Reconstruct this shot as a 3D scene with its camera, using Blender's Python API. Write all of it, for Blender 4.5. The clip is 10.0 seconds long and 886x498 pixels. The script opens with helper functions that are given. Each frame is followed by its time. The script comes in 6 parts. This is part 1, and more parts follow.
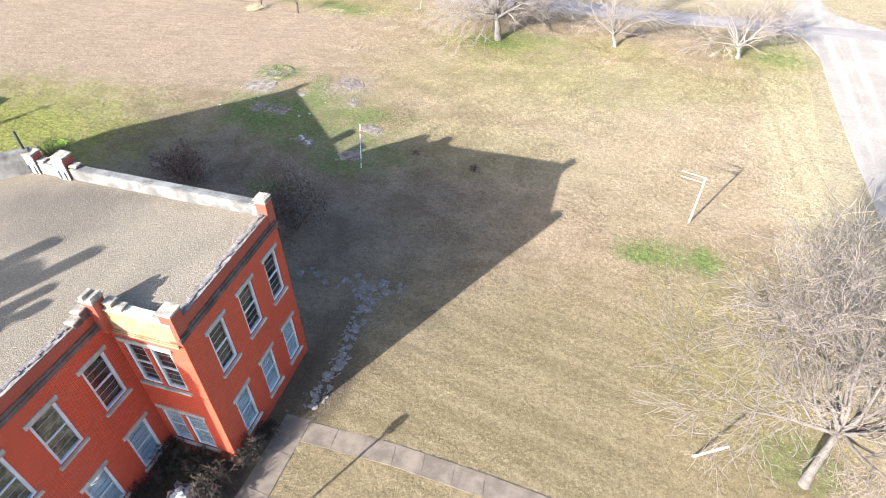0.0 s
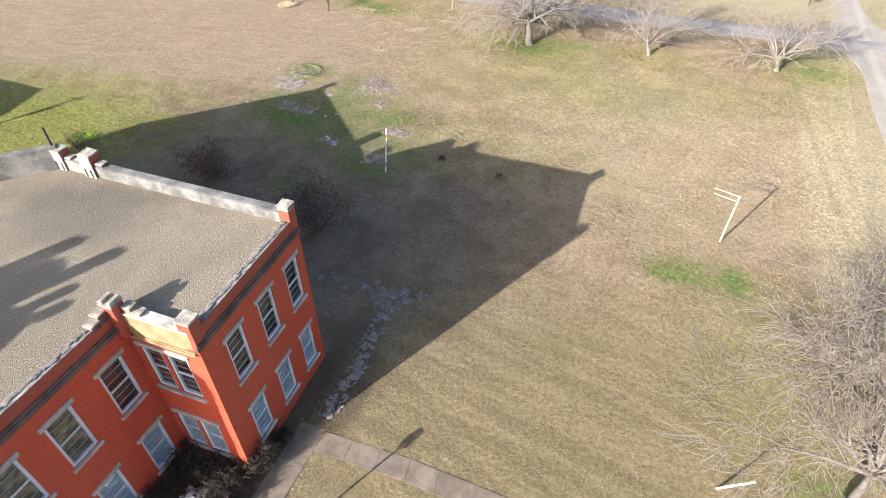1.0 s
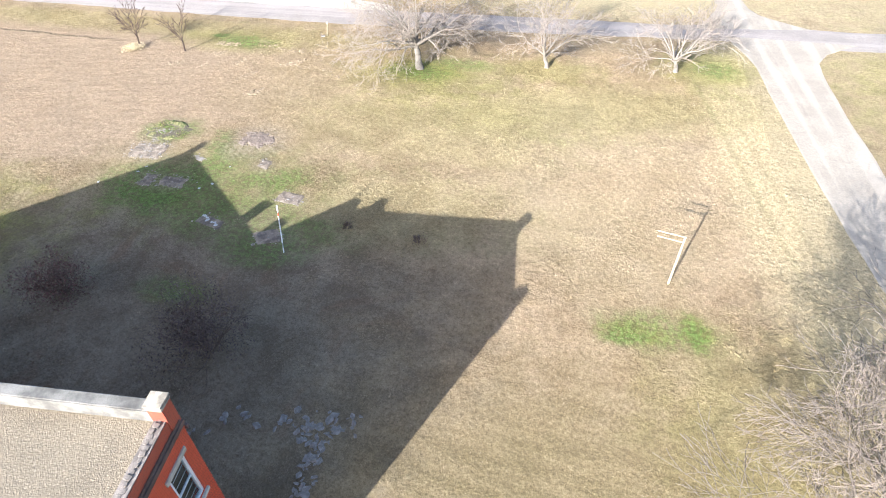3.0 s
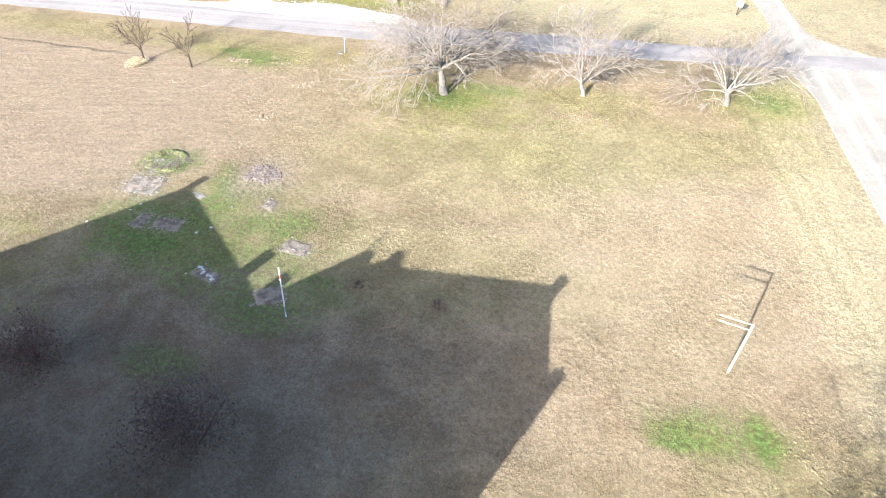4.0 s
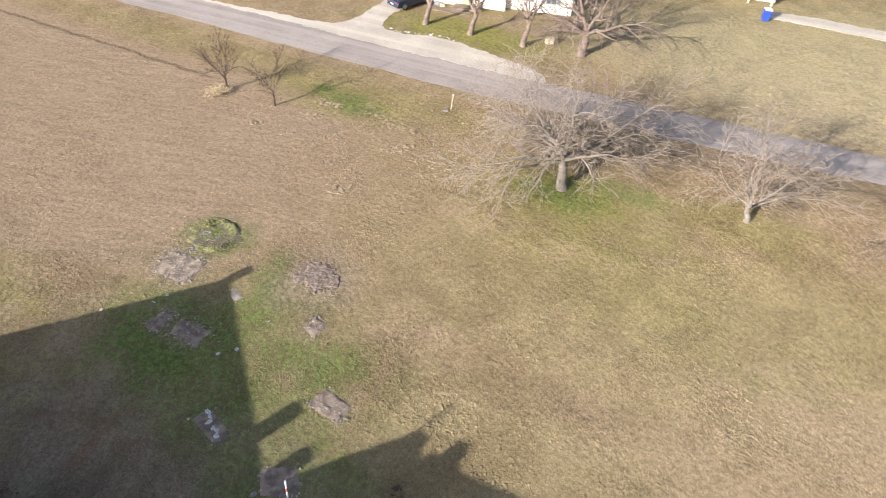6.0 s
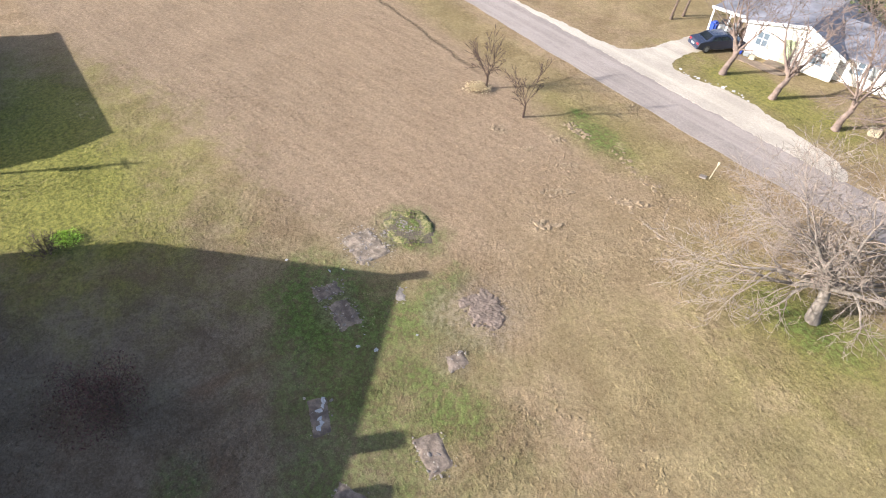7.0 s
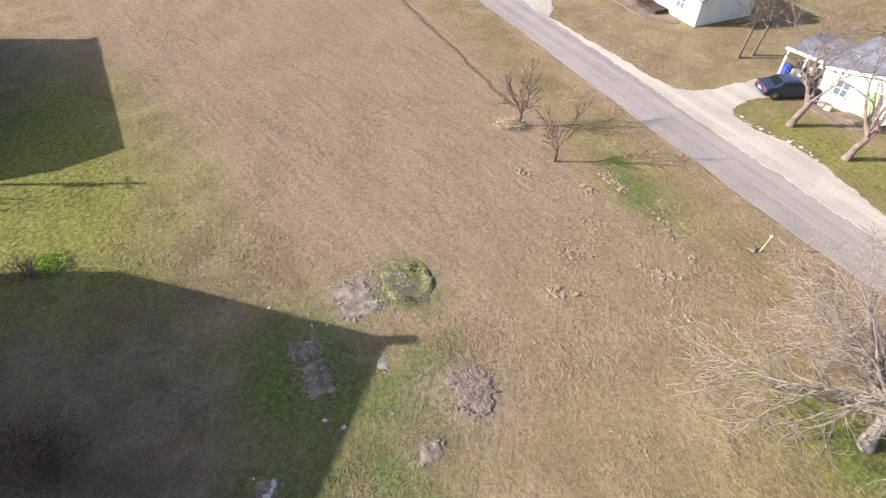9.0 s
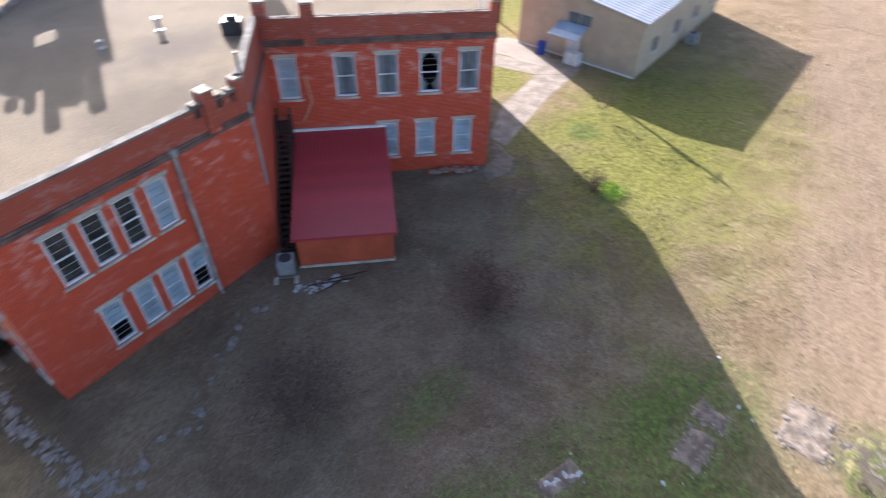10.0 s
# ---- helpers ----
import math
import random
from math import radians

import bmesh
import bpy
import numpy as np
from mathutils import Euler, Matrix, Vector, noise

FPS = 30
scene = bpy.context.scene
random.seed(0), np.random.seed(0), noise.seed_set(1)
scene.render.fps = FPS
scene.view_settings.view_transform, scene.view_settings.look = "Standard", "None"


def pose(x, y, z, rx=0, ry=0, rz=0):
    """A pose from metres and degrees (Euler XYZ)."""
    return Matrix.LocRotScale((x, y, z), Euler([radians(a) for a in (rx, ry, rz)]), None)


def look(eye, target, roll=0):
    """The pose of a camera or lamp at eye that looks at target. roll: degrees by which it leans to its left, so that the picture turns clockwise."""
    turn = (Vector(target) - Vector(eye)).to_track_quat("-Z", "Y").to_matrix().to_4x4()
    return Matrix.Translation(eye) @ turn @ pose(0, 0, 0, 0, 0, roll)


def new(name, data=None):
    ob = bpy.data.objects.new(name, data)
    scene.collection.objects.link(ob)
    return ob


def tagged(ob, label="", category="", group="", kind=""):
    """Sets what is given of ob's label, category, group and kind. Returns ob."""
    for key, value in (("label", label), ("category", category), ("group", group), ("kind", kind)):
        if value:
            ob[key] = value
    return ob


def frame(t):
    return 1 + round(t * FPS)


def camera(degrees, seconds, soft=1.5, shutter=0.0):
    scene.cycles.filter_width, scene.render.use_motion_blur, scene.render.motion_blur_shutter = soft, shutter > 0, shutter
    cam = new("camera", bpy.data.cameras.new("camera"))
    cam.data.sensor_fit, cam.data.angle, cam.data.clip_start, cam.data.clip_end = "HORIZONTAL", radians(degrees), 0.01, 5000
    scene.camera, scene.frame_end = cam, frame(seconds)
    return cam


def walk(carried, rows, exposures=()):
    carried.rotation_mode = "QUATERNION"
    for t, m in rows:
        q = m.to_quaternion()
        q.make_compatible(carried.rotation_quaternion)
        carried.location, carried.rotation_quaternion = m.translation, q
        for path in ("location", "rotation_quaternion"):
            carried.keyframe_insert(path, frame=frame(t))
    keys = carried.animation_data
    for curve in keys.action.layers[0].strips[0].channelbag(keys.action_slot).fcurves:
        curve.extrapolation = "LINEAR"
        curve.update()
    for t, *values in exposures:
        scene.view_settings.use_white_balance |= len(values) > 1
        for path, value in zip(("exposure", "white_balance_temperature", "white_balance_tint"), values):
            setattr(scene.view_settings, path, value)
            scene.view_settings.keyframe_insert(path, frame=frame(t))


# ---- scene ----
# ---- camera ----
cam = camera(74.0, 10.0, soft=1.0, shutter=0.13)
# seconds, eye, heading, pitch, roll
ROWS = [
    (0.0, 0.169, 0.214, 23.742, 21.611, -42.032, -0.555),
    (0.5, 0.068, 0.388, 23.729, 24.643, -42.168, -0.003),
    (1.0, -0.293, 0.929, 23.840, 24.225, -42.185, 0.060),
    (1.5, -0.935, 2.021, 23.931, 24.054, -42.338, 0.253),
    (2.0, -1.583, 3.615, 23.978, 15.299, -42.605, -0.730),
    (2.5, -2.626, 5.388, 24.037, 10.038, -42.850, -0.881),
    (3.0, -3.615, 7.646, 23.975, 11.816, -42.935, -0.341),
    (4.5, -6.154, 16.270, 23.838, 13.971, -43.772, -0.033),
    (5.0, -7.063, 19.281, 23.916, 14.162, -44.079, 0.177),
    (5.5, -8.208, 22.311, 23.850, 16.040, -44.196, 0.791),
    (6.0, -9.316, 25.380, 23.735, 26.012, -44.448, 1.457),
    (6.2, -9.779, 26.370, 23.730, 32.180, -44.635, 2.141),
    (7.3, -10.400, 30.248, 22.688, 58.859, -44.100, 1.734),
    (7.5, -10.563, 30.716, 22.721, 58.773, -44.090, 1.732),
    (8.0, -11.273, 32.219, 22.863, 57.892, -44.095, 1.362),
    (8.5, -12.017, 33.553, 22.883, 56.904, -44.063, 1.083),
    (9.0, -12.642, 34.091, 22.671, 63.405, -43.897, 1.823),
    (9.3, -12.611, 34.248, 22.373, 73.400, -43.436, 1.681),
    (9.4, -12.600, 34.300, 22.273, 78.000, -43.282, 1.634),
    (9.5, -12.590, 34.352, 22.174, 83.079, -43.128, 1.587),
    (9.6, -12.639, 34.618, 22.042, 89.594, -43.091, 1.515),
    (9.7, -12.687, 34.883, 21.911, 97.612, -43.054, 1.443),
    (9.8, -12.736, 35.149, 21.779, 107.300, -43.017, 1.370),
    (9.9, -12.784, 35.414, 21.648, 118.311, -42.980, 1.298),
    (10.0, -12.833, 35.680, 21.516, 129.910, -42.943, 1.226),
]


def eye_pose(x, y, z, yaw, pitch, roll):
    a, b = radians(yaw), radians(pitch)
    ahead = Vector((-math.sin(a) * math.cos(b), math.cos(a) * math.cos(b), math.sin(b)))
    return look((x, y, z), Vector((x, y, z)) + ahead, roll)


walk(cam, [(t, eye_pose(*p)) for t, *p in ROWS],
     exposures=[(0.0, 2.1, 5500, 9), (1.0, 1.68, 5750, 9), (1.5, 1.52, 5900, 9), (2.0, 1.57, 5900, 9), (2.5, 1.84, 5650, 9), (3.0, 2.09, 5570, 8), (4.5, 2.14, 5450, 6), (5.0, 1.82, 5600, 8), (5.5, 1.58, 5700, 9),
                (6.2, 1.33, 6220, 12), (7.5, 1.66, 5880, 12), (8.0, 1.74, 5880, 12), (8.5, 1.54, 5980, 13), (9.0, 1.36, 6000, 14), (9.5, 1.36, 6100, 15), (9.7, 1.5, 5950, 16), (9.9, 1.68, 5900, 16), (10.0, 1.92, 5800, 17)])

# ---- light ----
SUN_EL, SUN_TO = radians(22.3), Vector((-0.386, -0.9225))
world = bpy.data.worlds.new("sky")
scene.world = world
world.use_nodes = True
nt = world.node_tree
sky = nt.nodes.new("ShaderNodeTexSky")
sky.sky_type, sky.sun_disc = "NISHITA", False
sky.sun_elevation = SUN_EL
sky.dust_density, sky.ozone_density = 2.4, 0.5
sky.sun_rotation = math.atan2(SUN_TO.x, SUN_TO.y)
nt.links.new(sky.outputs[0], nt.nodes["Background"].inputs[0])
nt.nodes["Background"].inputs[1].default_value = 0.10
sun = new("sun", bpy.data.lights.new("sun", "SUN"))
sun.data.energy, sun.data.angle, sun.data.color = 5.0, radians(0.4), (1.0, 0.93, 0.82)
sun.matrix_world = look((SUN_TO.x * 60, SUN_TO.y * 60, 60 * math.tan(SUN_EL)), (0, 0, 0))


# ---- material tools ----
class Graph:
    def __init__(self, name):
        self.m = bpy.data.materials.new(name)
        self.m.use_nodes = True
        self.t = self.m.node_tree
        self.out = self.t.nodes["Principled BSDF"]
        self.co = self.t.nodes.new("ShaderNodeTexCoord").outputs["Object"]

    def put(self, socket, value):
        if isinstance(value, bpy.types.NodeSocket):
            self.t.links.new(value, socket)
        elif isinstance(value, (tuple, list)) and len(value) == 3 and socket.type == "RGBA":
            socket.default_value = (*value, 1)
        else:
            socket.default_value = value

    def math(self, op, a, b=0.5, c=0.5):
        n = self.t.nodes.new("ShaderNodeMath")
        n.operation = op
        for i, v in enumerate((a, b, c)):
            self.put(n.inputs[i], v)
        return n.outputs[0]

    def vec(self, op, a, b):
        n = self.t.nodes.new("ShaderNodeVectorMath")
        n.operation = op
        self.put(n.inputs[0], a)
        self.put(n.inputs[1], b)
        return n.outputs["Value"] if op in ("LENGTH", "DOT_PRODUCT") else n.outputs[0]

    def noise(self, scale, detail=4, rough=0.55, co=None, stretch=None, warp=0.0):
        co = co or self.co
        if stretch:
            co = self.vec("MULTIPLY", co, stretch)
        n = self.t.nodes.new("ShaderNodeTexNoise")
        self.put(n.inputs["Vector"], co)
        n.inputs["Scale"].default_value, n.inputs["Detail"].default_value, n.inputs["Roughness"].default_value = scale, detail, rough
        n.inputs["Distortion"].default_value = warp
        return n.outputs[0]

    def voronoi(self, scale, what="Distance", feature="F1", co=None):
        n = self.t.nodes.new("ShaderNodeTexVoronoi")
        n.feature = feature
        self.put(n.inputs["Vector"], co or self.co)
        n.inputs["Scale"].default_value = scale
        return n.outputs[what]

    def span(self, v, a, b, lo=0.0, hi=1.0):
        n = self.t.nodes.new("ShaderNodeMapRange")
        n.interpolation_type = "SMOOTHSTEP"
        for i, x in enumerate((v, a, b, lo, hi)):
            self.put(n.inputs[i], x)
        return n.outputs[0]

    def mix(self, f, a, b, how="MIX"):
        n = self.t.nodes.new("ShaderNodeMix")
        n.data_type, n.blend_type = "RGBA", how
        self.put(n.inputs[0], f)
        self.put(n.inputs[6], a)
        self.put(n.inputs[7], b)
        return n.outputs[2]

    def ramp(self, v, *stops):
        n = self.t.nodes.new("ShaderNodeValToRGB")
        e = n.color_ramp.elements
        while len(e) < len(stops):
            e.new(0.5)
        for k, (at, c) in zip(e, stops):
            k.position, k.color = at, (*c, 1)
        self.put(n.inputs[0], v)
        return n.outputs[0]

    def random(self):
        return self.t.nodes.new("ShaderNodeObjectInfo").outputs["Random"]

    def bump(self, h, strength=0.5, depth=0.02, after=None):
        n = self.t.nodes.new("ShaderNodeBump")
        n.inputs["Strength"].default_value, n.inputs["Distance"].default_value = strength, depth
        self.put(n.inputs["Height"], h)
        if after:
            self.put(n.inputs["Normal"], after)
        return n.outputs[0]

    def turned(self, degrees):
        n = self.t.nodes.new("ShaderNodeVectorRotate")
        n.rotation_type = "Z_AXIS"
        self.put(n.inputs["Vector"], self.co)
        n.inputs["Angle"].default_value = radians(degrees)
        return n.outputs[0]

    def done(self, color, rough=0.8, normal=None, metal=0.0, spec=0.3):
        self.put(self.out.inputs["Base Color"], color)
        self.put(self.out.inputs["Roughness"], rough)
        self.put(self.out.inputs["Metallic"], metal)
        self.out.inputs["Specular IOR Level"].default_value = spec
        if normal:
            self.put(self.out.inputs["Normal"], normal)
        return self.m


def shade(c, k):
    return tuple(min(1.0, x * k) for x in c)


def plain(name, c, rough=0.7, grain=8.0, stain=0.7, amount=0.25, depth=0.004, metal=0.0, spec=0.3):
    """A surface of one colour with grain and larger stains."""
    g = Graph(name)
    fine, big = g.noise(grain * 6, 3), g.noise(stain, 5, 0.65)
    col = g.mix(g.span(big, 0.35, 0.7), shade(c, 1 - amount), shade(c, 1 + amount * 0.5))
    col = g.mix(g.span(fine, 0.3, 0.7, 0, amount), col, shade(c, 0.55))
    return g.done(col, rough, g.bump(fine, 0.5, depth), metal, spec)


def patch(g, x, y, rx, ry, wobble, edge=0.45, turn=0.0):
    """1 inside an uneven oval on the ground, 0 outside."""
    a = g.vec("SUBTRACT", g.co, (x, y, 0))
    if turn:
        n = g.t.nodes.new("ShaderNodeVectorRotate")
        n.rotation_type = "Z_AXIS"
        g.put(n.inputs["Vector"], a)
        n.inputs["Angle"].default_value = radians(-turn)
        a = n.outputs[0]
    a = g.vec("MULTIPLY", a, (1 / rx, 1 / ry, 0))
    d = g.math("ADD", g.vec("LENGTH", a, (0, 0, 0)), wobble)
    return g.span(d, 1.0 + edge, 1.0 - edge, 0.0, 1.0)


# ---- materials ----
def ground_material():
    g = Graph("dry_lawn")
    big = g.noise(0.05, 4, 0.6)
    mid = g.noise(0.35, 5, 0.65, warp=0.6)
    clump = g.noise(3.6, 5, 0.62)
    fine = g.noise(17, 4, 0.75)
    wob = g.math("MULTIPLY", g.math("SUBTRACT", g.noise(0.55, 6, 0.68), 0.5), 1.7)
    col = g.mix(g.span(mid, 0.3, 0.72), (0.236, 0.165, 0.104), (0.342, 0.249, 0.170))
    col = g.mix(g.span(big, 0.42, 0.62, 0, 0.38), col, (0.262, 0.206, 0.118))
    # olive turf of the south-east lawn, with mowing lines
    south = patch(g, -1, 14.5, 13, 10.5, g.math("MULTIPLY", wob, 0.5), 0.4, 12)
    mown = g.noise(1.0, 3, 0.6, co=g.vec("MULTIPLY", g.turned(8.0), (0.16, 1.3, 1)))
    turf = g.mix(g.span(mown, 0.36, 0.64), (0.165, 0.130, 0.068), (0.232, 0.179, 0.102))
    col = g.mix(g.math("MULTIPLY", south, 0.85), col, turf)
    # mown brown field with furrows
    rows = g.turned(-14.0)
    sep = g.t.nodes.new("ShaderNodeSeparateXYZ")
    g.put(sep.inputs[0], rows)
    here = g.t.nodes.new("ShaderNodeSeparateXYZ")
    g.put(here.inputs[0], g.co)
    furrow = g.noise(1.0, 5, 0.66, co=g.vec("MULTIPLY", rows, (0.30, 1.75, 1)))
    edge = g.math("ADD", sep.outputs[1], g.math("MULTIPLY", wob, 1.6))
    field = g.math("MULTIPLY", g.span(edge, 43.6, 45.6), g.span(g.math("ADD", here.outputs[0], g.math("MULTIPLY", wob, 5.0)), -22.0, -37.0))
    field = g.math("MULTIPLY", field, g.span(g.math("ADD", here.outputs[1], g.math("MULTIPLY", wob, 1.0)), 60.5, 55.5))
    brown = g.mix(g.span(furrow, 0.30, 0.70), (0.262, 0.188, 0.134), (0.330, 0.244, 0.177))
    col = g.mix(g.math("MULTIPLY", field, 0.92), col, brown)
    # dark ditch line beside the field
    ditch = g.math("ABSOLUTE", g.math("SUBTRACT", g.math("ADD", here.outputs[1], g.math("MULTIPLY", g.math("SUBTRACT", g.noise(0.4, 3), 0.5), 0.9)), 56.2))
    ditch = g.math("MULTIPLY", g.span(ditch, 0.28, 0.08), g.math("MULTIPLY", g.span(here.outputs[0], -44.0, -48.0), g.span(clump, 0.36, 0.56)))
    col = g.mix(g.math("MULTIPLY", ditch, 0.75), col, (0.085, 0.065, 0.045))
    # bare, dark earth and thin turf along the school's back, darkened further to deepen its shade
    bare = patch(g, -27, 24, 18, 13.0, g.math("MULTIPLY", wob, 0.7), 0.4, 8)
    shaded_soil = g.mix(g.span(mid, 0.32, 0.66), (0.118, 0.090, 0.070), (0.190, 0.150, 0.118))
    shaded_soil = g.mix(g.span(g.noise(0.23, 4, 0.6, warp=0.8), 0.54, 0.68, 0, 0.7), shaded_soil, (0.135, 0.080, 0.055))
    col = g.mix(g.math("MULTIPLY", bare, 0.82), col, shaded_soil)
    # pale grass to the east and beyond the road, lightened further for haze and glare
    east = patch(g, 13.0, 46, 4.4, 30, g.math("MULTIPLY", wob, 0.3), 0.3, 3)
    col = g.mix(g.math("MULTIPLY", east, 0.62), col, (0.45, 0.365, 0.23))
    for x, y, rx, ry, k in ((4, 84, 20, 13, 0.85), (-8, 80, 16, 8, 0.65), (32, 66, 14, 22, 0.5), (1, 42, 13, 9, 0.25), (-8, 50, 14, 6, 0.2)):
        col = g.mix(g.math("MULTIPLY", patch(g, x, y, rx, ry, wob, 0.5, 0), k), col, (0.46, 0.37, 0.245))
    # greener grass
    olive = (0.175, 0.158, 0.055)
    green = (0.072, 0.105, 0.026)
    for x, y, rx, ry, turn, k in ((-50, 25, 15, 8.0, 14, 0.85), (-30, 100, 80, 26, 0, 0.35), (-31, 72.4, 9, 2.6, 0, 0.7), (40, 58, 19, 14, 0, 0.7),
                                  (-15, 54.5, 7, 3.5, 0, 0.6), (-4.5, 57.5, 5, 2.4, 0, 0.55), (9.5, 60.5, 4, 4, 0, 0.7), (-45, 60, 30, 2.2, 0, 0.35),
                                  (-2, 51, 14, 4, 10, 0.4), (8, 24, 5, 6, 0, 0.35), (-12, 46, 10, 5, 0, 0.3), (-27, 36.5, 8, 5.0, 10, 0.3), (-13, 36, 8, 4, 0, 0.3), (-34.5, 58, 6, 2.2, 0, 0.5)):
        col = g.mix(g.math("MULTIPLY", patch(g, x, y, rx, ry, wob, 0.5, turn), k), col, g.mix(g.span(mid, 0.35, 0.7), olive, shade(olive, 1.5)))
    lush = g.mix(g.span(clump, 0.34, 0.66), (0.13, 0.150, 0.026), (0.245, 0.235, 0.055))
    for x, y, rx, ry, turn, k in ((-48, 24.0, 9.5, 5.0, 20, 0.85), (-44, 18.5, 4, 2.0, 0, 0.6), (-56, 26.5, 6, 2.5, 10, 0.6), (-48.2, 11.2, 3.4, 2.6, 0, 0.9), (-62, 3.5, 7, 5, 0, 0.9), (-46.6, 20.0, 2.2, 0.9, 0, 0.8), (2.0, 28.6, 1.8, 0.7, 5, 0.6), (5.2, 29.2, 0.8, 0.9, 5, 0.6), (-31, 74.0, 8, 2.0, 0, 0.6), (-15.5, 55.2, 3.5, 2.0, 0, 0.6)):
        col = g.mix(g.math("MULTIPLY", patch(g, x, y, rx, ry, wob, 0.5, turn), k), col, lush)
    for x, y, rx, ry, turn, k in ((-25.0, 36.0, 6.0, 4.2, -5, 0.3), (-30.0, 35.2, 2.7, 2.3, 0, 0.9), (-28.6, 35.0, 2.3, 2.0, 20, 0.9), (-26.2, 34.0, 3.4, 2.4, 0, 0.35), (-27.2, 40.9, 0.9, 1.7, 20, 0.8), (-27, 37.5, 2.4, 1.4, 40, 0.7), (-21.5, 37.6, 2.6, 1.1, 10, 0.6), (-25.0, 40.3, 2.2, 0.9, 0, 0.6), (-32, 41.9, 2.1, 1.5, 20, 0.9), (3.2, 29.0, 3.0, 1.2, 5, 0.6), (1.4, 28.3, 1.2, 0.6, 5, 0.9), (5.2, 29.0, 0.7, 1.0, 5, 0.9),
                                  (-20.2, 30.4, 2.4, 1.2, 0, 0.6), (-23, 26.6, 2.0, 1.0, 0, 0.6), (-17.5, 32.0, 2.6, 1.6, 20, 0.5), (-22.5, 33.5, 4.0, 2.6, 0, 0.35), (-15.4, 55.0, 2.6, 1.3, 0, 0.8), (-33.6, 58.0, 2.8, 1.3, 0, 0.8), (-36.6, 59.0, 0.7, 0.4, 0, 0.9), (-41.2, 25.25, 0.9, 0.6, 0, 0.4),
                                  (-46.0, 20.3, 1.2, 0.9, 0, 0.9), (10, 60.3, 2.0, 1.6, 0, 0.7), (9.8, 17.3, 1.8, 1.3, 0, 0.6), (-12.2, 57.3, 2.5, 1.2, 0, 0.6)):
        f = g.math("MULTIPLY", patch(g, x, y, rx, ry, wob, 0.55, turn), k)
        col = g.mix(g.math("MULTIPLY", f, g.span(g.noise(1.8, 4, 0.7), 0.30, 0.58, 0.25, 1.0)), col, g.mix(g.span(clump, 0.35, 0.7), green, shade(green, 1.8)))
    # bare earth showing through thin grass
    for x, y, rx, ry, turn, k in ((-24.9, 41.7, 2.3, 2.2, 20, 0.9), (-32.2, 39.0, 1.9, 1.5, 10, 0.5), (-23.1, 39.0, 1.0, 0.9, 0, 0.5), (-29.2, 35.8, 1.9, 1.0, 0, 0.45)):
        col = g.mix(g.math("MULTIPLY", patch(g, x, y, rx, ry, wob, 0.5, turn), g.span(clump, 0.35, 0.6, 0.35 * k, k)), col, g.mix(g.span(mid, 0.35, 0.65), (0.21, 0.16, 0.125), (0.30, 0.235, 0.175)))
    # dark mulch beside the school
    for x, y, rx, ry, turn, k in ((-13.4, 7.2, 2.0, 2.8, 0, 0.9), (-12.5, 11.5, 0.9, 4.5, 4, 0.75), (-15.6, 3.0, 1.0, 5.0, 4, 0.8), (-12.0, 15.5, 1.5, 3.5, 10, 0.5), (-10.9, 13.0, 0.9, 2.0, 0, 0.55)):
        col = g.mix(g.math("MULTIPLY", patch(g, x, y, rx, ry, g.math("MULTIPLY", wob, 0.4), 0.4, turn), k), col, (0.062, 0.048, 0.038))
    # wheel tracks east of the lawn
    for y0, x0, k in ((48, 9.5, 0.26), (48, 11.1, 0.14)):
        col = g.mix(g.math("MULTIPLY", patch(g, x0, y0, 0.24, 17, g.math("MULTIPLY", wob, 0.5), 0.6, 8.5), k), col, (0.12, 0.12, 0.05))
    pale = g.span(g.noise(0.9, 6, 0.78, warp=1.2), 0.60, 0.74, 0, 0.55)
    pale = g.math("MULTIPLY", pale, g.math("SUBTRACT", 1.0, bare))
    col = g.mix(pale, col, (0.52, 0.41, 0.27))
    # broken crumbs of straw in loose groups
    group = g.span(g.noise(0.28, 3, 0.5), 0.50, 0.66)
    crumb = g.math("MULTIPLY", g.span(g.noise(5.5, 4, 0.8, warp=1.5), 0.56, 0.68), group)
    col = g.mix(g.math("MULTIPLY", crumb, 0.68), col, (0.52, 0.41, 0.285))
    # low spots of the relief darkened, high ones lightened: shading put into the colour
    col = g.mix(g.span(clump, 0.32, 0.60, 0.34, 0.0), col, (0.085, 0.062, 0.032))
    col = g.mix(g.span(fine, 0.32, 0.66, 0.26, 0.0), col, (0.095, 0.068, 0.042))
    col = g.mix(g.span(fine, 0.55, 0.75, 0.0, 0.14), col, (0.46, 0.365, 0.26))
    speck = g.noise(8.5, 4, 0.9)
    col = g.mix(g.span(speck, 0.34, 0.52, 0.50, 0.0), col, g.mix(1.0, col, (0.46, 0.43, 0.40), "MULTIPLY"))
    col = g.mix(g.span(speck, 0.52, 0.68, 0.0, 0.42), col, g.mix(1.0, col, (1.55, 1.52, 1.50), "MULTIPLY"))
    tint = g.t.nodes.new("ShaderNodeNewGeometry").outputs["Random Per Island"]
    col = g.mix(1.0, col, g.mix(tint, (0.785, 0.79, 0.755), (1.165, 1.155, 1.07)), "MULTIPLY")
    h = g.math("ADD", g.math("MULTIPLY", clump, 0.7), g.math("MULTIPLY", fine, 0.2))
    h = g.math("ADD", h, g.math("MULTIPLY", speck, 0.22))
    h = g.math("ADD", h, g.math("MULTIPLY", crumb, 0.6))
    h = g.math("ADD", h, g.math("MULTIPLY", g.math("MULTIPLY", furrow, field), 0.75))
    h = g.math("SUBTRACT", h, g.math("MULTIPLY", ditch, 0.8))
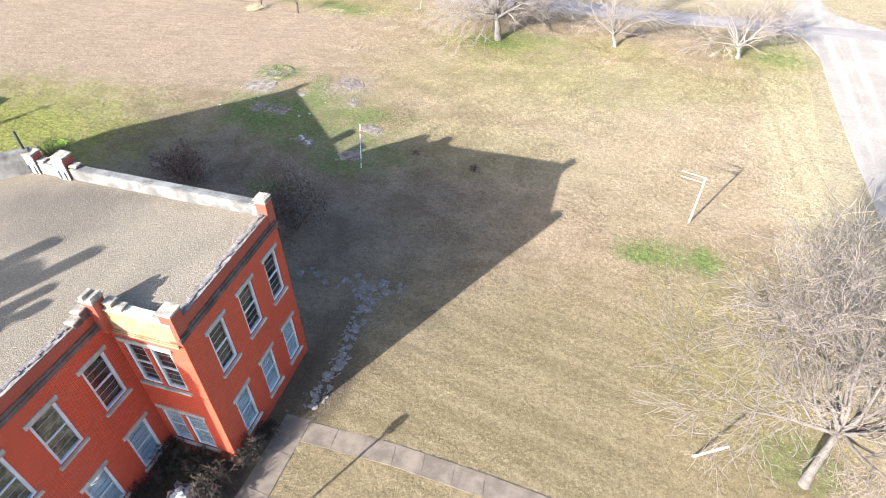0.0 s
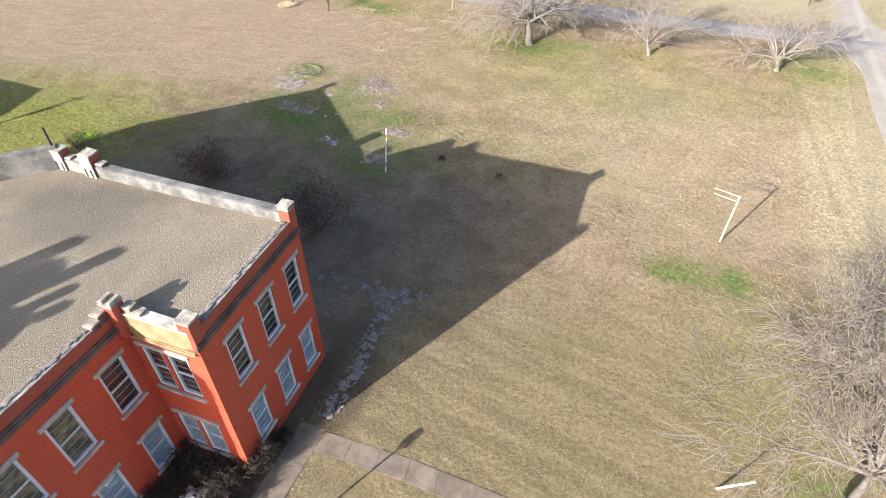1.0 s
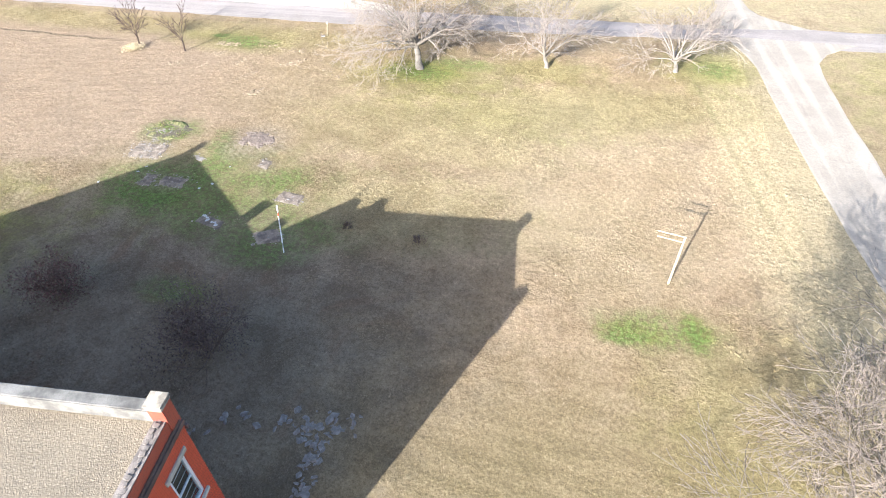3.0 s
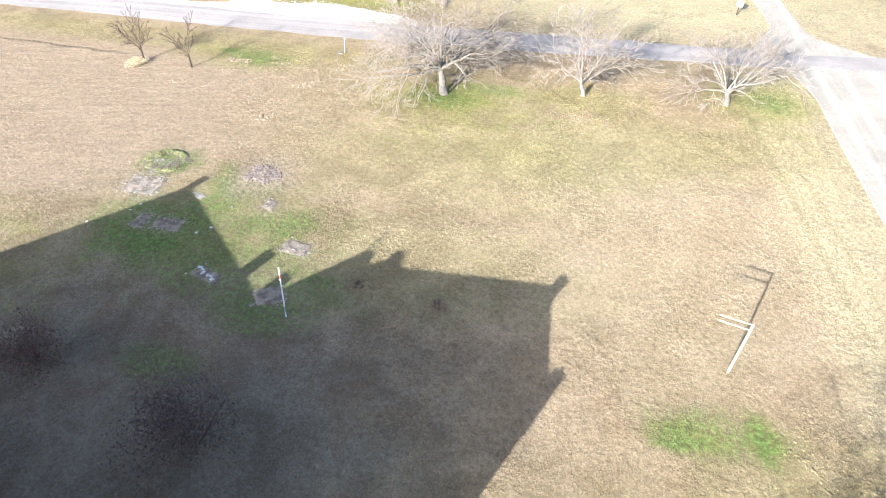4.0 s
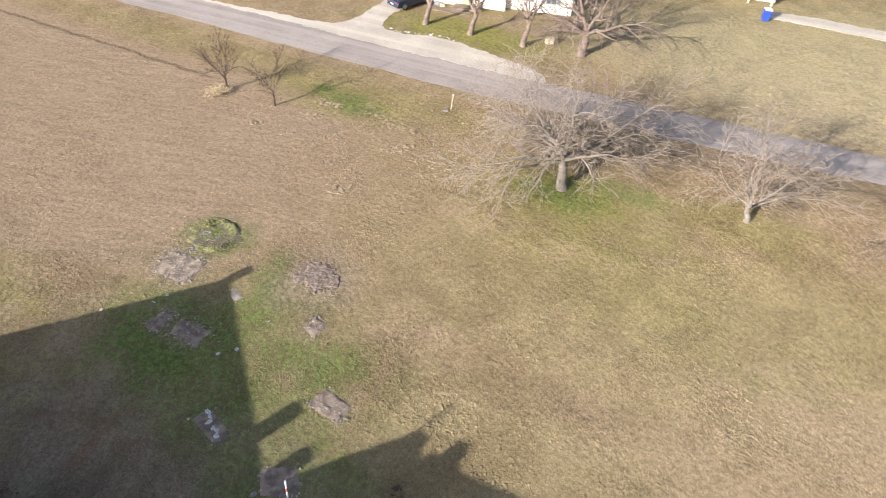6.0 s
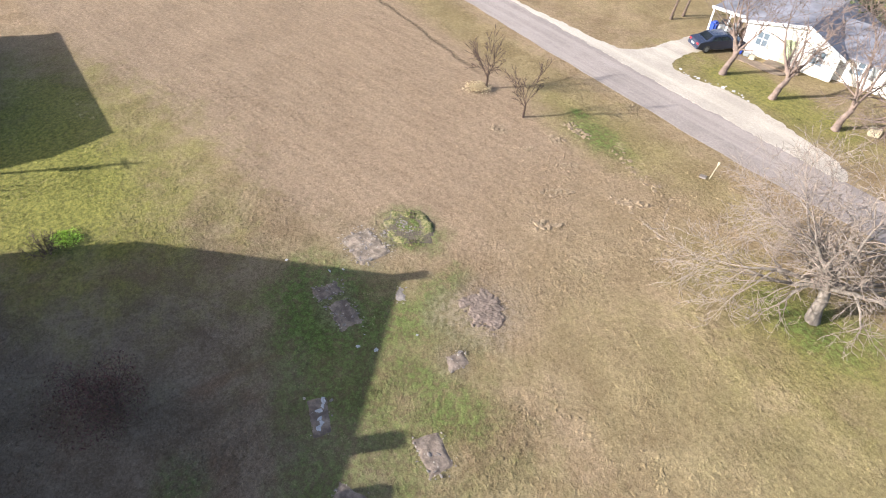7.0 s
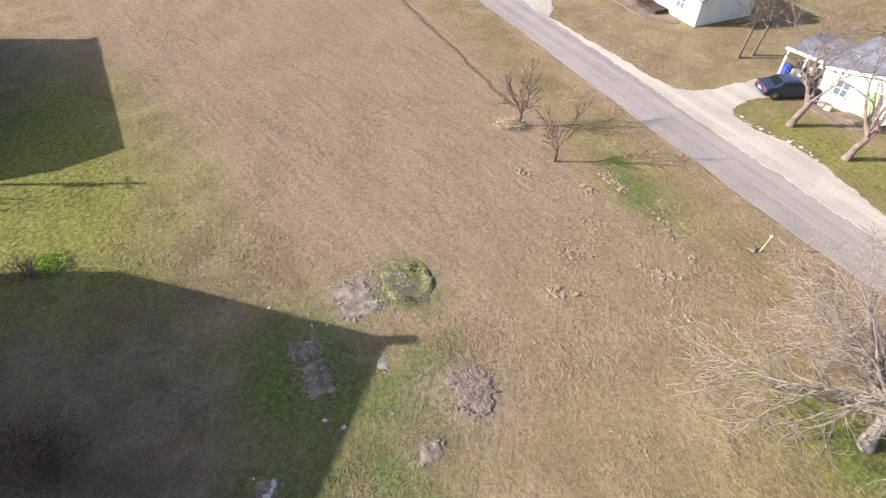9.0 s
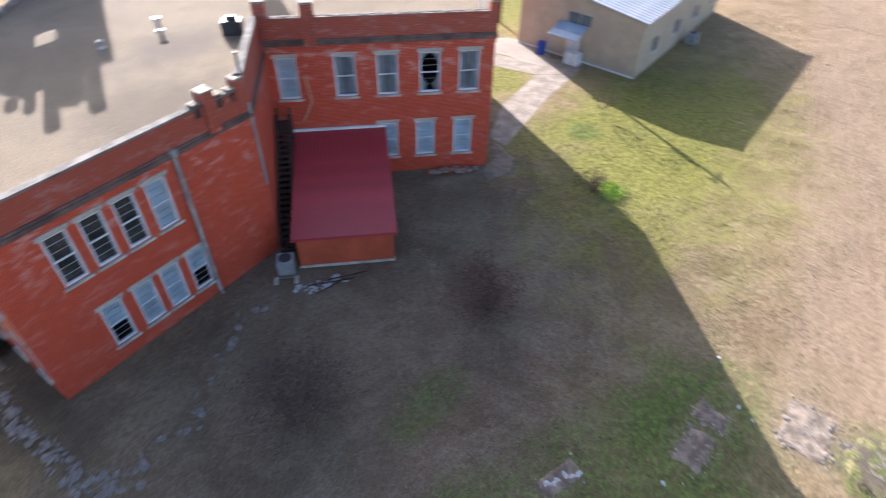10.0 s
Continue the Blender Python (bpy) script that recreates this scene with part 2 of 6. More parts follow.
    # torn ridges and hollows of turf, in loose groups; the hollows' shade is painted in
    ridge = g.noise(1.0, 5, 0.7, co=g.vec("MULTIPLY", g.turned(6.0), (2.7, 3.6, 1)), warp=0.7)
    rough = g.math("MULTIPLY", g.span(g.noise(0.22, 4, 0.6), 0.44, 0.64, 0.22, 1.0), g.math("SUBTRACT", 1.0, g.math("MULTIPLY", g.math("MAXIMUM", field, south), 0.6)))
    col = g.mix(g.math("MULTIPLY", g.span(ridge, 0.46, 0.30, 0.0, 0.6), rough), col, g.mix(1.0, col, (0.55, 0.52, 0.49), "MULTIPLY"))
    relief = g.bump(g.math("MULTIPLY", ridge, rough), 1.0, 0.13)
    return g.done(col, 0.95, g.bump(h, 0.75, 0.095, relief), spec=0.1)


def brick_material(name, tone=1.0):
    g = Graph(name)
    geo = g.t.nodes.new("ShaderNodeNewGeometry")
    uv = g.t.nodes.new("ShaderNodeUVMap").outputs[0]
    n = g.t.nodes.new("ShaderNodeTexBrick")
    g.put(n.inputs["Vector"], uv)
    for key, v in (("Scale", 1.0), ("Mortar Size", 0.013), ("Brick Width", 0.24), ("Row Height", 0.085), ("Mortar Smooth", 0.2)):
        n.inputs[key].default_value = v
    n.inputs["Color1"].default_value = (0.47 * tone, 0.060 * tone, 0.025 * tone, 1)
    n.inputs["Color2"].default_value = (0.57 * tone, 0.084 * tone, 0.036 * tone, 1)
    n.inputs["Mortar"].default_value = (0.20 * tone, 0.045 * tone, 0.030 * tone, 1)
    big = g.noise(0.55, 6, 0.7, warp=0.5)
    streak = g.noise(1.0, 5, 0.7, stretch=(2.2, 2.2, 0.35))
    col = g.mix(g.span(big, 0.5, 0.72, 0, 0.45), n.outputs[0], (0.36 * tone, 0.058, 0.028))
    col = g.mix(g.span(streak, 0.62, 0.82, 0, 0.45), col, (0.46, 0.22, 0.15))
    pos = g.t.nodes.new("ShaderNodeSeparateXYZ")
    g.put(pos.inputs[0], geo.outputs["Position"])
    face = g.t.nodes.new("ShaderNodeSeparateXYZ")
    g.put(face.inputs[0], geo.outputs["Normal"])
    peel = g.noise(1.3, 6, 0.72, stretch=(0.8, 0.8, 2.0), warp=0.3)
    col = g.mix(g.math("MULTIPLY", g.span(peel, 0.50, 0.66), g.math("MULTIPLY", g.span(pos.outputs[2], 4.5, 7.8, 0.22, 0.62), g.span(face.outputs[1], 0.1, 0.6, 0.08, 1.0))), col, (0.56, 0.33, 0.29))
    col = g.mix(g.math("MULTIPLY", g.span(pos.outputs[2], 8.18, 8.24), 0.55), col, (0.17, 0.055, 0.04))
    col = g.mix(g.span(g.noise(5, 4, 0.7), 0.66, 0.78, 0, 0.5), col, (0.50, 0.34, 0.26))
    worn = g.noise(3.2, 5, 0.75)
    col = g.mix(g.span(worn, 0.50, 0.66, 0, 0.35), col, (0.40 * tone, 0.048, 0.02))
    return g.done(col, 0.5, g.bump(n.outputs["Fac"], -0.5, 0.012), spec=0.5)


def roof_gravel_material():
    g = Graph("roof_gravel")
    big, fine = g.noise(0.25, 6, 0.65, warp=0.8), g.noise(26, 3, 0.7)
    peb = g.voronoi(26)
    col = g.mix(g.span(big, 0.35, 0.7), (0.205, 0.164, 0.116), (0.262, 0.212, 0.150))
    col = g.mix(patch(g, -21.5, 12.8, 3.4, 1.1, g.math("MULTIPLY", g.math("SUBTRACT", g.noise(0.7, 5), 0.5), 2.0), 0.8, 25), col, (0.125, 0.105, 0.082))
    col = g.mix(patch(g, -25.5, 7.5, 2.4, 1.6, g.math("MULTIPLY", g.math("SUBTRACT", g.noise(0.7, 5), 0.5), 2.0), 0.8, 0), col, (0.15, 0.125, 0.10))
    col = g.mix(patch(g, -21.1, 11.4, 2.2, 1.3, g.math("MULTIPLY", g.math("SUBTRACT", g.noise(0.7, 5), 0.5), 2.0), 0.9, 40), col, (0.15, 0.122, 0.092))
    speck = g.noise(13, 3, 0.85)
    col = g.mix(g.span(speck, 0.34, 0.58, 0.75, 0), col, (0.135, 0.107, 0.082))
    col = g.mix(g.span(speck, 0.55, 0.70, 0, 0.5), col, (0.44, 0.37, 0.275))
    return g.done(col, 0.95, g.bump(g.math("ADD", g.math("ADD", fine, peb), g.math("MULTIPLY", speck, 1.4)), 0.7, 0.018), spec=0.1)


def road_material(name, c, gravel, turn=-2.5):
    g = Graph(name)
    big, fine = g.noise(0.3, 5, 0.65), g.noise(30, 3, 0.7)
    col = g.mix(g.span(big, 0.35, 0.7), shade(c, 0.85), shade(c, 1.1))
    col = g.mix(g.span(g.noise(1.7, 5, 0.7, warp=1.0), 0.52, 0.72, 0, 0.45), col, shade(c, 0.55))
    col = g.mix(g.span(g.noise(6.0, 4, 0.85), 0.42, 0.60, 0.4, 0.0), col, shade(c, 0.5))
    lane = g.noise(1.0, 3, 0.5, co=g.vec("MULTIPLY", g.turned(turn), (0.03, 0.9, 1)))
    col = g.mix(g.span(lane, 0.45, 0.62, 0, 0.4), col, shade(c, 1.3))
    col = g.mix(g.span(fine, 0.35, 0.65, 0.35, 0), col, shade(c, 0.55))
    return g.done(col, 0.9, g.bump(fine, 0.5, gravel), spec=0.15)


def wood_bark(name, c):
    g = Graph(name)
    a, b = g.noise(2.0, 5, 0.7), g.noise(14, 4, 0.7, stretch=(1, 1, 0.25))
    col = g.mix(g.span(a, 0.35, 0.65), shade(c, 0.75), shade(c, 1.15))
    col = g.mix(g.span(b, 0.3, 0.6, 0.5, 0), col, shade(c, 0.4))
    return g.done(col, 0.9, g.bump(b, 0.6, 0.02), spec=0.15)


GROUND = ground_material()
BRICK = brick_material("red_brick")
GRAVEL = roof_gravel_material()
ASPHALT = road_material("worn_asphalt", (0.31, 0.265, 0.24), 0.01)
DUSTY = road_material("gravel_dusted_asphalt", (0.36, 0.305, 0.25), 0.012, 88)
LIMESTONE = road_material("white_gravel", (0.47, 0.415, 0.35), 0.03)
CONCRETE = plain("old_concrete", (0.20, 0.153, 0.113), 0.9, 9, 0.9, 0.35, 0.006)
SLAB = plain("broken_concrete", (0.245, 0.19, 0.15), 0.95, 7, 1.9, 0.6, 0.03)
PALEPATH = plain("pale_path_concrete", (0.30, 0.248, 0.20), 0.9, 7, 1.2, 0.35, 0.006)
RUBBLE = plain("pale_rubble", (0.25, 0.215, 0.19), 0.95, 7, 1.6, 0.4, 0.002)
STONE = plain("limestone_trim", (0.50, 0.455, 0.39), 0.85, 8, 1.2, 0.4, 0.005)
CAPSTONE = plain("chipped_cap_stone", (0.41, 0.345, 0.27), 0.9, 6, 2.6, 0.6, 0.012)
COPING = plain("worn_coping", (0.27, 0.225, 0.195), 0.9, 5, 2.4, 0.55, 0.012)
WHITEWASH = plain("whitewashed_parapet", (0.205, 0.188, 0.168), 0.9, 6, 1.1, 0.6, 0.014)
CORNICE = plain("weathered_cornice", (0.15, 0.10, 0.085), 0.85, 8, 1.2, 0.5, 0.006)
WHITE = plain("white_paint", (0.64, 0.66, 0.69), 0.6, 8, 1.4, 0.15, 0.002)
# near-black colour in place of the shade inside rooms and slots
DARKROOM = plain("interior_darkness", (0.03, 0.03, 0.033), 0.9, 4, 1.0, 0.3, 0.002)
# pale blinds, with the blue of reflected sky mixed into their colour
BLIND = plain("pale_blind", (0.64, 0.71, 0.78), 0.8, 4, 1.5, 0.2, 0.003)
CURTAIN = plain("white_curtain", (0.74, 0.74, 0.75), 0.9, 5, 1.5, 0.25, 0.006)
# blotched yellow: sunlight inside the room and reflections, put into a sheet's colour
LITROOM = plain("sunlit_room_sheet", (0.50, 0.38, 0.23), 0.8, 1, 2.2, 0.9, 0.003)
PLASTER = plain("cream_plaster", (0.31, 0.205, 0.105), 0.85, 6, 1.6, 0.35, 0.008)
BARK = wood_bark("pale_bark", (0.20, 0.172, 0.145))
TWIG = wood_bark("pale_twigs", (0.25, 0.205, 0.17))
DARKBARK = wood_bark("dark_bark", (0.125, 0.092, 0.072))
REDMETAL = plain("red_metal_roof", (0.40, 0.045, 0.055), 0.38, 5, 0.8, 0.2, 0.002, spec=0.5)
REDPAINT = plain("red_painted_wall", (0.42, 0.085, 0.04), 0.7, 6, 1.0, 0.2, 0.003)
TANMETAL = plain("tan_metal_wall", (0.43, 0.36, 0.27), 0.6, 5, 0.8, 0.12, 0.002)
WHITEMETAL = plain("white_metal_roof", (0.40, 0.42, 0.45), 0.5, 5, 0.8, 0.15, 0.002)
SHINGLE = plain("grey_shingles", (0.22, 0.22, 0.25), 0.9, 10, 0.8, 0.3, 0.02)
SIDING = plain("white_siding", (0.78, 0.76, 0.71), 0.7, 5, 0.8, 0.1, 0.002)
DARKMETAL = plain("dark_metal", (0.05, 0.05, 0.055), 0.5, 6, 1.0, 0.3, 0.002)
GREYMETAL = plain("grey_metal", (0.33, 0.35, 0.36), 0.45, 6, 1.0, 0.25, 0.002, metal=0.3)
CREAM = plain("cream_paint", (0.50, 0.44, 0.31), 0.6, 8, 2.0, 0.3, 0.002)
OLDWOOD = plain("dark_timber", (0.055, 0.035, 0.028), 0.9, 8, 1.5, 0.3, 0.006)
BLUE = plain("blue_plastic", (0.025, 0.06, 0.32), 0.5, 5, 1.0, 0.1, 0.001)


def glass_material():
    g = Graph("window_glass")
    return g.done((0.10, 0.13, 0.16), 0.08, spec=0.8)


GLASS = glass_material()

# ---- building tools ----
WORLD = {}


def place(name, m, label="", category="", group="", kind=""):
    ob = new(name)
    ob.empty_display_size = 0.3
    ob.matrix_basis = m
    WORLD[ob] = m
    return tagged(ob, label, category, group, kind)


def part(name, data, material, parent=None, label="", m=None, smooth=False):
    """One mesh object from a bmesh or mesh, given in world metres, or at m."""
    if isinstance(data, bmesh.types.BMesh):
        me = bpy.data.meshes.new(name)
        bmesh.ops.recalc_face_normals(data, faces=data.faces)
        data.to_mesh(me)
        data.free()
        if smooth:
            for p in me.polygons:
                p.use_smooth = True
    else:
        me = data
    if not me.materials:
        me.materials.append(material)
    ob = new(name, me)
    if me.materials[0] != material:
        ob.material_slots[0].link = "OBJECT"
        ob.material_slots[0].material = material
    ob.matrix_basis = m or Matrix()
    WORLD[ob] = ob.matrix_basis.copy()
    if parent:
        ob.parent = parent
        ob.matrix_parent_inverse = WORLD[parent].inverted()
    return tagged(ob, label)


def box(bm, x0, x1, y0, y1, z0, z1, m=None, taper=0.0):
    vs = []
    for z, k in ((z0, 0), (z1, taper)):
        for x, y in ((x0 + k, y0 + k), (x1 - k, y0 + k), (x1 - k, y1 - k), (x0 + k, y1 - k)):
            v = Vector((x, y, z))
            vs.append(bm.verts.new(m @ v if m else v))
    for f in ((3, 2, 1, 0), (4, 5, 6, 7), (0, 1, 5, 4), (1, 2, 6, 5), (2, 3, 7, 6), (3, 0, 4, 7)):
        bm.faces.new([vs[i] for i in f])
    return vs


def soft_box(name, size, r=0.02):
    """A mesh of a box standing on z = 0 with bevelled edges."""
    bm = bmesh.new()
    x, y, z = size
    box(bm, -x / 2, x / 2, -y / 2, y / 2, 0, z)
    bmesh.ops.bevel(bm, geom=bm.edges[:], offset=r, segments=2, affect="EDGES")
    return bm


def tube(bm, a, b, ra, rb, n=8, cap=True):
    a, b = Vector(a), Vector(b)
    q = (b - a).to_track_quat("Z", "Y")
    rings = []
    for p, r in ((a, ra), (b, rb)):
        rings.append([bm.verts.new(p + q @ Vector((r * math.cos(2 * math.pi * i / n), r * math.sin(2 * math.pi * i / n), 0))) for i in range(n)])
    for i in range(n):
        bm.faces.new((rings[0][i], rings[0][(i + 1) % n], rings[1][(i + 1) % n], rings[1][i]))
    if cap:
        bm.faces.new(rings[0][::-1])
        bm.faces.new(rings[1])


def prism(bm, pts, z0, z1):
    """A flat-sided solid over a ground outline (counter-clockwise)."""
    lo = [bm.verts.new((x, y, z0)) for x, y in pts]
    hi = [bm.verts.new((x, y, z1)) for x, y in pts]
    bm.faces.new(lo[::-1])
    bm.faces.new(hi)
    for i in range(len(pts)):
        j = (i + 1) % len(pts)
        bm.faces.new((lo[i], lo[j], hi[j], hi[i]))


def strip(bm, left, right, z0, z1):
    """A road-like band between two edge lines, with sides."""
    rows = []
    for (a, b), (c, d) in zip(left, right):
        k = 0.35 / max(0.1, math.dist((a, b), (c, d)))
        e, f = (a - c) * k, (b - d) * k
        rows.append([bm.verts.new(p) for p in ((a + e, b + f, z0), (a, b, z1), (c, d, z1), (c - e, d - f, z0))])
    for p, q in zip(rows, rows[1:]):
        for i in range(3):
            bm.faces.new((p[i], p[i + 1], q[i + 1], q[i]))
    bm.faces.new(rows[0])
    bm.faces.new(rows[-1][::-1])


def fine_line(pts, step=1.5, wob=0.12, seed=0):
    """Points along a smooth line through pts, slightly uneven."""
    out = []
    for i in range(len(pts) - 1):
        a, b, c, d = (Vector(pts[max(0, min(len(pts) - 1, k))]) for k in (i - 1, i, i + 1, i + 2))
        n = max(1, int((c - b).length / step))
        for k in range(n):
            t = k / n
            p = 0.5 * ((2 * b) + (c - a) * t + (2 * a - 5 * b + 4 * c - d) * t * t + (3 * b - a - 3 * c + d) * t ** 3)
            out.append((p.x + wob * noise.noise((p.x * 0.7, p.y * 0.7, seed)), p.y + wob * noise.noise((p.x * 0.7, p.y * 0.7, seed + 9))))
    out.append(tuple(pts[-1]))
    return out


def resample(line, n):
    d = [0.0]
    for a, b in zip(line, line[1:]):
        d.append(d[-1] + math.dist(a, b))
    t = np.linspace(0, d[-1], n)
    return list(zip(np.interp(t, d, [p[0] for p in line]), np.interp(t, d, [p[1] for p in line])))


def road(name, left, right, z, material, label, wob=0.15, n=90, seed=0):
    bm = bmesh.new()
    strip(bm, resample(fine_line(left, wob=wob, seed=seed), n), resample(fine_line(right, wob=wob, seed=seed + 5), n), -0.05, z)
    return tagged(part(name, bm, material), label, name.replace("_", " "), kind="structure")


# ---- ground, roads and paving ----
GROUND_Z = {}


def ground():
    xs = np.concatenate([[-2500, -900, -400, -200, -130], np.arange(-100, 60, 0.8), [60, 80, 130, 250, 500, 1200, 2500]])
    ys = np.concatenate([[-2500, -900, -300, -100, -40], np.arange(-15, 110, 0.8), [110, 120, 150, 200, 350, 700, 1500, 2500]])
    nx, ny = len(xs), len(ys)
    verts = []
    for y in ys:
        for x in xs:
            z = 0.0
            if -100 <= x < 60 and -15 <= y < 110:
                near = 0.0 if (x > -15 and y < 13.5) or (x < -39 and y < 18.5) or y > 59.5 or x > 8.5 else 1.0
                z = near * (0.022 * noise.noise((x * 0.35, y * 0.35, 3)) + 0.016 * noise.noise((x * 1.1, y * 1.1, 7)))
            verts.append((x, y, z - 0.03))
    GROUND_Z["x"], GROUND_Z["y"] = xs, ys
    GROUND_Z["z"] = np.array([v[2] for v in verts]).reshape(ny, nx)
    faces = [(j * nx + i, j * nx + i + 1, (j + 1) * nx + i + 1, (j + 1) * nx + i) for j in range(ny - 1) for i in range(nx - 1)]
    me = bpy.data.meshes.new("ground")
    me.from_pydata(verts, [], faces)
    for p in me.polygons:
        p.use_smooth = True
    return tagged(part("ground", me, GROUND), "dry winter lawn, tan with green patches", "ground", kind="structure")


ground()
road("road", [(-400, 60.5), (-120, 61.5), (-65, 63.3), (-40, 63.7), (-23, 64.3), (-2, 65.9), (7, 66.8), (14, 67.2), (24, 67.0), (34, 68.5), (60, 71), (300, 90)],
     [(-400, 64.6), (-120, 65.6), (-65, 67.3), (-40, 67.7), (-23, 68.1), (-7, 69.2), (6.5, 69.9), (14, 71.2), (26, 71.3), (34, 72.6), (60, 75), (300, 94)], -0.018, ASPHALT, "worn grey asphalt country road", wob=0.28, n=420)
road("side_road", [(12.0, 68.2), (13.8, 62.5), (14.1, 57), (14.5, 50), (15.2, 41), (15.8, 35.0), (16.6, 31.0), (17.3, 24.5), (17.8, 15), (20, -40), (24, -200)],
     [(24, 68.2), (19.8, 64.8), (19.0, 58.0), (19.2, 48.8), (19.7, 37.3), (20.3, 29), (21.6, 15), (24, -40), (28, -200)], -0.013, DUSTY, "pale gravel-dusted side road", n=120, seed=3)
road("side_road", [(9.6, 69.6), (12.1, 75), (12.3, 78.2), (11.6, 83.5), (10.2, 92), (9.3, 110), (8, 250)], [(20.5, 71.2), (15.8, 74.5), (15.0, 78), (14.3, 84), (12.9, 93), (12.2, 110), (11.5, 250)],
     -0.013, DUSTY, "pale gravel-dusted side road", n=100, seed=4)


def slab(name, pts, z, material, label, category, wob=0.0, kind="structure", seed=0):
    bm = bmesh.new()
    if wob:
        line = fine_line([*pts, pts[0]], step=0.25, wob=wob, seed=seed)[:-1]
        line = [(x + random.uniform(-wob, wob) * 0.4, y + random.uniform(-wob, wob) * 0.4) for x, y in line]
    else:
        line = pts
    prism(bm, line, -0.08, z)
    bm.normal_update()
    bmesh.ops.triangulate(bm, faces=[f for f in bm.faces if len(f.verts) > 4], ngon_method="EAR_CLIP")
    return tagged(part(name, bm, material), label, category, kind=kind)


slab("gravel_verge", [(-60.5, 67.4), (-50, 67.5), (-43.6, 67.6), (-36, 67.6), (-26, 67.9), (-21.6, 68.1), (-22.5, 69.7), (-26, 70.5), (-30, 71.3), (-33.5, 71.4), (-36, 70.6), (-38.2, 70.7), (-39.0, 72.5), (-38.8, 75.5), (-38.1, 78.1), (-40.5, 79.2), (-41.5, 75), (-41.6, 72), (-42.3, 69.8), (-44.5, 68.9), (-49, 68.5)],
     -0.008, LIMESTONE, "white limestone gravel shoulder and driveway", "gravel", 0.24, seed=11)
slab("gravel_verge", [(-75, 67.0), (-66, 67.2), (-59, 67.4), (-60, 69.0), (-62, 70.5), (-64, 76), (-66.5, 80), (-68.5, 79.5), (-67, 74), (-67.5, 70.5), (-72, 68.6)], -0.008, LIMESTONE, "white limestone gravel driveway", "gravel", 0.24, seed=12)
slab("gravel_verge", [(-6.5, 91.3), (4, 91.0), (10.9, 89), (10.5, 92), (4, 93.4), (-5.5, 93.2)], -0.008, LIMESTONE, "white limestone gravel driveway", "gravel", 0.24, seed=13)


def paving(name, rows, z, label, material=None):
    """A concrete path of separate slabs with open joints: (left line, right line) cut into n bays."""
    base = tagged(place(name, pose(*rows[0][0], 0)), label, "path", kind="structure")
    for i, ((a, b), (c, d)) in enumerate(zip(rows, rows[1:])):
        n = max(1, round(math.dist(a, c) / 1.5))
        for k in range(n):
            t0, t1 = (k + 0.006) / n, (k + 0.994) / n
            A, B = Vector(a).lerp(Vector(c), t0), Vector(a).lerp(Vector(c), t1)
            D, E = Vector(b).lerp(Vector(d), t0), Vector(b).lerp(Vector(d), t1)
            bm = bmesh.new()
            prism(bm, [A, D, E, B], -0.06, z + random.uniform(-0.008, 0.008))
            part("slab", bm, material or CONCRETE, base)
    return base


paving("concrete_path", [((-12.3, 2.0), (-10.9, 1.6)), ((-12.0, 8.0), (-10.75, 8.0)), ((-12.15, 11.6), (-10.95, 11.7))], -0.012, "weathered grey concrete path beside the school")
paving("concrete_path", [((-10.9, 11.6), (-10.85, 10.6)), ((-6.8, 12.0), (-6.6, 11.0)), ((-2.7, 12.1), (-2.5, 11.1)), (( 4.0, 12.0), (4.0, 10.9))], -0.012, "weathered grey concrete path across the lawn")
paving("concrete_path", [((-40.9, 17.4), (-41.1, 15.9)), ((-44.2, 16.7), (-45.2, 14.0)), ((-48.0, 15.9), (-47.8, 13.6)), ((-52.9, 15.4), (-50.9, 13.1)), ((-55.3, 15.0), (-54.2, 12.5))], -0.012, "pale concrete path to the metal building", PALEPATH)
paving("concrete_path", [((-50.8, 13.05), (-52.5, 12.8)), ((-50.05, 10.4), (-51.9, 9.5)), ((-49.2, 6.0), (-51.0, 5.4))], -0.010, "pale concrete path along the metal building", PALEPATH)

slab("gravel_apron", [(-52.0, 9.2), (-52.55, 12.75), (-54.2, 12.4), (-55.15, 10.7), (-55.35, 8.8), (-54.9, 7.0), (-53.0, 6.0), (-51.3, 5.6)], -0.014, DUSTY, "trodden pale gravel beside the metal building", "gravel", 0.15, seed=31)

# ---- the school ----
TH = radians(4.5)
EU, EV = Vector((math.cos(TH), math.sin(TH))), Vector((-math.sin(TH), math.cos(TH)))
NE = Vector((-13.2, 15.2))


def loc(u, v):
    return NE + EU * u + EV * v


WS, WN = Vector((0.749, -0.663)), Vector((0.663, 0.749))
W5 = Vector((-38.31, 16.5)) + WN * 0.9


def wloc(s, n=0.0):
    return W5 + WS * s + WN * n


A = loc(0, 0)
B = loc(-11.8, 0)
sB = (B - W5).dot(WS)
C = wloc(sB)
D = wloc(-0.85)
E_ = wloc(-0.85, -15)
F_ = Vector((-31.5, -13.0))
G_ = loc(-3.32, -12.3)
H_ = loc(-3.1, -6.5)
I_ = loc(0, -6.5)
TOP, NTOP, BTOP, DECK, THICK = 9.0, 9.34, 9.85, 8.85, 0.35
school = place("school_building", pose(-27, 7, 0), "two-storey red brick schoolhouse with pale stone trim", "building")


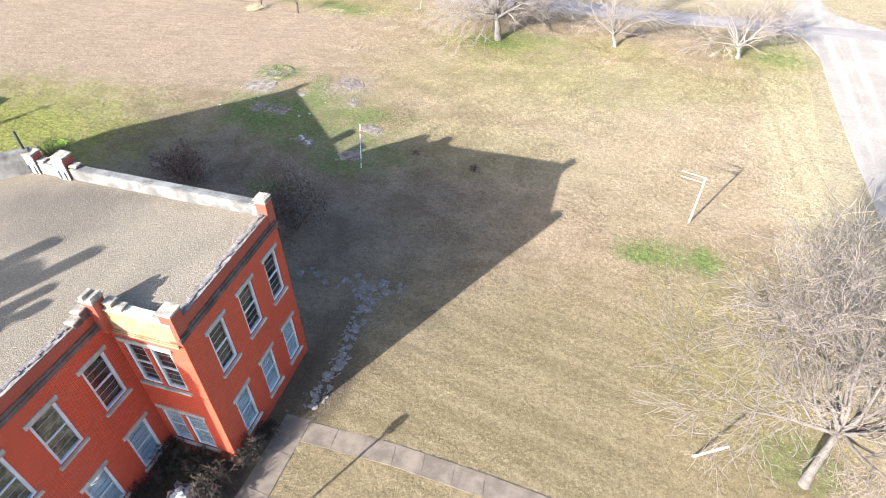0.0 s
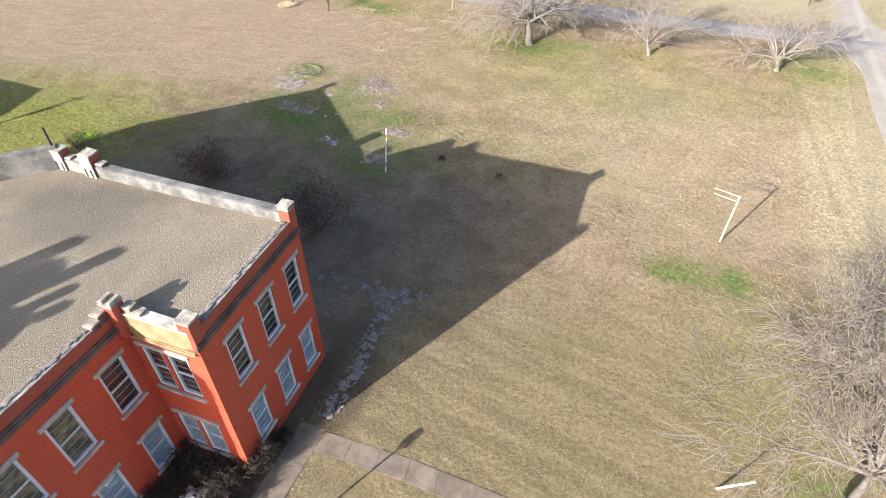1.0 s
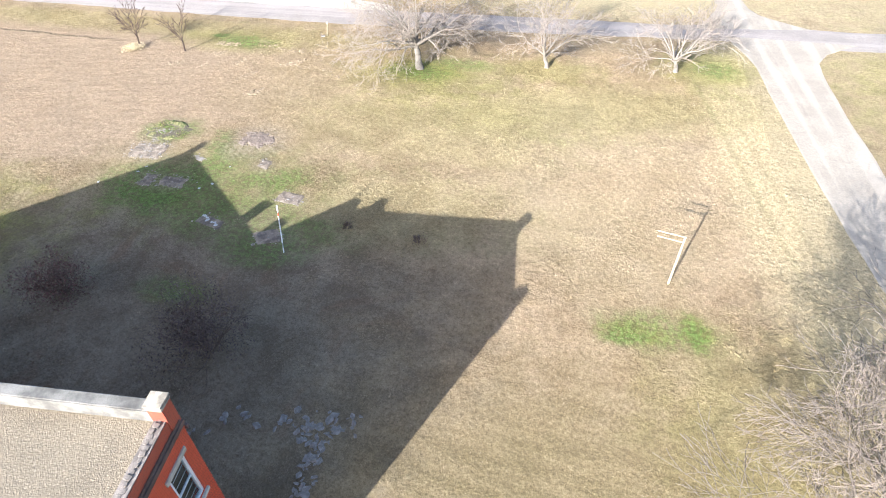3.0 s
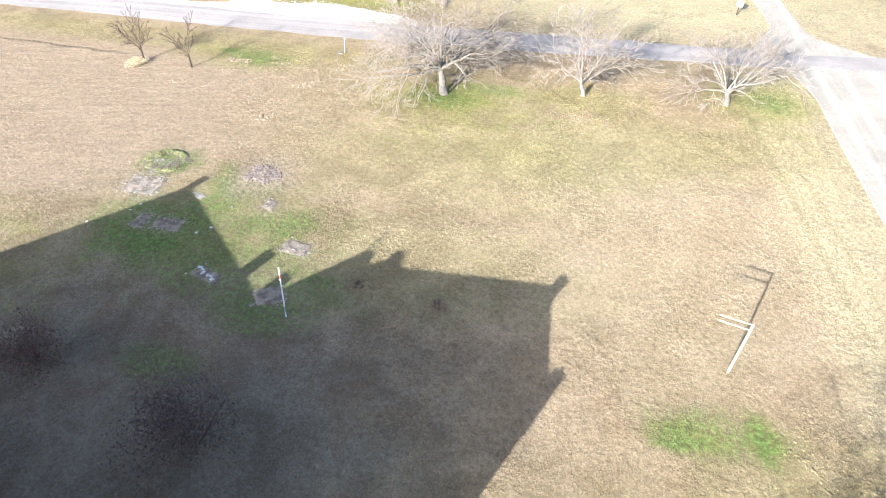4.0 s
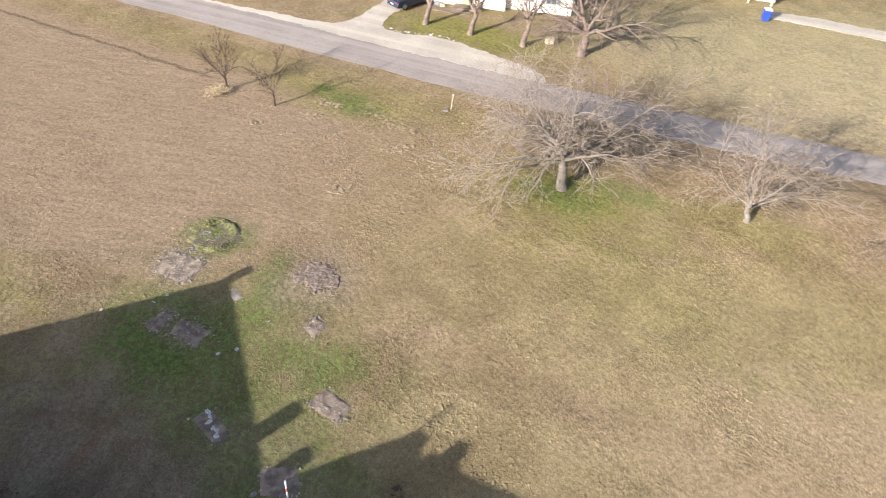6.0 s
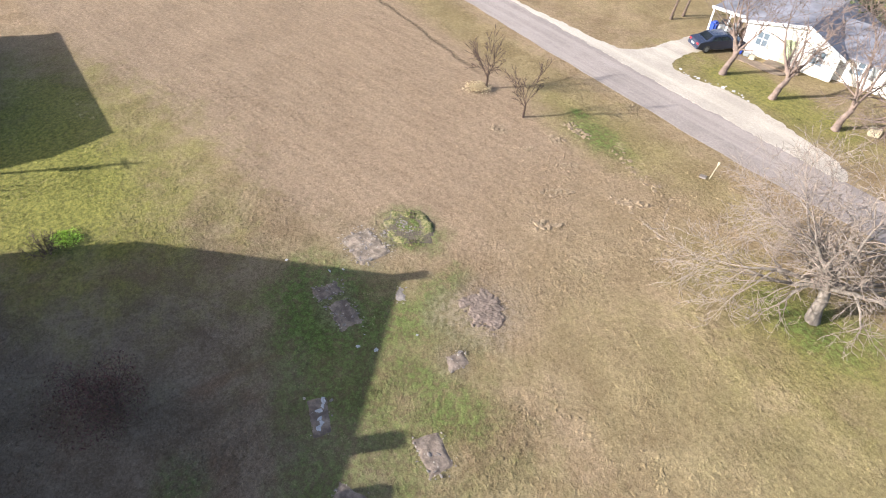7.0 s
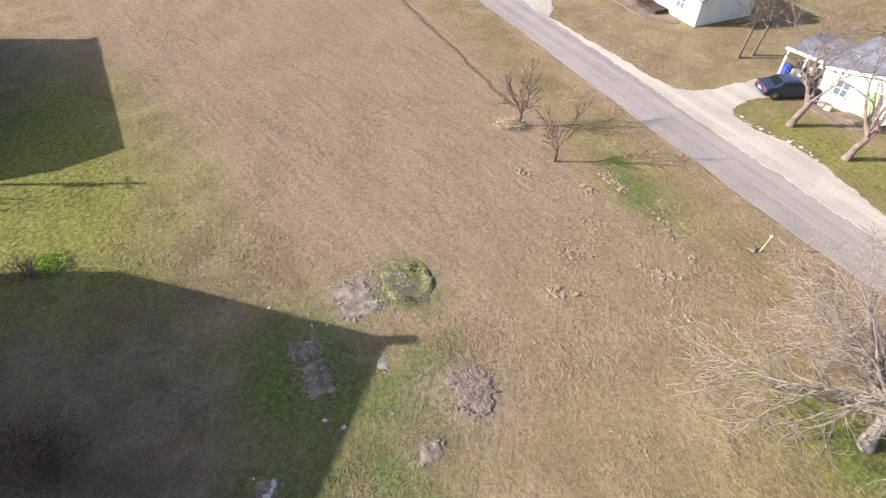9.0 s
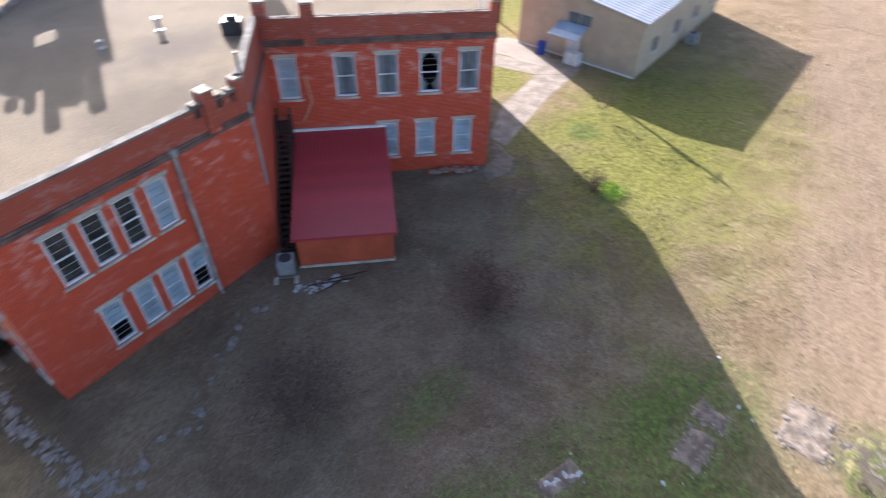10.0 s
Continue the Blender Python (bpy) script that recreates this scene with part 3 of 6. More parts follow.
def wall(p, q, openings, z1=TOP, name="wall", material=BRICK, parent=None, z0=-0.1):
    """A wall seen from its right-hand side when walking from p to q reversed: outside is to the right of p -> q. Openings: (s0, s1, z0, z1)."""
    p, q = Vector(p), Vector(q)
    L = (q - p).length
    d = (q - p) / L
    o = Vector((d.y, -d.x))
    ss = sorted({0.0, L, *(x for op in openings for x in op[:2])})
    zs = sorted({z0, z1, *(x for op in openings for x in op[2:])})
    bm = bmesh.new()
    uv = bm.loops.layers.uv.new("UVMap")

    def quad(pts):
        f = bm.faces.new([bm.verts.new((p.x + d.x * s + o.x * k, p.y + d.y * s + o.y * k, z)) for s, k, z in pts])
        for lp, (s, k, z) in zip(f.loops, pts):
            lp[uv].uv = (s + k, z)
        return f

    solid = {}
    for i in range(len(ss) - 1):
        for j in range(len(zs) - 1):
            cs, cz = (ss[i] + ss[i + 1]) / 2, (zs[j] + zs[j + 1]) / 2
            solid[i, j] = not any(a < cs < b and c < cz < e for a, b, c, e in openings)
    for (i, j), full in solid.items():
        s0, s1, a, b = ss[i], ss[i + 1], zs[j], zs[j + 1]
        if full:
            quad([(s0, 0, a), (s1, 0, a), (s1, 0, b), (s0, 0, b)])
            quad([(s1, -THICK, a), (s0, -THICK, a), (s0, -THICK, b), (s1, -THICK, b)])
        else:
            if solid.get((i - 1, j)):
                quad([(s0, 0, a), (s0, 0, b), (s0, -THICK, b), (s0, -THICK, a)])
            if solid.get((i + 1, j)):
                quad([(s1, 0, b), (s1, 0, a), (s1, -THICK, a), (s1, -THICK, b)])
            if solid.get((i, j - 1)):
                quad([(s0, 0, a), (s0, -THICK, a), (s1, -THICK, a), (s1, 0, a)])
            if solid.get((i, j + 1)):
                quad([(s0, 0, b), (s1, 0, b), (s1, -THICK, b), (s0, -THICK, b)])
    quad([(0, 0, z1), (L, 0, z1), (L, -THICK, z1), (0, -THICK, z1)])
    bmesh.ops.remove_doubles(bm, verts=bm.verts, dist=0.0005)
    me = bpy.data.meshes.new(name)
    bm.to_mesh(me)
    bm.free()
    return part(name, me, material, parent or school)


def wall_frame(p, q, s, z):
    """The pose of a thing on that wall: x along it, y outwards."""
    p, q = Vector(p), Vector(q)
    d = (q - p).normalized()
    m = Matrix.Identity(4)
    m.col[0][:3], m.col[1][:3], m.col[2][:3] = (-d.x, -d.y, 0), (d.y, -d.x, 0), (0, 0, 1)
    m.col[3][:3] = (p.x + d.x * s, p.y + d.y * s, z)
    return m


MESHES = {}


def shared(key, build):
    if key not in MESHES:
        bm = build()
        me = bpy.data.meshes.new(key[0] if isinstance(key, tuple) else key)
        bmesh.ops.recalc_face_normals(bm, faces=bm.faces)
        bm.to_mesh(me)
        bm.free()
        MESHES[key] = me
    return MESHES[key]


def window(p, q, s0, s1, z0, z1, fill, parent=None, sill=True, label=""):
    """A tall sash window: frame, two glazed sashes with bars, stone lintel and sill, and what hangs behind."""
    parent = parent or school
    w, h = round(s1 - s0, 2), round(z1 - z0, 2)
    m = wall_frame(p, q, (s0 + s1) / 2, z0)

    def frame_mesh():
        bm = bmesh.new()
        t = 0.10
        box(bm, -w / 2, -w / 2 + t, -0.16, -0.05, 0, h)
        box(bm, w / 2 - t, w / 2, -0.16, -0.05, 0, h)
        box(bm, -w / 2 + t, w / 2 - t, -0.16, -0.05, h - t, h)
        box(bm, -w / 2 + t, w / 2 - t, -0.16, -0.05, 0, t)
        box(bm, -w / 2 + t, w / 2 - t, -0.14, -0.08, h * 0.48, h * 0.48 + 0.07)
        return bm

    def bar_mesh():
        bm = bmesh.new()
        box(bm, -w / 2 + 0.1, w / 2 - 0.1, -0.135, -0.11, -0.009, 0.009)
        return bm

    def pane_mesh():
        bm = bmesh.new()
        box(bm, -w / 2 + 0.09, w / 2 - 0.09, -0.125, -0.115, 0.09, h - 0.09)
        return bm

    def back_mesh():
        bm = bmesh.new()
        box(bm, -w / 2 - 0.02, w / 2 + 0.02, -0.42, -0.36, -0.05, h + 0.05)
        return bm

    def lintel_mesh():
        bm = bmesh.new()
        box(bm, -w / 2 - 0.13, w / 2 + 0.13, -0.06, 0.06, h + 0.003, h + 0.20)
        bmesh.ops.bevel(bm, geom=bm.edges[:], offset=0.012, segments=1, affect="EDGES")
        return bm

    def sill_mesh():
        bm = bmesh.new()
        box(bm, -w / 2 - 0.12, w / 2 + 0.12, -0.06, 0.10, -0.12, -0.003)
        bmesh.ops.bevel(bm, geom=bm.edges[:], offset=0.012, segments=1, affect="EDGES")
        return bm

    key = (w, h)
    win = part("window", shared(("frame", *key), frame_mesh), WHITE, parent, label, m)
    if fill != "curtain":
        for k in (0.33, 0.67):
            for z in (h * 0.48 + 0.07 + (h * 0.52 - 0.17) * k, 0.1 + (h * 0.48 - 0.1) * k):
                part("glazing_bar", shared(("bar", *key), bar_mesh), BARGREY, win, "", m @ pose(0, 0, z))
    part("pane", shared(("pane", *key), pane_mesh), GLASS_SEE, win, "", m)
    part("lintel", shared(("lintel", *key), lintel_mesh), STONE, win, "pale stone lintel", m)
    if sill:
        part("sill", shared(("sill", *key), sill_mesh), STONE, win, "pale stone sill", m)
    bm = bmesh.new()
    if fill == "dark":
        # no blind here: a dim sheet paints the room's darkness behind the glass
        box(bm, -w / 2 + 0.06, w / 2 - 0.06, -0.30, -0.27, 0.06, h - 0.06)
        part("blind", bm, DIM, win, "dim brown sheet standing in for the dark room", m)
        return win
    if fill == "blind":
        box(bm, -w / 2 + 0.06, w / 2 - 0.06, -0.20, -0.17, 0.06, h - 0.06)
        part("blind", bm, BLIND, win, "pale blue-grey blind", m)
    elif fill == "halfblind":
        box(bm, -w / 2 + 0.06, w / 2 - 0.06, -0.20, -0.17, h * 0.42, h - 0.06)
        part("blind", bm, BLIND, win, "pale blind drawn half down", m)
    elif fill == "board":
        # added sheet whose colour imitates the sunlit room behind the glass
        box(bm, -w / 2 + 0.06, w / 2 - 0.06, -0.20, -0.17, 0.06, h - 0.06)
        part("board", bm, LITROOM, win, "blotched yellow sheet standing in for a sunlit room and reflections", m)
    elif fill in ("curtain", "open_curtain"):
        gap = 0.46 if fill == "open_curtain" else 0.03
        for side in (-1, 1):
            n, rows = 9, 7
            grid = []
            for j in range(rows):
                t = j / (rows - 1)
                inner = w / 2 - (w / 2) * (1 - gap * 2 * math.sin(math.pi * min(1, t * 1.15)) ** 0.7 if t < 0.87 else 1 - gap)
                grid.append([bm.verts.new((side * ((w / 2 - 0.05) * (1 - i / n) + max(0.02, inner) * (i / n)), -0.19 + 0.03 * math.sin(i * 2.4), h - 0.07 - t * (h - 0.12))) for i in range(n + 1)])
            for a, b in zip(grid, grid[1:]):
                for i in range(n):
                    bm.faces.new((a[i], a[i + 1], b[i + 1], b[i]))
        bmesh.ops.solidify(bm, geom=bm.faces[:], thickness=0.01)
        part("curtain", bm, CURTAIN, win, "white curtains tied back", m)
    return win


def glass_see():
    g = Graph("clear_window_glass")
    g.out.inputs["Transmission Weight"].default_value = 1.0
    g.out.inputs["IOR"].default_value = 1.32
    return g.done((0.80, 0.86, 0.90), 0.03, spec=0.25)


GLASS_SEE = glass_see()
# dim brown that stands in for an unlit room
DIM = plain("dark_room_sheet", (0.15, 0.12, 0.105), 0.9, 3, 1.2, 0.5, 0.003)
BARGREY = plain("grey_painted_bars", (0.42, 0.43, 0.44), 0.6)

UP, LO = (4.98, 7.36), (0.86, 3.16)


def facade(p, q, wins, z1=TOP):
    """wins: (s0, s1, z0, z1, fill)."""
    wall(p, q, [w[:4] for w in wins], z1)
    for w in wins:
        window(p, q, *w)


# east face of the pavilion (from its south corner to the north corner)
facade(I_, A, [(1.10, 2.10, *UP, "dark"), (3.10, 4.10, *UP, "dark"), (5.05, 6.0, *UP, "dark"),
               (1.05, 2.05, *LO, "blind"), (3.05, 4.05, *LO, "blind"), (5.0, 5.95, *LO, "blind")])
facade(H_, I_, [(0.28, 1.18, *UP, "dark"), (1.36, 2.30, *UP, "dark"), (0.28, 1.18, *LO, "blind"), (1.36, 2.30, *LO, "blind")])
LB = 6.05
facade(G_, H_, [(LB - 1.85 + k, LB - 0.8 + k, *UP, f) for k, f in ((0, "dark"), (-2.17, "board"), (-4.2, "board"))]
       + [(LB - 1.85 + k, LB - 0.8 + k, *LO, f) for k, f in ((0, "blind"), (-2.17, "blind"), (-4.2, "blind"))])
# north face
facade(A, B, [(2.1 + k, 3.05 + k, *UP, f) for k, f in ((0, "dark"), (1.35, "dark"), (2.7, "dark"), (4.1, "blind"))]
       + [(2.65 + k, 3.6 + k, *LO, f) for k, f in ((0, "halfblind"), (1.45, "blind"), (2.75, "blind"), (4.1, "halfblind"))], NTOP)
facade(B, C, [], BTOP)
WUP, WLO = (5.25, 7.65), (1.1, 3.42)
WTOP = 9.7
wins = [(a, b, *WUP, f) for a, b, f in ((11.0, 9.9, "blind"), (7.95, 6.8, "curtain"), (5.65, 4.5, "curtain"), (3.3, 2.15, "open_curtain"), (1.1, -0.05, "curtain"))]
wins += [(a, b, *WLO, "blind") for a, b in ((5.75, 4.65), (3.55, 2.45), (1.3, 0.2))]
facade(C, D, [(sB - a, sB - b, *r) for a, b, *r in wins], WTOP)
facade(D, E_, [(3, 4.1, *WUP, "curtain"), (6, 7.1, *WUP, "curtain"), (3, 4.1, *WLO, "blind"), (6, 7.1, *WLO, "blind")], WTOP)
facade(E_, F_, [])
facade(F_, G_, [])
# floors, coloured near-black to imitate the dark inside
bm = bmesh.new()
inner = [A, B, C, D, E_, F_, G_, H_, I_]
mid = sum((Vector(p) for p in inner), Vector((0, 0))) / len(inner)


def inset(pts, k):
    out = []
    for i, p in enumerate(pts):
        a, b = Vector(pts[i - 1]), Vector(pts[(i + 1) % len(pts)])
        p = Vector(p)
        d0, d1 = (p - a).normalized(), (b - p).normalized()
        n0, n1 = Vector((-d0.y, d0.x)), Vector((-d1.y, d1.x))
        n = (n0 + n1)
        n = n / max(0.2, n.dot(n0))
        out.append(p + n * k)
    return out


OUT = [Vector(p) for p in inner]
for z0, z1 in ((0.0, 0.2), (4.0, 4.2)):
    prism(bm, inset(OUT, THICK - 0.02), z0, z1)
bm.normal_update()
bmesh.ops.triangulate(bm, faces=[f for f in bm.faces if len(f.verts) > 4], ngon_method="EAR_CLIP")
part("floor", bm, DARKROOM, school, "near-black floors, the rooms' darkness put into their colour")
bm = bmesh.new()
prism(bm, inset(OUT, THICK - 0.02), DECK - 0.25, DECK)
bm.normal_update()
bmesh.ops.triangulate(bm, faces=[f for f in bm.faces if len(f.verts) > 4], ngon_method="EAR_CLIP")
part("roof", bm, GRAVEL, school, "flat roof of tan gravel")


def band(p, q, s0, s1, n0, n1, z0, z1, name, material, label=""):
    """A straight bar along the outside of a wall: n0..n1 measured outwards."""
    m = wall_frame(p, q, 0, 0)
    bm = bmesh.new()
    box(bm, -s1, -s0, n0, n1, z0, z1, m)
    return part(name, bm, material, school, label)


EDGES = [(I_, A), (H_, I_), (G_, H_), (A, B), (B, C), (C, D), (D, E_), (E_, F_), (F_, G_)]
for i, (p, q) in enumerate(EDGES):
    L = (Vector(q) - Vector(p)).length
    up = 0.4 if i in (5, 6) else 0.32 if i in (0, 2) else 0.0
    band(p, q, -0.10, L - 0.12 if i in (1, 4) else L + 0.02, 0.004, 0.10, 7.92 + up, 8.10 + up, "cornice", PLASTER if i == 1 else CORNICE, "cream plastered cornice" if i == 1 else "dark weathered brick cornice")
    band(p, q, -0.03, L - 0.06, 0.004, 0.05, 8.10 + up, 8.22 + up, "cornice", PLASTER if i == 1 else CORNICE)
    # low worn coping; whitewashed upstand on the north parapets
    m = wall_frame(p, q, 0, 0)
    top = WTOP if i in (5, 6) else TOP
    lift = 0.03
    bm = bmesh.new()
    if i in (3, 4):
        crest = NTOP if i == 3 else BTOP
        box(bm, -L + 0.002, -0.002, -0.385, -0.352, DECK - 0.1, crest, m)
        box(bm, -L + 0.002, -0.002, -0.40, 0.025, crest + 0.002, crest + 0.075, m)
        bmesh.ops.bevel(bm, geom=[e for e in bm.edges if min(v.co.z for v in e.verts) > crest + 0.07], offset=0.035, segments=2, affect="EDGES")
    else:
        box(bm, -L + 0.002, -0.002, -0.375, -0.02, DECK - 0.1, top + lift, m)
    bed = part("coping", bm, WHITEWASH if i in (3, 4, 6) else COPING, school, "whitewashed parapet" if i in (3, 4, 6) else "worn parapet")
    if i in (3, 4, 7, 8):
        continue
    n = int(L / 0.17)
    for k in range(n):
        wide = 0.14
        stone = shared(("coping_stone", k % 9), lambda: soft_box("coping_stone", (0.15 + random.uniform(-0.05, 0.03), wide + random.uniform(-0.07, 0.06), 0.03 + random.uniform(-0.02, 0.03)), 0.012))
        part("coping_stone", stone, COPING, bed, "", m @ pose(-L * (k + 0.5) / n, -0.2 + random.uniform(-0.05, 0.05), top + lift - 0.006, random.uniform(-4, 4), 0, random.uniform(-14, 14)))


def pilaster(p, w, top, yaw, cap=0.2):
    """A brick corner pier above the cornice with a stepped pale cap."""
    m = pose(p.x, p.y, 0, 0, 0, yaw)
    bm = bmesh.new()
    uv = bm.loops.layers.uv.new("UVMap")
    box(bm, -w / 2, w / 2, -w / 2, w / 2, 8.05, top - cap, m)
    for f in bm.faces:
        for lp in f.loops:
            lp[uv].uv = (lp.vert.co.x + lp.vert.co.y, lp.vert.co.z)
    base = part("pilaster", bm, BRICK, school)
    bm = bmesh.new()
    for k, (a, b, e) in enumerate(((0, 0.35, 0.035), (0.35, 0.7, 0.0), (0.7, 1.0, 0.05))):
        box(bm, -w / 2 - e, w / 2 + e, -w / 2 - e, w / 2 + e, top - cap + cap * a, top - cap + cap * b, m)
    bmesh.ops.bevel(bm, geom=bm.edges[:], offset=0.02, segments=1, affect="EDGES")
    part("cap", bm, CAPSTONE, base, "chipped cream stone cap")
    return base


deg = math.degrees(TH)
for p, w, top in ((loc(-0.2, -0.2), 0.46, 9.75), (loc(-0.2, -6.3), 0.5, 9.6), (loc(-3.0, -6.55), 0.48, 9.62), (loc(-9.9, -0.17), 0.55, 9.95), (loc(-11.55, -0.22), 0.5, 9.85)):
    pier = pilaster(p, w, top, deg, 0.2 if top == 9.75 else 0.1)
    if top == 9.62:
        for x in (-0.17, 0.17):
            part("merlon", soft_box("merlon", (0.17, 0.48, 0.14), 0.02), CAPSTONE, pier, "chipped cream stone block", pose(p.x, p.y, top - 0.01, 0, 0, deg) @ pose(x, 0, 0))
# whitewashed roof side of the two northern piers, each with a pair of drain slots
for u, w, top in ((-9.9, 0.55, 9.85), (-11.55, 0.5, 9.75)):
    q = loc(u, -0.17)
    m = pose(q.x, q.y, 0, 0, 0, deg)
    bm = bmesh.new()
    box(bm, -w / 2 - 0.02, w / 2 + 0.02, -w / 2 - 0.06, -w / 2 - 0.004, 8.84, top - 0.02, m)
    skin = part("pier_facing", bm, STONE, school, "cream limewashed face of a roof pier")
    for x in (-0.15, 0.15):
        bm = bmesh.new()
        # no recess is cut; a near-black plate paints the slot's shade
        box(bm, x - 0.05, x + 0.05, -w / 2 - 0.075, -w / 2 - 0.062, 8.87, 9.3, m)
        part("slot_shade", bm, DARKROOM, skin, "narrow dark plate standing in for a slot's shade")
wdeg = math.degrees(math.atan2(WS.y, WS.x))
for p, w, top in ((wloc(-0.68, -0.2), 0.46, 10.3), (wloc(9.0, -0.17), 0.65, 10.55), (wloc(sB - 0.15, -0.3), 0.62, 10.6)):
    pilaster(p, w, top, wdeg, 0.12)

# stepped ramps of brick beside the piers, with thin pale caps; sunny ones get sunlight as cream colour
for u, v, w, d, z in ((-2.55, -6.33, 0.35, 0.34, 9.36), (-2.2, -6.33, 0.35, 0.34, 9.2), (-3.27, -6.95, 0.34, 0.35, 9.36), (-3.27, -7.3, 0.34, 0.35, 9.2), (-0.65, -6.33, 0.35, 0.34, 9.2),
                      (-9.35, -0.17, 0.35, 0.34, 9.55), (-10.45, -0.17, 0.35, 0.34, 9.55), (-11.1, -0.17, 0.35, 0.34, 9.5)):
    p = loc(u, v)
    sunny = v == -6.33
    ramp = part("ramp_stone", soft_box("ramp_stone", (w, d, z - 8.96), 0.02), PLASTER if sunny else CORNICE, school, "", pose(p.x, p.y, 8.9, 0, 0, math.degrees(TH)))
    part("cap", soft_box("cap", (w + 0.05, d + 0.05, 0.07), 0.015), CAPSTONE, ramp, "chipped cream stone cap", pose(p.x, p.y, z - 0.065, 0, 0, math.degrees(TH)))
# plastered parapet over the south-facing return
band(H_, I_, 0.22, 2.95, 0.012, 0.055, 8.223, 9.0, "plaster_band", PLASTER, "cream plastered parapet")
band(H_, I_, 0.22, 3.02, 0.104, 0.15, 7.97, 8.06, "plaster_band", PLASTER)
band(H_, I_, 0.22, 2.98, -0.36, 0.07, 9.02, 9.09, "parapet_cap", STONE, "pale stone parapet cap")


# ---- trees ----
def branch(segs, p, d, length, r, level, rng, k):
    """Grows one limb and what springs from it into segs: (level, a, b, ra, rb)."""
    n = k["steps"] if level < 2 else 3
    a = Vector(p)
    d = Vector(d).normalized()
    step = length / n
    spots = []
    for i in range(n):
        j = k["jit"] * (1 + 0.1 * level)
        d = (d + Vector((rng.uniform(-j, j), rng.uniform(-j, j), rng.uniform(-j, j) + k["up"][min(level, len(k["up"]) - 1)]))).normalized()
        b = a + d * step * rng.uniform(0.85, 1.15)
        if b.z < 0.25 and d.z < 0:
            d.z = 0.1
            b.z = max(b.z, 0.2)
        r0, r1 = r * (1 - 0.66 * i / n), r * (1 - 0.66 * (i + 1) / n)
        segs.append((level, a.copy(), b.copy(), max(r0, k["min"]), max(r1, k["min"])))
        spots.append((b.copy(), d.copy(), r1))
        a = b
    if level >= k["levels"]:
        return
    kids = k["kids"][min(level, len(k["kids"]) - 1)]
    for i in range(kids):
        t = (i + 0.6) / kids * n
        b, dd, rr = spots[min(n - 1, int(t))]
        side = dd.orthogonal().normalized()
        side.rotate(Matrix.Rotation(rng.uniform(0, 2 * math.pi), 3, dd))
        ang = radians(rng.uniform(*k["angle"]))
        nd = dd * math.cos(ang) + side * math.sin(ang)
        branch(segs, b, nd, length * rng.uniform(*k["shrink"]), max(rr * rng.uniform(0.62, 0.84), k["min"]), level + 1, rng, k)
    b, dd, rr = spots[-1]
    branch(segs, b, dd, length * rng.uniform(0.5, 0.7), max(rr, k["min"]), level + 1, rng, k)


def tubes(name, segs, sides):
    V, Fc = [], []
    for _, a, b, ra, rb in segs:
        q = (b - a).to_track_quat("Z", "Y")
        o = len(V)
        for p, r in ((a, ra), (b, rb)):
            for i in range(sides):
                t = 2 * math.pi * i / sides
                V.append(p + q @ Vector((r * math.cos(t), r * math.sin(t), 0)))
        for i in range(sides):
            j = (i + 1) % sides
            Fc.append((o + i, o + j, o + sides + j, o + sides + i))
        Fc.append(tuple(o + sides + i for i in range(sides)))
    me = bpy.data.meshes.new(name)
    me.from_pydata(V, [], Fc)
    for p in me.polygons:
        p.use_smooth = True
    return me


def bare_tree(base, trunk_top, r, limbs, length, seed, label, name="bare_tree", bark=None, twig=None, group="", **over):
    """limbs: how many main limbs, or their directions."""
    rng = random.Random(seed)
    k = dict(steps=5, jit=0.16, up=(0.06, 0.04, 0.02, 0.0), min=0.0075, levels=4, kids=(4, 4, 3, 3), angle=(28, 62), shrink=(0.42, 0.62))
    k.update(over)
    base, top = Vector(base), Vector(trunk_top)
    segs = []
    n = 4
    prev = base - Vector((0, 0, 0.15))
    for i in range(n):
        t = (i + 1) / n
        p = base.lerp(top, t) + Vector((rng.uniform(-1, 1), rng.uniform(-1, 1), 0)) * r * 0.35 * (t < 1)
        segs.append((0, prev.copy(), p.copy(), r * (1.35 if i == 0 else 1.05 - 0.08 * i), r * (0.97 - 0.08 * i)))
        prev = p
    lead = (top - base).normalized()
    if isinstance(limbs, int):
        dirs = []
        for i in range(limbs):
            a = 2 * math.pi * (i + rng.uniform(-0.25, 0.25)) / limbs
            e = radians(rng.uniform(*k.get("rise", (18, 62))))
            dirs.append((math.cos(a) * math.cos(e), math.sin(a) * math.cos(e), math.sin(e)))
    else:
        dirs = limbs
    for i, d in enumerate(dirs):
        at = top - lead * (rng.uniform(0, 0.25) * (top - base).length)
        branch(segs, at, d, length * rng.uniform(0.8, 1.15), r * rng.uniform(0.36, 0.56), 0, rng, k)
    tree = place(name, pose(*base), label, "tree", group)
    big = [s for s in segs if max(s[3], s[4]) > 0.045]
    thin = [s for s in segs if max(s[3], s[4]) <= 0.045]
    part("trunk", tubes("trunk", big, 8), bark or BARK, tree)
    part("crown", tubes("crown", thin, 3), twig or TWIG, tree, "dense bare twigs")
    return tree


YARDBARK = wood_bark("pinkish_brown_bark", (0.185, 0.14, 0.118))
LAWNBARK = wood_bark("grey_brown_bark", (0.15, 0.126, 0.106))
LAWNTWIG = wood_bark("grey_brown_twigs", (0.19, 0.154, 0.127))
ROADSIDE = "bare trees along the road"
VASE = dict(jit=0.19, angle=(22, 52), shrink=(0.46, 0.70), levels=4, kids=(4, 3, 3, 2), min=0.011, up=(0.03, 0.01, 0.0, 0.0))
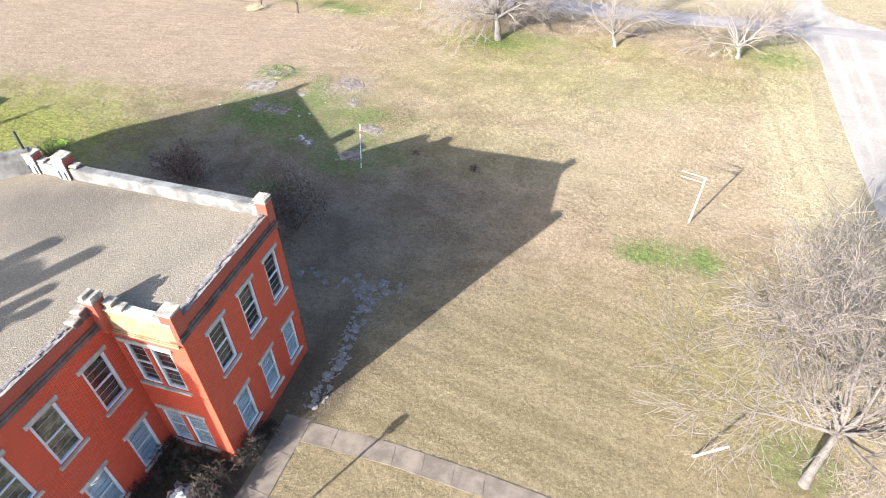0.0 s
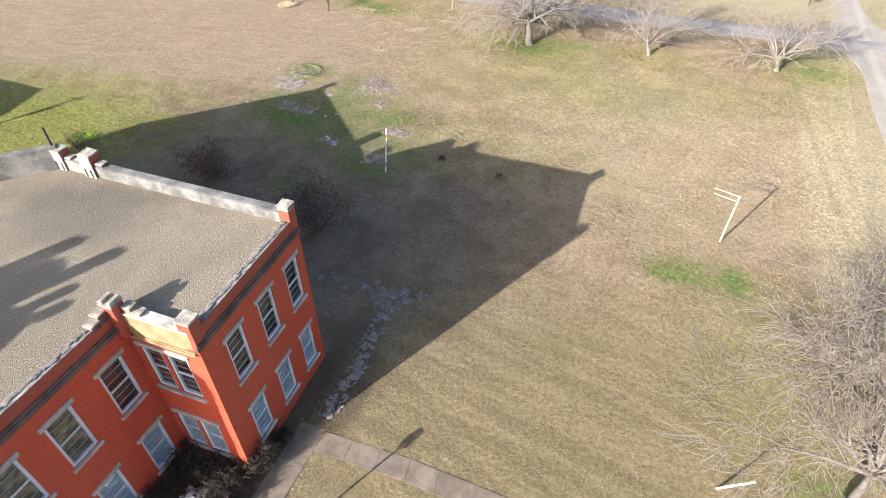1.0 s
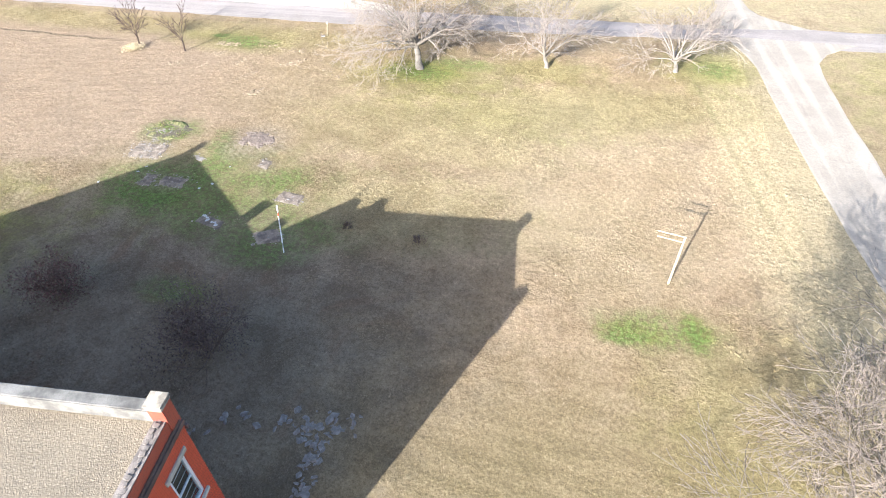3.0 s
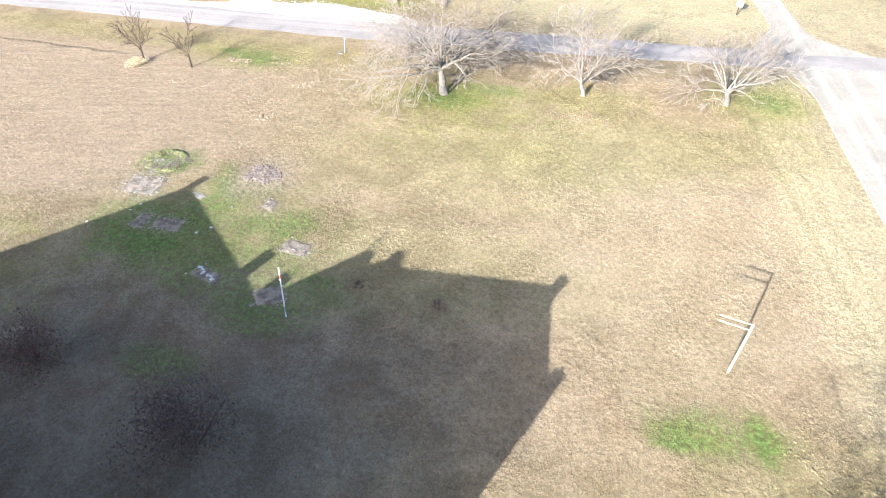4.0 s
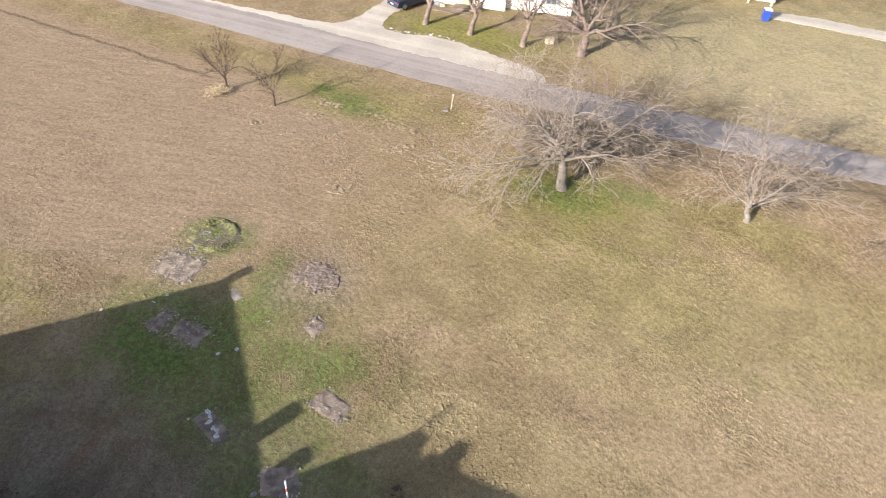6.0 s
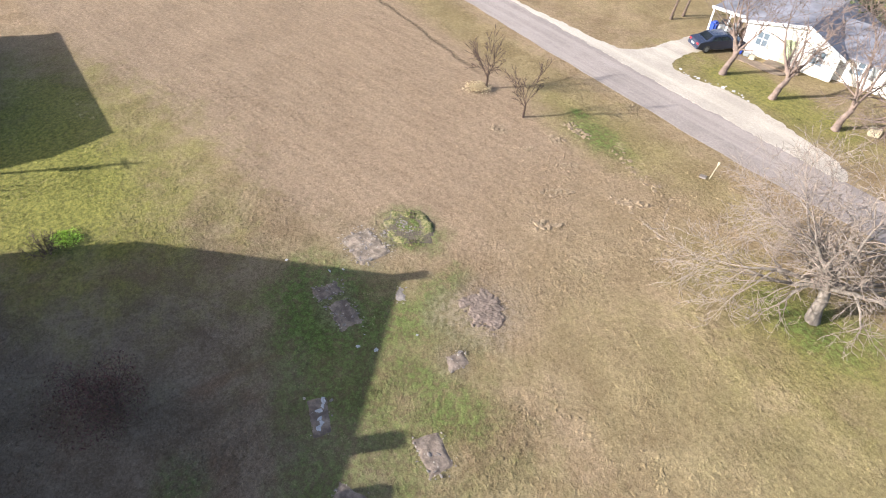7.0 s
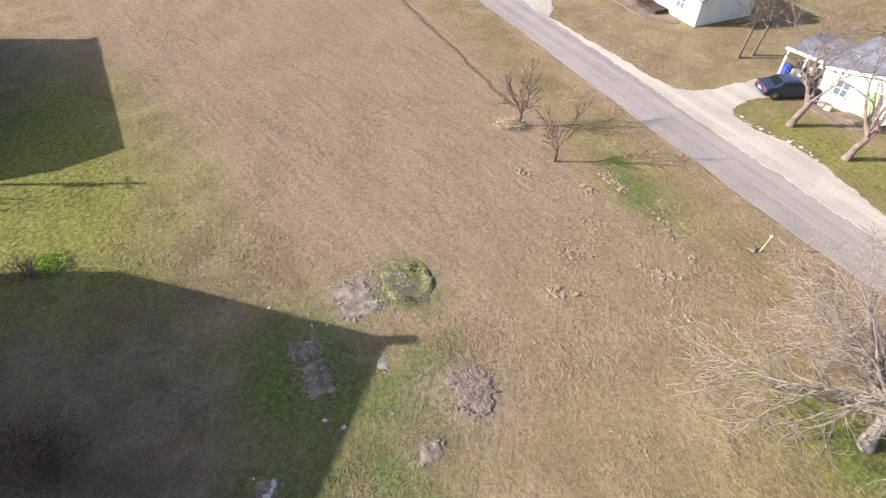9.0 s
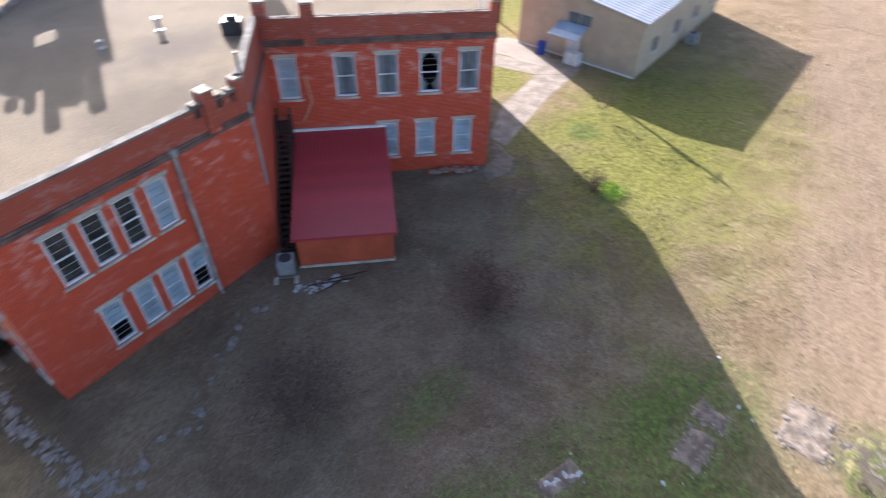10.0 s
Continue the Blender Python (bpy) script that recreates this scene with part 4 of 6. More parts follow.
bare_tree((-15.7, 55.8, 0), (-16.1, 56.0, 2.5), 0.3, 13, 4.0, 21, "large bare spreading tree with pale drooping branches", group=ROADSIDE, rise=(-6, 86), **{**VASE, "up": (0.03, -0.01, -0.01, -0.01), "angle": (24, 60), "jit": 0.25, "kids": (5, 4, 3, 2)})
bare_tree((-4.6, 58.1, 0), (-4.9, 58.0, 1.3), 0.17, 8, 2.9, 22, "bare wide-crowned tree with pale bark", group=ROADSIDE, rise=(28, 74), **VASE)
bare_tree((6.6, 59.4, 0), (6.3, 59.4, 1.1), 0.2, 8, 3.0, 23, "bare forked tree with pale bark", group=ROADSIDE, rise=(22, 72), **VASE)
bare_tree((9.8, 16.4, 0), (10.2, 17.6, 2.8), 0.19, 15, 4.2, 31, "large bare lawn tree with pale, leaning trunk", bark=LAWNBARK, twig=LAWNTWIG, rise=(4, 84), **{**VASE, "up": (0.05, 0.02, 0.0, 0.0), "angle": (20, 54), "jit": 0.19, "kids": (4, 4, 3, 2), "min": 0.0105, "shrink": (0.46, 0.74)})
bare_tree((14.6, 21.0, 0), (14.3, 22.0, 3.0), 0.22, 12, 4.8, 32, "large bare tree between lawn and side road", bark=LAWNBARK, twig=LAWNTWIG, rise=(15, 82), **{**VASE, "up": (0.05, 0.02, 0.0, 0.0), "angle": (20, 54), "jit": 0.19, "kids": (4, 4, 3, 2), "min": 0.0105, "shrink": (0.46, 0.74)})
for i, (x, y, h, lean) in enumerate(((-35.2, 73.4, 2.0, 0.5), (-30.6, 73.5, 1.9, 0.5), (-25.4, 73.6, 2.0, 0.3))):
    bare_tree((x, y, 0), (x + lean * 0.8, y + 0.3, h), 0.25, 4, 4.3, 41 + i, "bare yard tree with a thick pruned trunk", bark=YARDBARK, twig=YARDBARK, group="yard trees", rise=(48, 82), kids=(4, 3, 2, 2), jit=0.19, angle=(22, 52), min=0.012)
for i, (x, y) in enumerate(((-44.9, 78.1), (-44.8, 79.7))):
    bare_tree((x, y, 0), (x + 0.3, y + 0.2, 3.2), 0.13, 5, 2.4, 51 + i, "slim bare yard tree with dark bark", bark=DARKBARK, twig=DARKBARK, group="yard trees", rise=(45, 80), kids=(4, 3, 3, 2), jit=0.12)
bare_tree((-20.3, 74.5, 0), (-20.2, 74.8, 2.2), 0.36, 8, 4.2, 61, "large bare yard tree with sprawling low limbs", rise=(5, 60), kids=(5, 4, 3, 2), up=(0.0, -0.03, -0.02), bark=YARDBARK, twig=YARDBARK, jit=0.2)
bare_tree((25.2, 61.6, 0), (25.6, 61.9, 2.0), 0.22, 6, 2.5, 62, "bare tree across the side road", rise=(25, 70), kids=(4, 3, 3, 2))
SAPBARK = wood_bark("brown_sapling_bark", (0.085, 0.058, 0.046))
SAPLING = dict(bark=SAPBARK, twig=SAPBARK, rise=(45, 82), levels=3, min=0.018, jit=0.12, angle=(18, 42))
bare_tree((-43.0, 55.1, 0), (-43.0, 55.1, 1.1), 0.09, 5, 1.5, 71, "small bare sapling with dark twigs", kids=(3, 3, 2), **SAPLING)
bare_tree((-38.3, 55.0, 0), (-38.2, 55.0, 1.0), 0.085, 4, 1.5, 72, "small bare sapling with dark twigs", kids=(3, 2, 2), **SAPLING)
bare_tree((-48.7, 20.2, 0), (-48.7, 20.2, 0.5), 0.03, 3, 0.6, 73, "thin bare sapling in bright green grass", kids=(3, 2, 2), **SAPLING)


# ---- details of the school ----
OLDPIPE = plain("weathered_pipe", (0.36, 0.35, 0.33), 0.7, 6, 1.4, 0.5, 0.003)


def downpipe(p, q, s, z0, z1, material, label):
    m = wall_frame(p, q, s, 0)
    bm = bmesh.new()
    tube(bm, m @ Vector((0, 0.12, z0)), m @ Vector((0, 0.12, z1)), 0.095, 0.095, 8)
    tube(bm, m @ Vector((0, 0.12, z1)), m @ Vector((0, 0.02, z1 + 0.25)), 0.06, 0.06, 8)
    tube(bm, m @ Vector((0, 0.12, z0)), m @ Vector((0.05, 0.4, z0 - 0.12)), 0.06, 0.06, 8)
    pipe = part("downpipe", bm, material, school, label)
    bm = bmesh.new()
    box(bm, -0.13, 0.13, 0.02, 0.22, z1 - 0.05, z1 + 0.28, m)
    bmesh.ops.bevel(bm, geom=bm.edges[:], offset=0.02, segments=1, affect="EDGES")
    part("hopper", bm, material, pipe)
    for z in (z0 + 0.8, (z0 + z1) / 2, z1 - 0.8):
        bm = bmesh.new()
        box(bm, -0.09, 0.09, 0.0, 0.19, z - 0.03, z + 0.03, m)
        part("bracket", bm, DARKMETAL, pipe)


downpipe(A, B, 7.75, 0.25, 8.0, OLDPIPE, "tall weathered pale metal downpipe")
# bent vent pipe by the wing's window
m = wall_frame(C, D, 0, 0)
bm = bmesh.new()
pts = [(-(sB - 9.55), 0.08, 6.6), (-(sB - 9.35), 0.08, 5.1), (-(sB - 9.95), 0.08, 3.9)]
for a, b in zip(pts, pts[1:]):
    tube(bm, m @ Vector(a), m @ Vector(b), 0.035, 0.035, 6)
part("vent_pipe", bm, CREAM, school, "thin pale bent vent pipe")
# corner flashing strip
bm = bmesh.new()
tube(bm, (B.x + 0.02, B.y + 0.05, 4.2), (B.x + 0.02, B.y + 0.05, 8.6), 0.07, 0.07, 6)
part("downpipe", bm, GREYMETAL, school, "weathered corner downpipe")

# tower with battlements, south of the main roof
tower_m = pose(-26.2, -10.06, 0, 0, 0, 8)
bm = bmesh.new()
uv = bm.loops.layers.uv.new("UVMap")
for x0, x1, y0, y1, z0, z1 in ((-2.5, -2.1, -2.5, 0.6, 8.6, 14.4), (-2.5, -2.1, 0.6, 2.5, 8.6, 15.4), (2.1, 2.5, -2.5, 2.5, 8.6, 15.2),
                               (-2.1, 2.1, 2.1, 2.5, 8.6, 12.7), (-2.1, 0.1, 2.1, 2.5, 12.7, 13.5), (1.4, 2.1, 2.1, 2.5, 12.7, 13.5), (-2.1, 2.1, 2.1, 2.5, 13.5, 15.4),
                               (-2.1, 2.1, -2.5, -2.1, 8.6, 14.4)):
    box(bm, x0, x1, y0, y1, z0, z1, tower_m)
for f in bm.faces:
    for lp in f.loops:
        lp[uv].uv = (lp.vert.co.x + lp.vert.co.y, lp.vert.co.z)
tower = part("tower", bm, BRICK, school, "square brick tower with open belfry")
for x, w, h in ((-1.45, 0.62, 1.8), (0.55, 0.55, 1.75), (1.5, 0.36, 0.75), (-0.85, 0.13, 1.2), (-0.56, 0.13, 1.25), (-0.27, 0.13, 1.2), (0.02, 0.13, 1.1), (2.3, 0.4, 0.4)):
    part("battlement", soft_box("battlement", (w, 0.4, h), 0.03), STONE, tower, "", tower_m @ pose(x, 2.3, 15.39))
bm = bmesh.new()
uv = bm.loops.layers.uv.new("UVMap")
box(bm, -0.55, 0.55, -0.45, 0.45, 8.5, 14.8, pose(-36.6, -4.2, 0, 0, 0, 10))
for f in bm.faces:
    for lp in f.loops:
        lp[uv].uv = (lp.vert.co.x + lp.vert.co.y, lp.vert.co.z)
part("chimney", bm, BRICK, school, "tall plain brick chimney")


def roof_vent(x, y, h, r):
    bm = bmesh.new()
    tube(bm, (x, y, DECK - 0.02), (x, y, DECK + h), r, r, 10)
    tube(bm, (x, y, DECK + h), (x, y, DECK + h + 0.08), r * 1.9, r * 1.9, 10)
    tube(bm, (x, y, DECK), (x, y, DECK + 0.04), r * 2.2, r * 2.0, 10)
    part("roof_vent", bm, GREYMETAL, school, "short galvanised roof vent")


roof_vent(-26.1, 5.2, 0.6, 0.11)
roof_vent(-23.1, 5.1, 0.3, 0.1)
hatch = part("roof_hatch", soft_box("roof_hatch", (1.0, 0.8, 0.7), 0.03), DARKMETAL, school, "dark metal equipment box on the roof", pose(-28.5, 8.2, DECK - 0.01, 0, 0, wdeg))
part("vent_hood", soft_box("vent_hood", (0.5, 0.35, 0.2), 0.03), DARKMETAL, hatch, "", pose(-28.5, 8.2, DECK + 0.69, 0, 0, wdeg))
# thin vent pipe behind the north parapet
bm = bmesh.new()
tube(bm, (-25.0, 14.05, DECK), (-25.0, 14.05, 10.8), 0.06, 0.055, 8)
part("vent_pipe", bm, DARKMETAL, school, "thin dark vent pipe")

# ---- lean-to shed, stairs and machines behind the school ----
shed = place("lean_to_shed", pose(*wloc(8, 4.5), 0), "red lean-to shed with ribbed red metal roof", "shed")
SM = Matrix.Identity(4)
SM.col[0][:3], SM.col[1][:3] = (WS.x, WS.y, 0), (WN.x, WN.y, 0)
SM.col[3][:3] = (W5.x, W5.y, 0)
S0, S1, DEEP = 5.45, 10.5, 8.0
for name, b in (("front_wall", (S0 + 0.1, S1 - 0.1, DEEP - 0.12, DEEP, 0.12, 1.98)), ("foundation", (S0 + 0.08, S1 - 0.08, DEEP - 0.15, DEEP + 0.05, -0.1, 0.12))):
    bm = bmesh.new()
    box(bm, *b, SM)
    part(name, bm, REDPAINT if name == "front_wall" else STONE, shed, "red painted boards" if name == "front_wall" else "pale concrete footing")
for x in (S0 + 0.1, S1 - 0.22):
    bm = bmesh.new()
    vs = [bm.verts.new(SM @ Vector(p)) for k in (0, 0.12) for p in ((x + k, 0.02, -0.1), (x + k, DEEP - 0.12, -0.1), (x + k, DEEP - 0.12, 1.98), (x + k, 0.02, 3.1))]
    for f in ((0, 1, 2, 3), (7, 6, 5, 4), (0, 4, 5, 1), (1, 5, 6, 2), (2, 6, 7, 3), (3, 7, 4, 0)):
        bm.faces.new([vs[i] for i in f])
    part("side_wall", bm, REDPAINT, shed)
ribs = 26
for k in range(ribs):
    x0, x1 = S0 - 0.1 + (S1 - S0 + 0.2) * k / ribs, S0 - 0.1 + (S1 - S0 + 0.2) * (k + 1) / ribs

    def sheet_mesh():
        bm = bmesh.new()
        w = x1 - x0
        prof = [(0, 0.0), (w * 0.3, 0.0), (w * 0.42, 0.045), (w * 0.72, 0.045), (w * 0.84, 0.0), (w, 0.0)]
        rows = []
        for n, z in ((0.03, 3.2), (DEEP + 0.18, 2.05)):
            rows.append([[bm.verts.new((px, n, z + pz + e)) for px, pz in prof] for e in (0, -0.012)])
        for i in range(5):
            bm.faces.new((rows[0][0][i], rows[0][0][i + 1], rows[1][0][i + 1], rows[1][0][i]))
            bm.faces.new((rows[0][1][i + 1], rows[0][1][i], rows[1][1][i], rows[1][1][i + 1]))
            bm.faces.new((rows[1][0][i], rows[1][0][i + 1], rows[1][1][i + 1], rows[1][1][i]))
        return bm

    part("roof_sheet", shared("roof_sheet", sheet_mesh), REDMETAL, shed, "", SM @ pose(x0, 0, 0))
bm = bmesh.new()
box(bm, S0 - 0.1, S1 + 0.5, 0.02, 0.14, 3.23, 3.37, SM)
part("flashing", bm, WHITE, shed, "white metal flashing along the brick wall")
bm = bmesh.new()
box(bm, S0 - 0.1, S1 + 0.1, DEEP + 0.1, DEEP + 0.14, 1.86, 2.0, SM)
part("fascia", bm, REDMETAL, shed)

stairs = place("outside_stairs", pose(*wloc(11.0, 3), 0), "dark timber outside stairs beside the shed", "stairs")
X0, X1 = S1 + 0.12, min(S1 + 0.95, sB - 0.08)
n_steps = 21
for k in range(n_steps):
    y = 1.2 + 6.0 * k / n_steps
    z = 4.0 * (1 - (k + 1) / (n_steps + 1))
    part("tread", shared("tread", lambda: soft_box("tread", (X1 - X0 - 0.1, 0.27, 0.045), 0.008)), OLDWOOD, stairs, "", SM @ pose((X0 + X1) / 2, y, z))
for x in (X0, X1 - 0.05):
    bm = bmesh.new()
    vs = [bm.verts.new(SM @ Vector(p)) for k in (0, 0.05) for p in ((x + k, 1.0, 3.75), (x + k, 7.3, -0.05), (x + k, 7.3, 0.28), (x + k, 1.0, 4.1))]
    for f in ((0, 1, 2, 3), (7, 6, 5, 4), (0, 4, 5, 1), (1, 5, 6, 2), (2, 6, 7, 3), (3, 7, 4, 0)):
        bm.faces.new([vs[i] for i in f])
    part("stringer", bm, OLDWOOD, stairs)
bm = bmesh.new()
box(bm, X0, X1, 0.05, 1.15, 3.9, 4.0, SM)
part("landing", bm, OLDWOOD, stairs)
for x in (X0 + 0.03, X1 - 0.03):
    for y in (0.3, 1.05):
        bm = bmesh.new()
        box(bm, x - 0.05, x + 0.05, y - 0.05, y + 0.05, -0.05, 4.9, SM)
        part("post", bm, OLDWOOD, stairs)
    bm = bmesh.new()
    tube(bm, SM @ Vector((x, 1.05, 4.85)), SM @ Vector((x, 7.3, 0.95)), 0.035, 0.035, 6)
    part("handrail", bm, OLDWOOD, stairs)

unit = place("air_conditioner", pose(-24.0, 16.0, 0, 0, 0, wdeg), "boxy grey outdoor air conditioner on a pad", "air conditioner")
um = WORLD[unit]
part("casing", soft_box("casing", (0.85, 0.85, 0.85), 0.04), GREYMETAL, unit, "", um @ pose(0, 0, 0.1))
bm = bmesh.new()
tube(bm, um @ Vector((0, 0, 0.95)), um @ Vector((0, 0, 0.975)), 0.33, 0.33, 20)
part("fan_guard", bm, DARKMETAL, unit, "dark round fan guard")
part("pad", soft_box("pad", (1.15, 1.1, 0.1), 0.02), CONCRETE, unit, "", um @ pose(0, 0, 0.0))
for x in (-0.5, 0.5):
    part("block", soft_box("block", (0.2, 0.4, 0.2), 0.02), STONE, unit, "pale concrete block", um @ pose(x, 0.75, 0))


# ---- loose rubble and slabs ----
PALECHIP = plain("pale_chips", (0.40, 0.345, 0.285), 0.95, 7, 1.6, 0.4, 0.002)
PALE = plain("lime_rubble", (0.46, 0.45, 0.45), 0.95, 6, 2.0, 0.25, 0.002)
EARTH = plain("bare_earth", (0.215, 0.163, 0.13), 0.95, 7, 1.6, 0.4, 0.04)
def stone_mesh(rng, sx, sy, sz, cuts=1):
    bm = bmesh.new()
    bmesh.ops.create_icosphere(bm, subdivisions=cuts, radius=0.5)
    for v in bm.verts:
        v.co = Vector((v.co.x * sx, v.co.y * sy, v.co.z * sz)) * rng.uniform(0.55, 1.25)
    for v in bm.verts:
        v.co.z = max(v.co.z, -0.12)
    return bm


RNG = random.Random(5)
ROCKS = []
for k in range(7):
    b = stone_mesh(RNG, RNG.uniform(0.8, 1.2), RNG.uniform(0.45, 0.95), RNG.uniform(0.35, 0.7))
    me = bpy.data.meshes.new("stone")
    b.to_mesh(me)
    b.free()
    ROCKS.append(me)


def rubble(name, label, spots, size, material=None, spread=0.3):
    first = Vector(spots[0])
    heap = place(name, pose(first.x, first.y, 0), label, "rubble")
    for x, y in spots:
        s = RNG.uniform(*size)
        m = pose(x + RNG.uniform(-spread, spread), y + RNG.uniform(-spread, spread), RNG.uniform(-0.05, 0.01) * s, RNG.uniform(-12, 12), RNG.uniform(-12, 12), RNG.uniform(0, 360)) @ Matrix.Diagonal((s, s * RNG.uniform(0.5, 1.1), s * RNG.uniform(0.3, 0.55), 1))
        part("stone", RNG.choice(ROCKS), material or RUBBLE, heap, "", m)
    return heap


def along(pts, step):
    return resample([tuple(p) for p in pts], max(2, int(sum(math.dist(a, b) for a, b in zip(pts, pts[1:])) / step)))


rubble("broken_path", "row of broken pale paving stones in the grass", along([(-11.3, 12.4), (-11.3, 14.5), (-11.6, 16.5), (-11.7, 18.0), (-11.6, 19.4)], 0.2) * 5, (0.06, 0.5), spread=0.42)
rubble("broken_path", "patch of broken pale paving stones in the grass", along([(-13.4, 20.2), (-12.6, 20.4), (-12.2, 19.6), (-11.2, 20.4), (-10.6, 20.6)], 0.2) * 4, (0.1, 0.55), spread=0.6)
rubble("rubble_heap", "few broken paving stones in dark grass", [(-15.6, 19.8), (-15.2, 19.7), (-14.9, 20.0), (-15.9, 20.2), (-16.4, 19.7)], (0.3, 0.6))
rubble("broken_path", "line of sunken stones across bare earth", along([(-22.4, 17.0), (-20.9, 16.7), (-19.0, 18.0), (-17.3, 19.0), (-15.9, 20.1)], 0.45), (0.25, 0.6), spread=0.3)
rubble("rubble_heap", "heap of pale rubble and scrap beside the shed", [(-23.7 - 0.2 * (k % 9), 17.6 + 0.11 * (k % 9)) for k in range(30)], (0.18, 0.5), PALE, spread=0.35)
bm = bmesh.new()
for a, b in (((-24.0, 17.6, 0.06), (-25.8, 19.0, 0.16)), ((-24.9, 18.0, 0.05), (-26.6, 19.2, 0.22)), ((-25.6, 18.6, 0.04), (-23.9, 18.4, 0.12))):
    tube(bm, a, b, 0.035, 0.03, 5)
tagged(part("scrap_poles", bm, OLDWOOD), "weathered poles lying on a rubble heap", "scrap wood")
bricks = place("brick_pile", pose(-36.3, 16.5, 0), "low pile of loose pale and red bricks", "brick pile")
for k in range(60):
    t = k / 60
    x, y = -35.3 - 2.1 * t + RNG.uniform(-0.25, 0.25), 15.7 + 1.8 * t + RNG.uniform(-0.25, 0.25)
    part("brick", shared("brick", lambda: soft_box("brick", (0.26, 0.13, 0.09), 0.008)), PALECHIP if k % 3 else REDPAINT, bricks, "", pose(x, y, RNG.uniform(-0.02, 0.12), RNG.uniform(-15, 15), RNG.uniform(-15, 15), RNG.uniform(0, 360)))


def old_slab(pts, label, crumbs=8, wob=0.055, z=0.01, material=None, seed=0, size=(0.1, 0.32), rough=0.012, chips=None):
    cx, cy = sum(p[0] for p in pts) / len(pts), sum(p[1] for p in pts) / len(pts)
    base = place("old_slab", pose(cx, cy, 0), label, "concrete slab")
    line = [(x, y) for x, y in fine_line([*pts, pts[0]], step=0.2, wob=wob, seed=seed)[:-1]]
    xs, ys = [p[0] for p in pts], [p[1] for p in pts]

    def inside(x, y):
        odd = False
        for (ax, ay), (bx, by) in zip(pts, [*pts[1:], pts[0]]):
            if (ay > y) != (by > y) and x < (bx - ax) * (y - ay) / (by - ay) + ax:
                odd = not odd
        return odd

    def depth(x, y):
        """How far inside the outline, in metres."""
        best = 9.0
        for (ax, ay), (bx, by) in zip(pts, [*pts[1:], pts[0]]):
            dx, dy = bx - ax, by - ay
            t = max(0.0, min(1.0, ((x - ax) * dx + (y - ay) * dy) / (dx * dx + dy * dy)))
            best = min(best, math.hypot(x - ax - t * dx, y - ay - t * dy))
        return best if inside(x, y) else -best

    bm = bmesh.new()
    step = 0.08
    nx, ny = int((max(xs) - min(xs)) / step) + 12, int((max(ys) - min(ys)) / step) + 12
    grid = {}
    for i in range(nx):
        for j in range(ny):
            x, y = min(xs) - 6 * step + i * step, min(ys) - 6 * step + j * step
            d = depth(x, y) + wob * (noise.noise((x * 1.6, y * 1.6, seed)) + 0.9 * noise.noise((x * 5, y * 5, seed + 4)) + 0.5 * noise.noise((x * 12, y * 12, seed)))
            if d > -0.12:
                t = max(0.0, min(1.0, (d + 0.12) / 0.34))
                lump = 0.016 * noise.noise((x * 2.5, y * 2.5, seed)) + rough * noise.noise((x * 6, y * 6, seed)) + rough * 0.7 * noise.noise((x * 13, y * 13, seed))
                grid[i, j] = bm.verts.new((x, y, -0.075 + (z + 0.075 + lump) * t * t * (3 - 2 * t)))
    for i, j in list(grid):
        q = [(i, j), (i + 1, j), (i + 1, j + 1), (i, j + 1)]
        if all(k in grid for k in q):
            bm.faces.new([grid[k] for k in q])
    bmesh.ops.delete(bm, geom=[v for v in bm.verts if not v.link_faces], context="VERTS")
    rim = bmesh.ops.extrude_face_region(bm, geom=bm.faces[:])
    for v in rim["geom"]:
        if isinstance(v, bmesh.types.BMVert):
            v.co.z = -0.12
    part("slab", bm, material or SLAB, base)
    for k in range(crumbs * 3):
        a, b = RNG.choice(line), (cx, cy)
        t = RNG.uniform(-0.10, 0.30) if k % 3 else RNG.uniform(0.1, 1.0)
        s = RNG.uniform(*size) * (1.0 if k % 4 == 0 else 0.5)
        part("fragment", RNG.choice(ROCKS), chips or (PALECHIP if k % 2 else RUBBLE), base, "", pose(a[0] + (b[0] - a[0]) * t, a[1] + (b[1] - a[1]) * t, z + 0.004, RNG.uniform(-15, 15), 0, RNG.uniform(0, 360)) @ Matrix.Diagonal((s, s * RNG.uniform(0.5, 1.0), s * 0.45, 1)))
    return base


PALESLAB = plain("pale_broken_concrete", (0.285, 0.225, 0.172), 0.95, 7, 1.9, 0.6, 0.02)
old_slab([(-33.5, 38.0), (-33.5, 39.9), (-31.0, 40.1), (-30.9, 38.1)], "pale cracked concrete slab sunk in the lawn", 44, 0.13, 0.010, PALESLAB, 1)
hollow = place("grassy_hollow", pose(-32.35, 41.85, 0), "small hollow with a rim of green grass and grey stones", "hollow")
bm = bmesh.new()
rings = []
for k, (r, z) in enumerate(((1.75, -0.07), (1.5, 0.03), (1.28, 0.06), (1.0, 0.025), (0.75, -0.022), (0.4, -0.026))):
    rings.append([bm.verts.new((-32.35 + r * 1.05 * (1 + 0.4 * noise.noise((math.cos(a) * 1.3, math.sin(a) * 1.3, 2)) + 0.2 * noise.noise((math.cos(a) * 4, math.sin(a) * 4, k * 0.7))) * math.cos(a), 41.85 + r * 0.86 * (1 + 0.4 * noise.noise((math.cos(a) * 1.3, math.sin(a) * 1.3, 5)) + 0.2 * noise.noise((math.cos(a) * 4, math.sin(a) * 4, k * 0.7))) * math.sin(a),
                               z if z < 0 else -0.02 + z * max(0.1, 0.8 + 1.8 * noise.noise((math.cos(a) * 2.0, math.sin(a) * 2.0, k * 0.3 + 4))))) for a in (math.tau * i / 56 for i in range(56))])
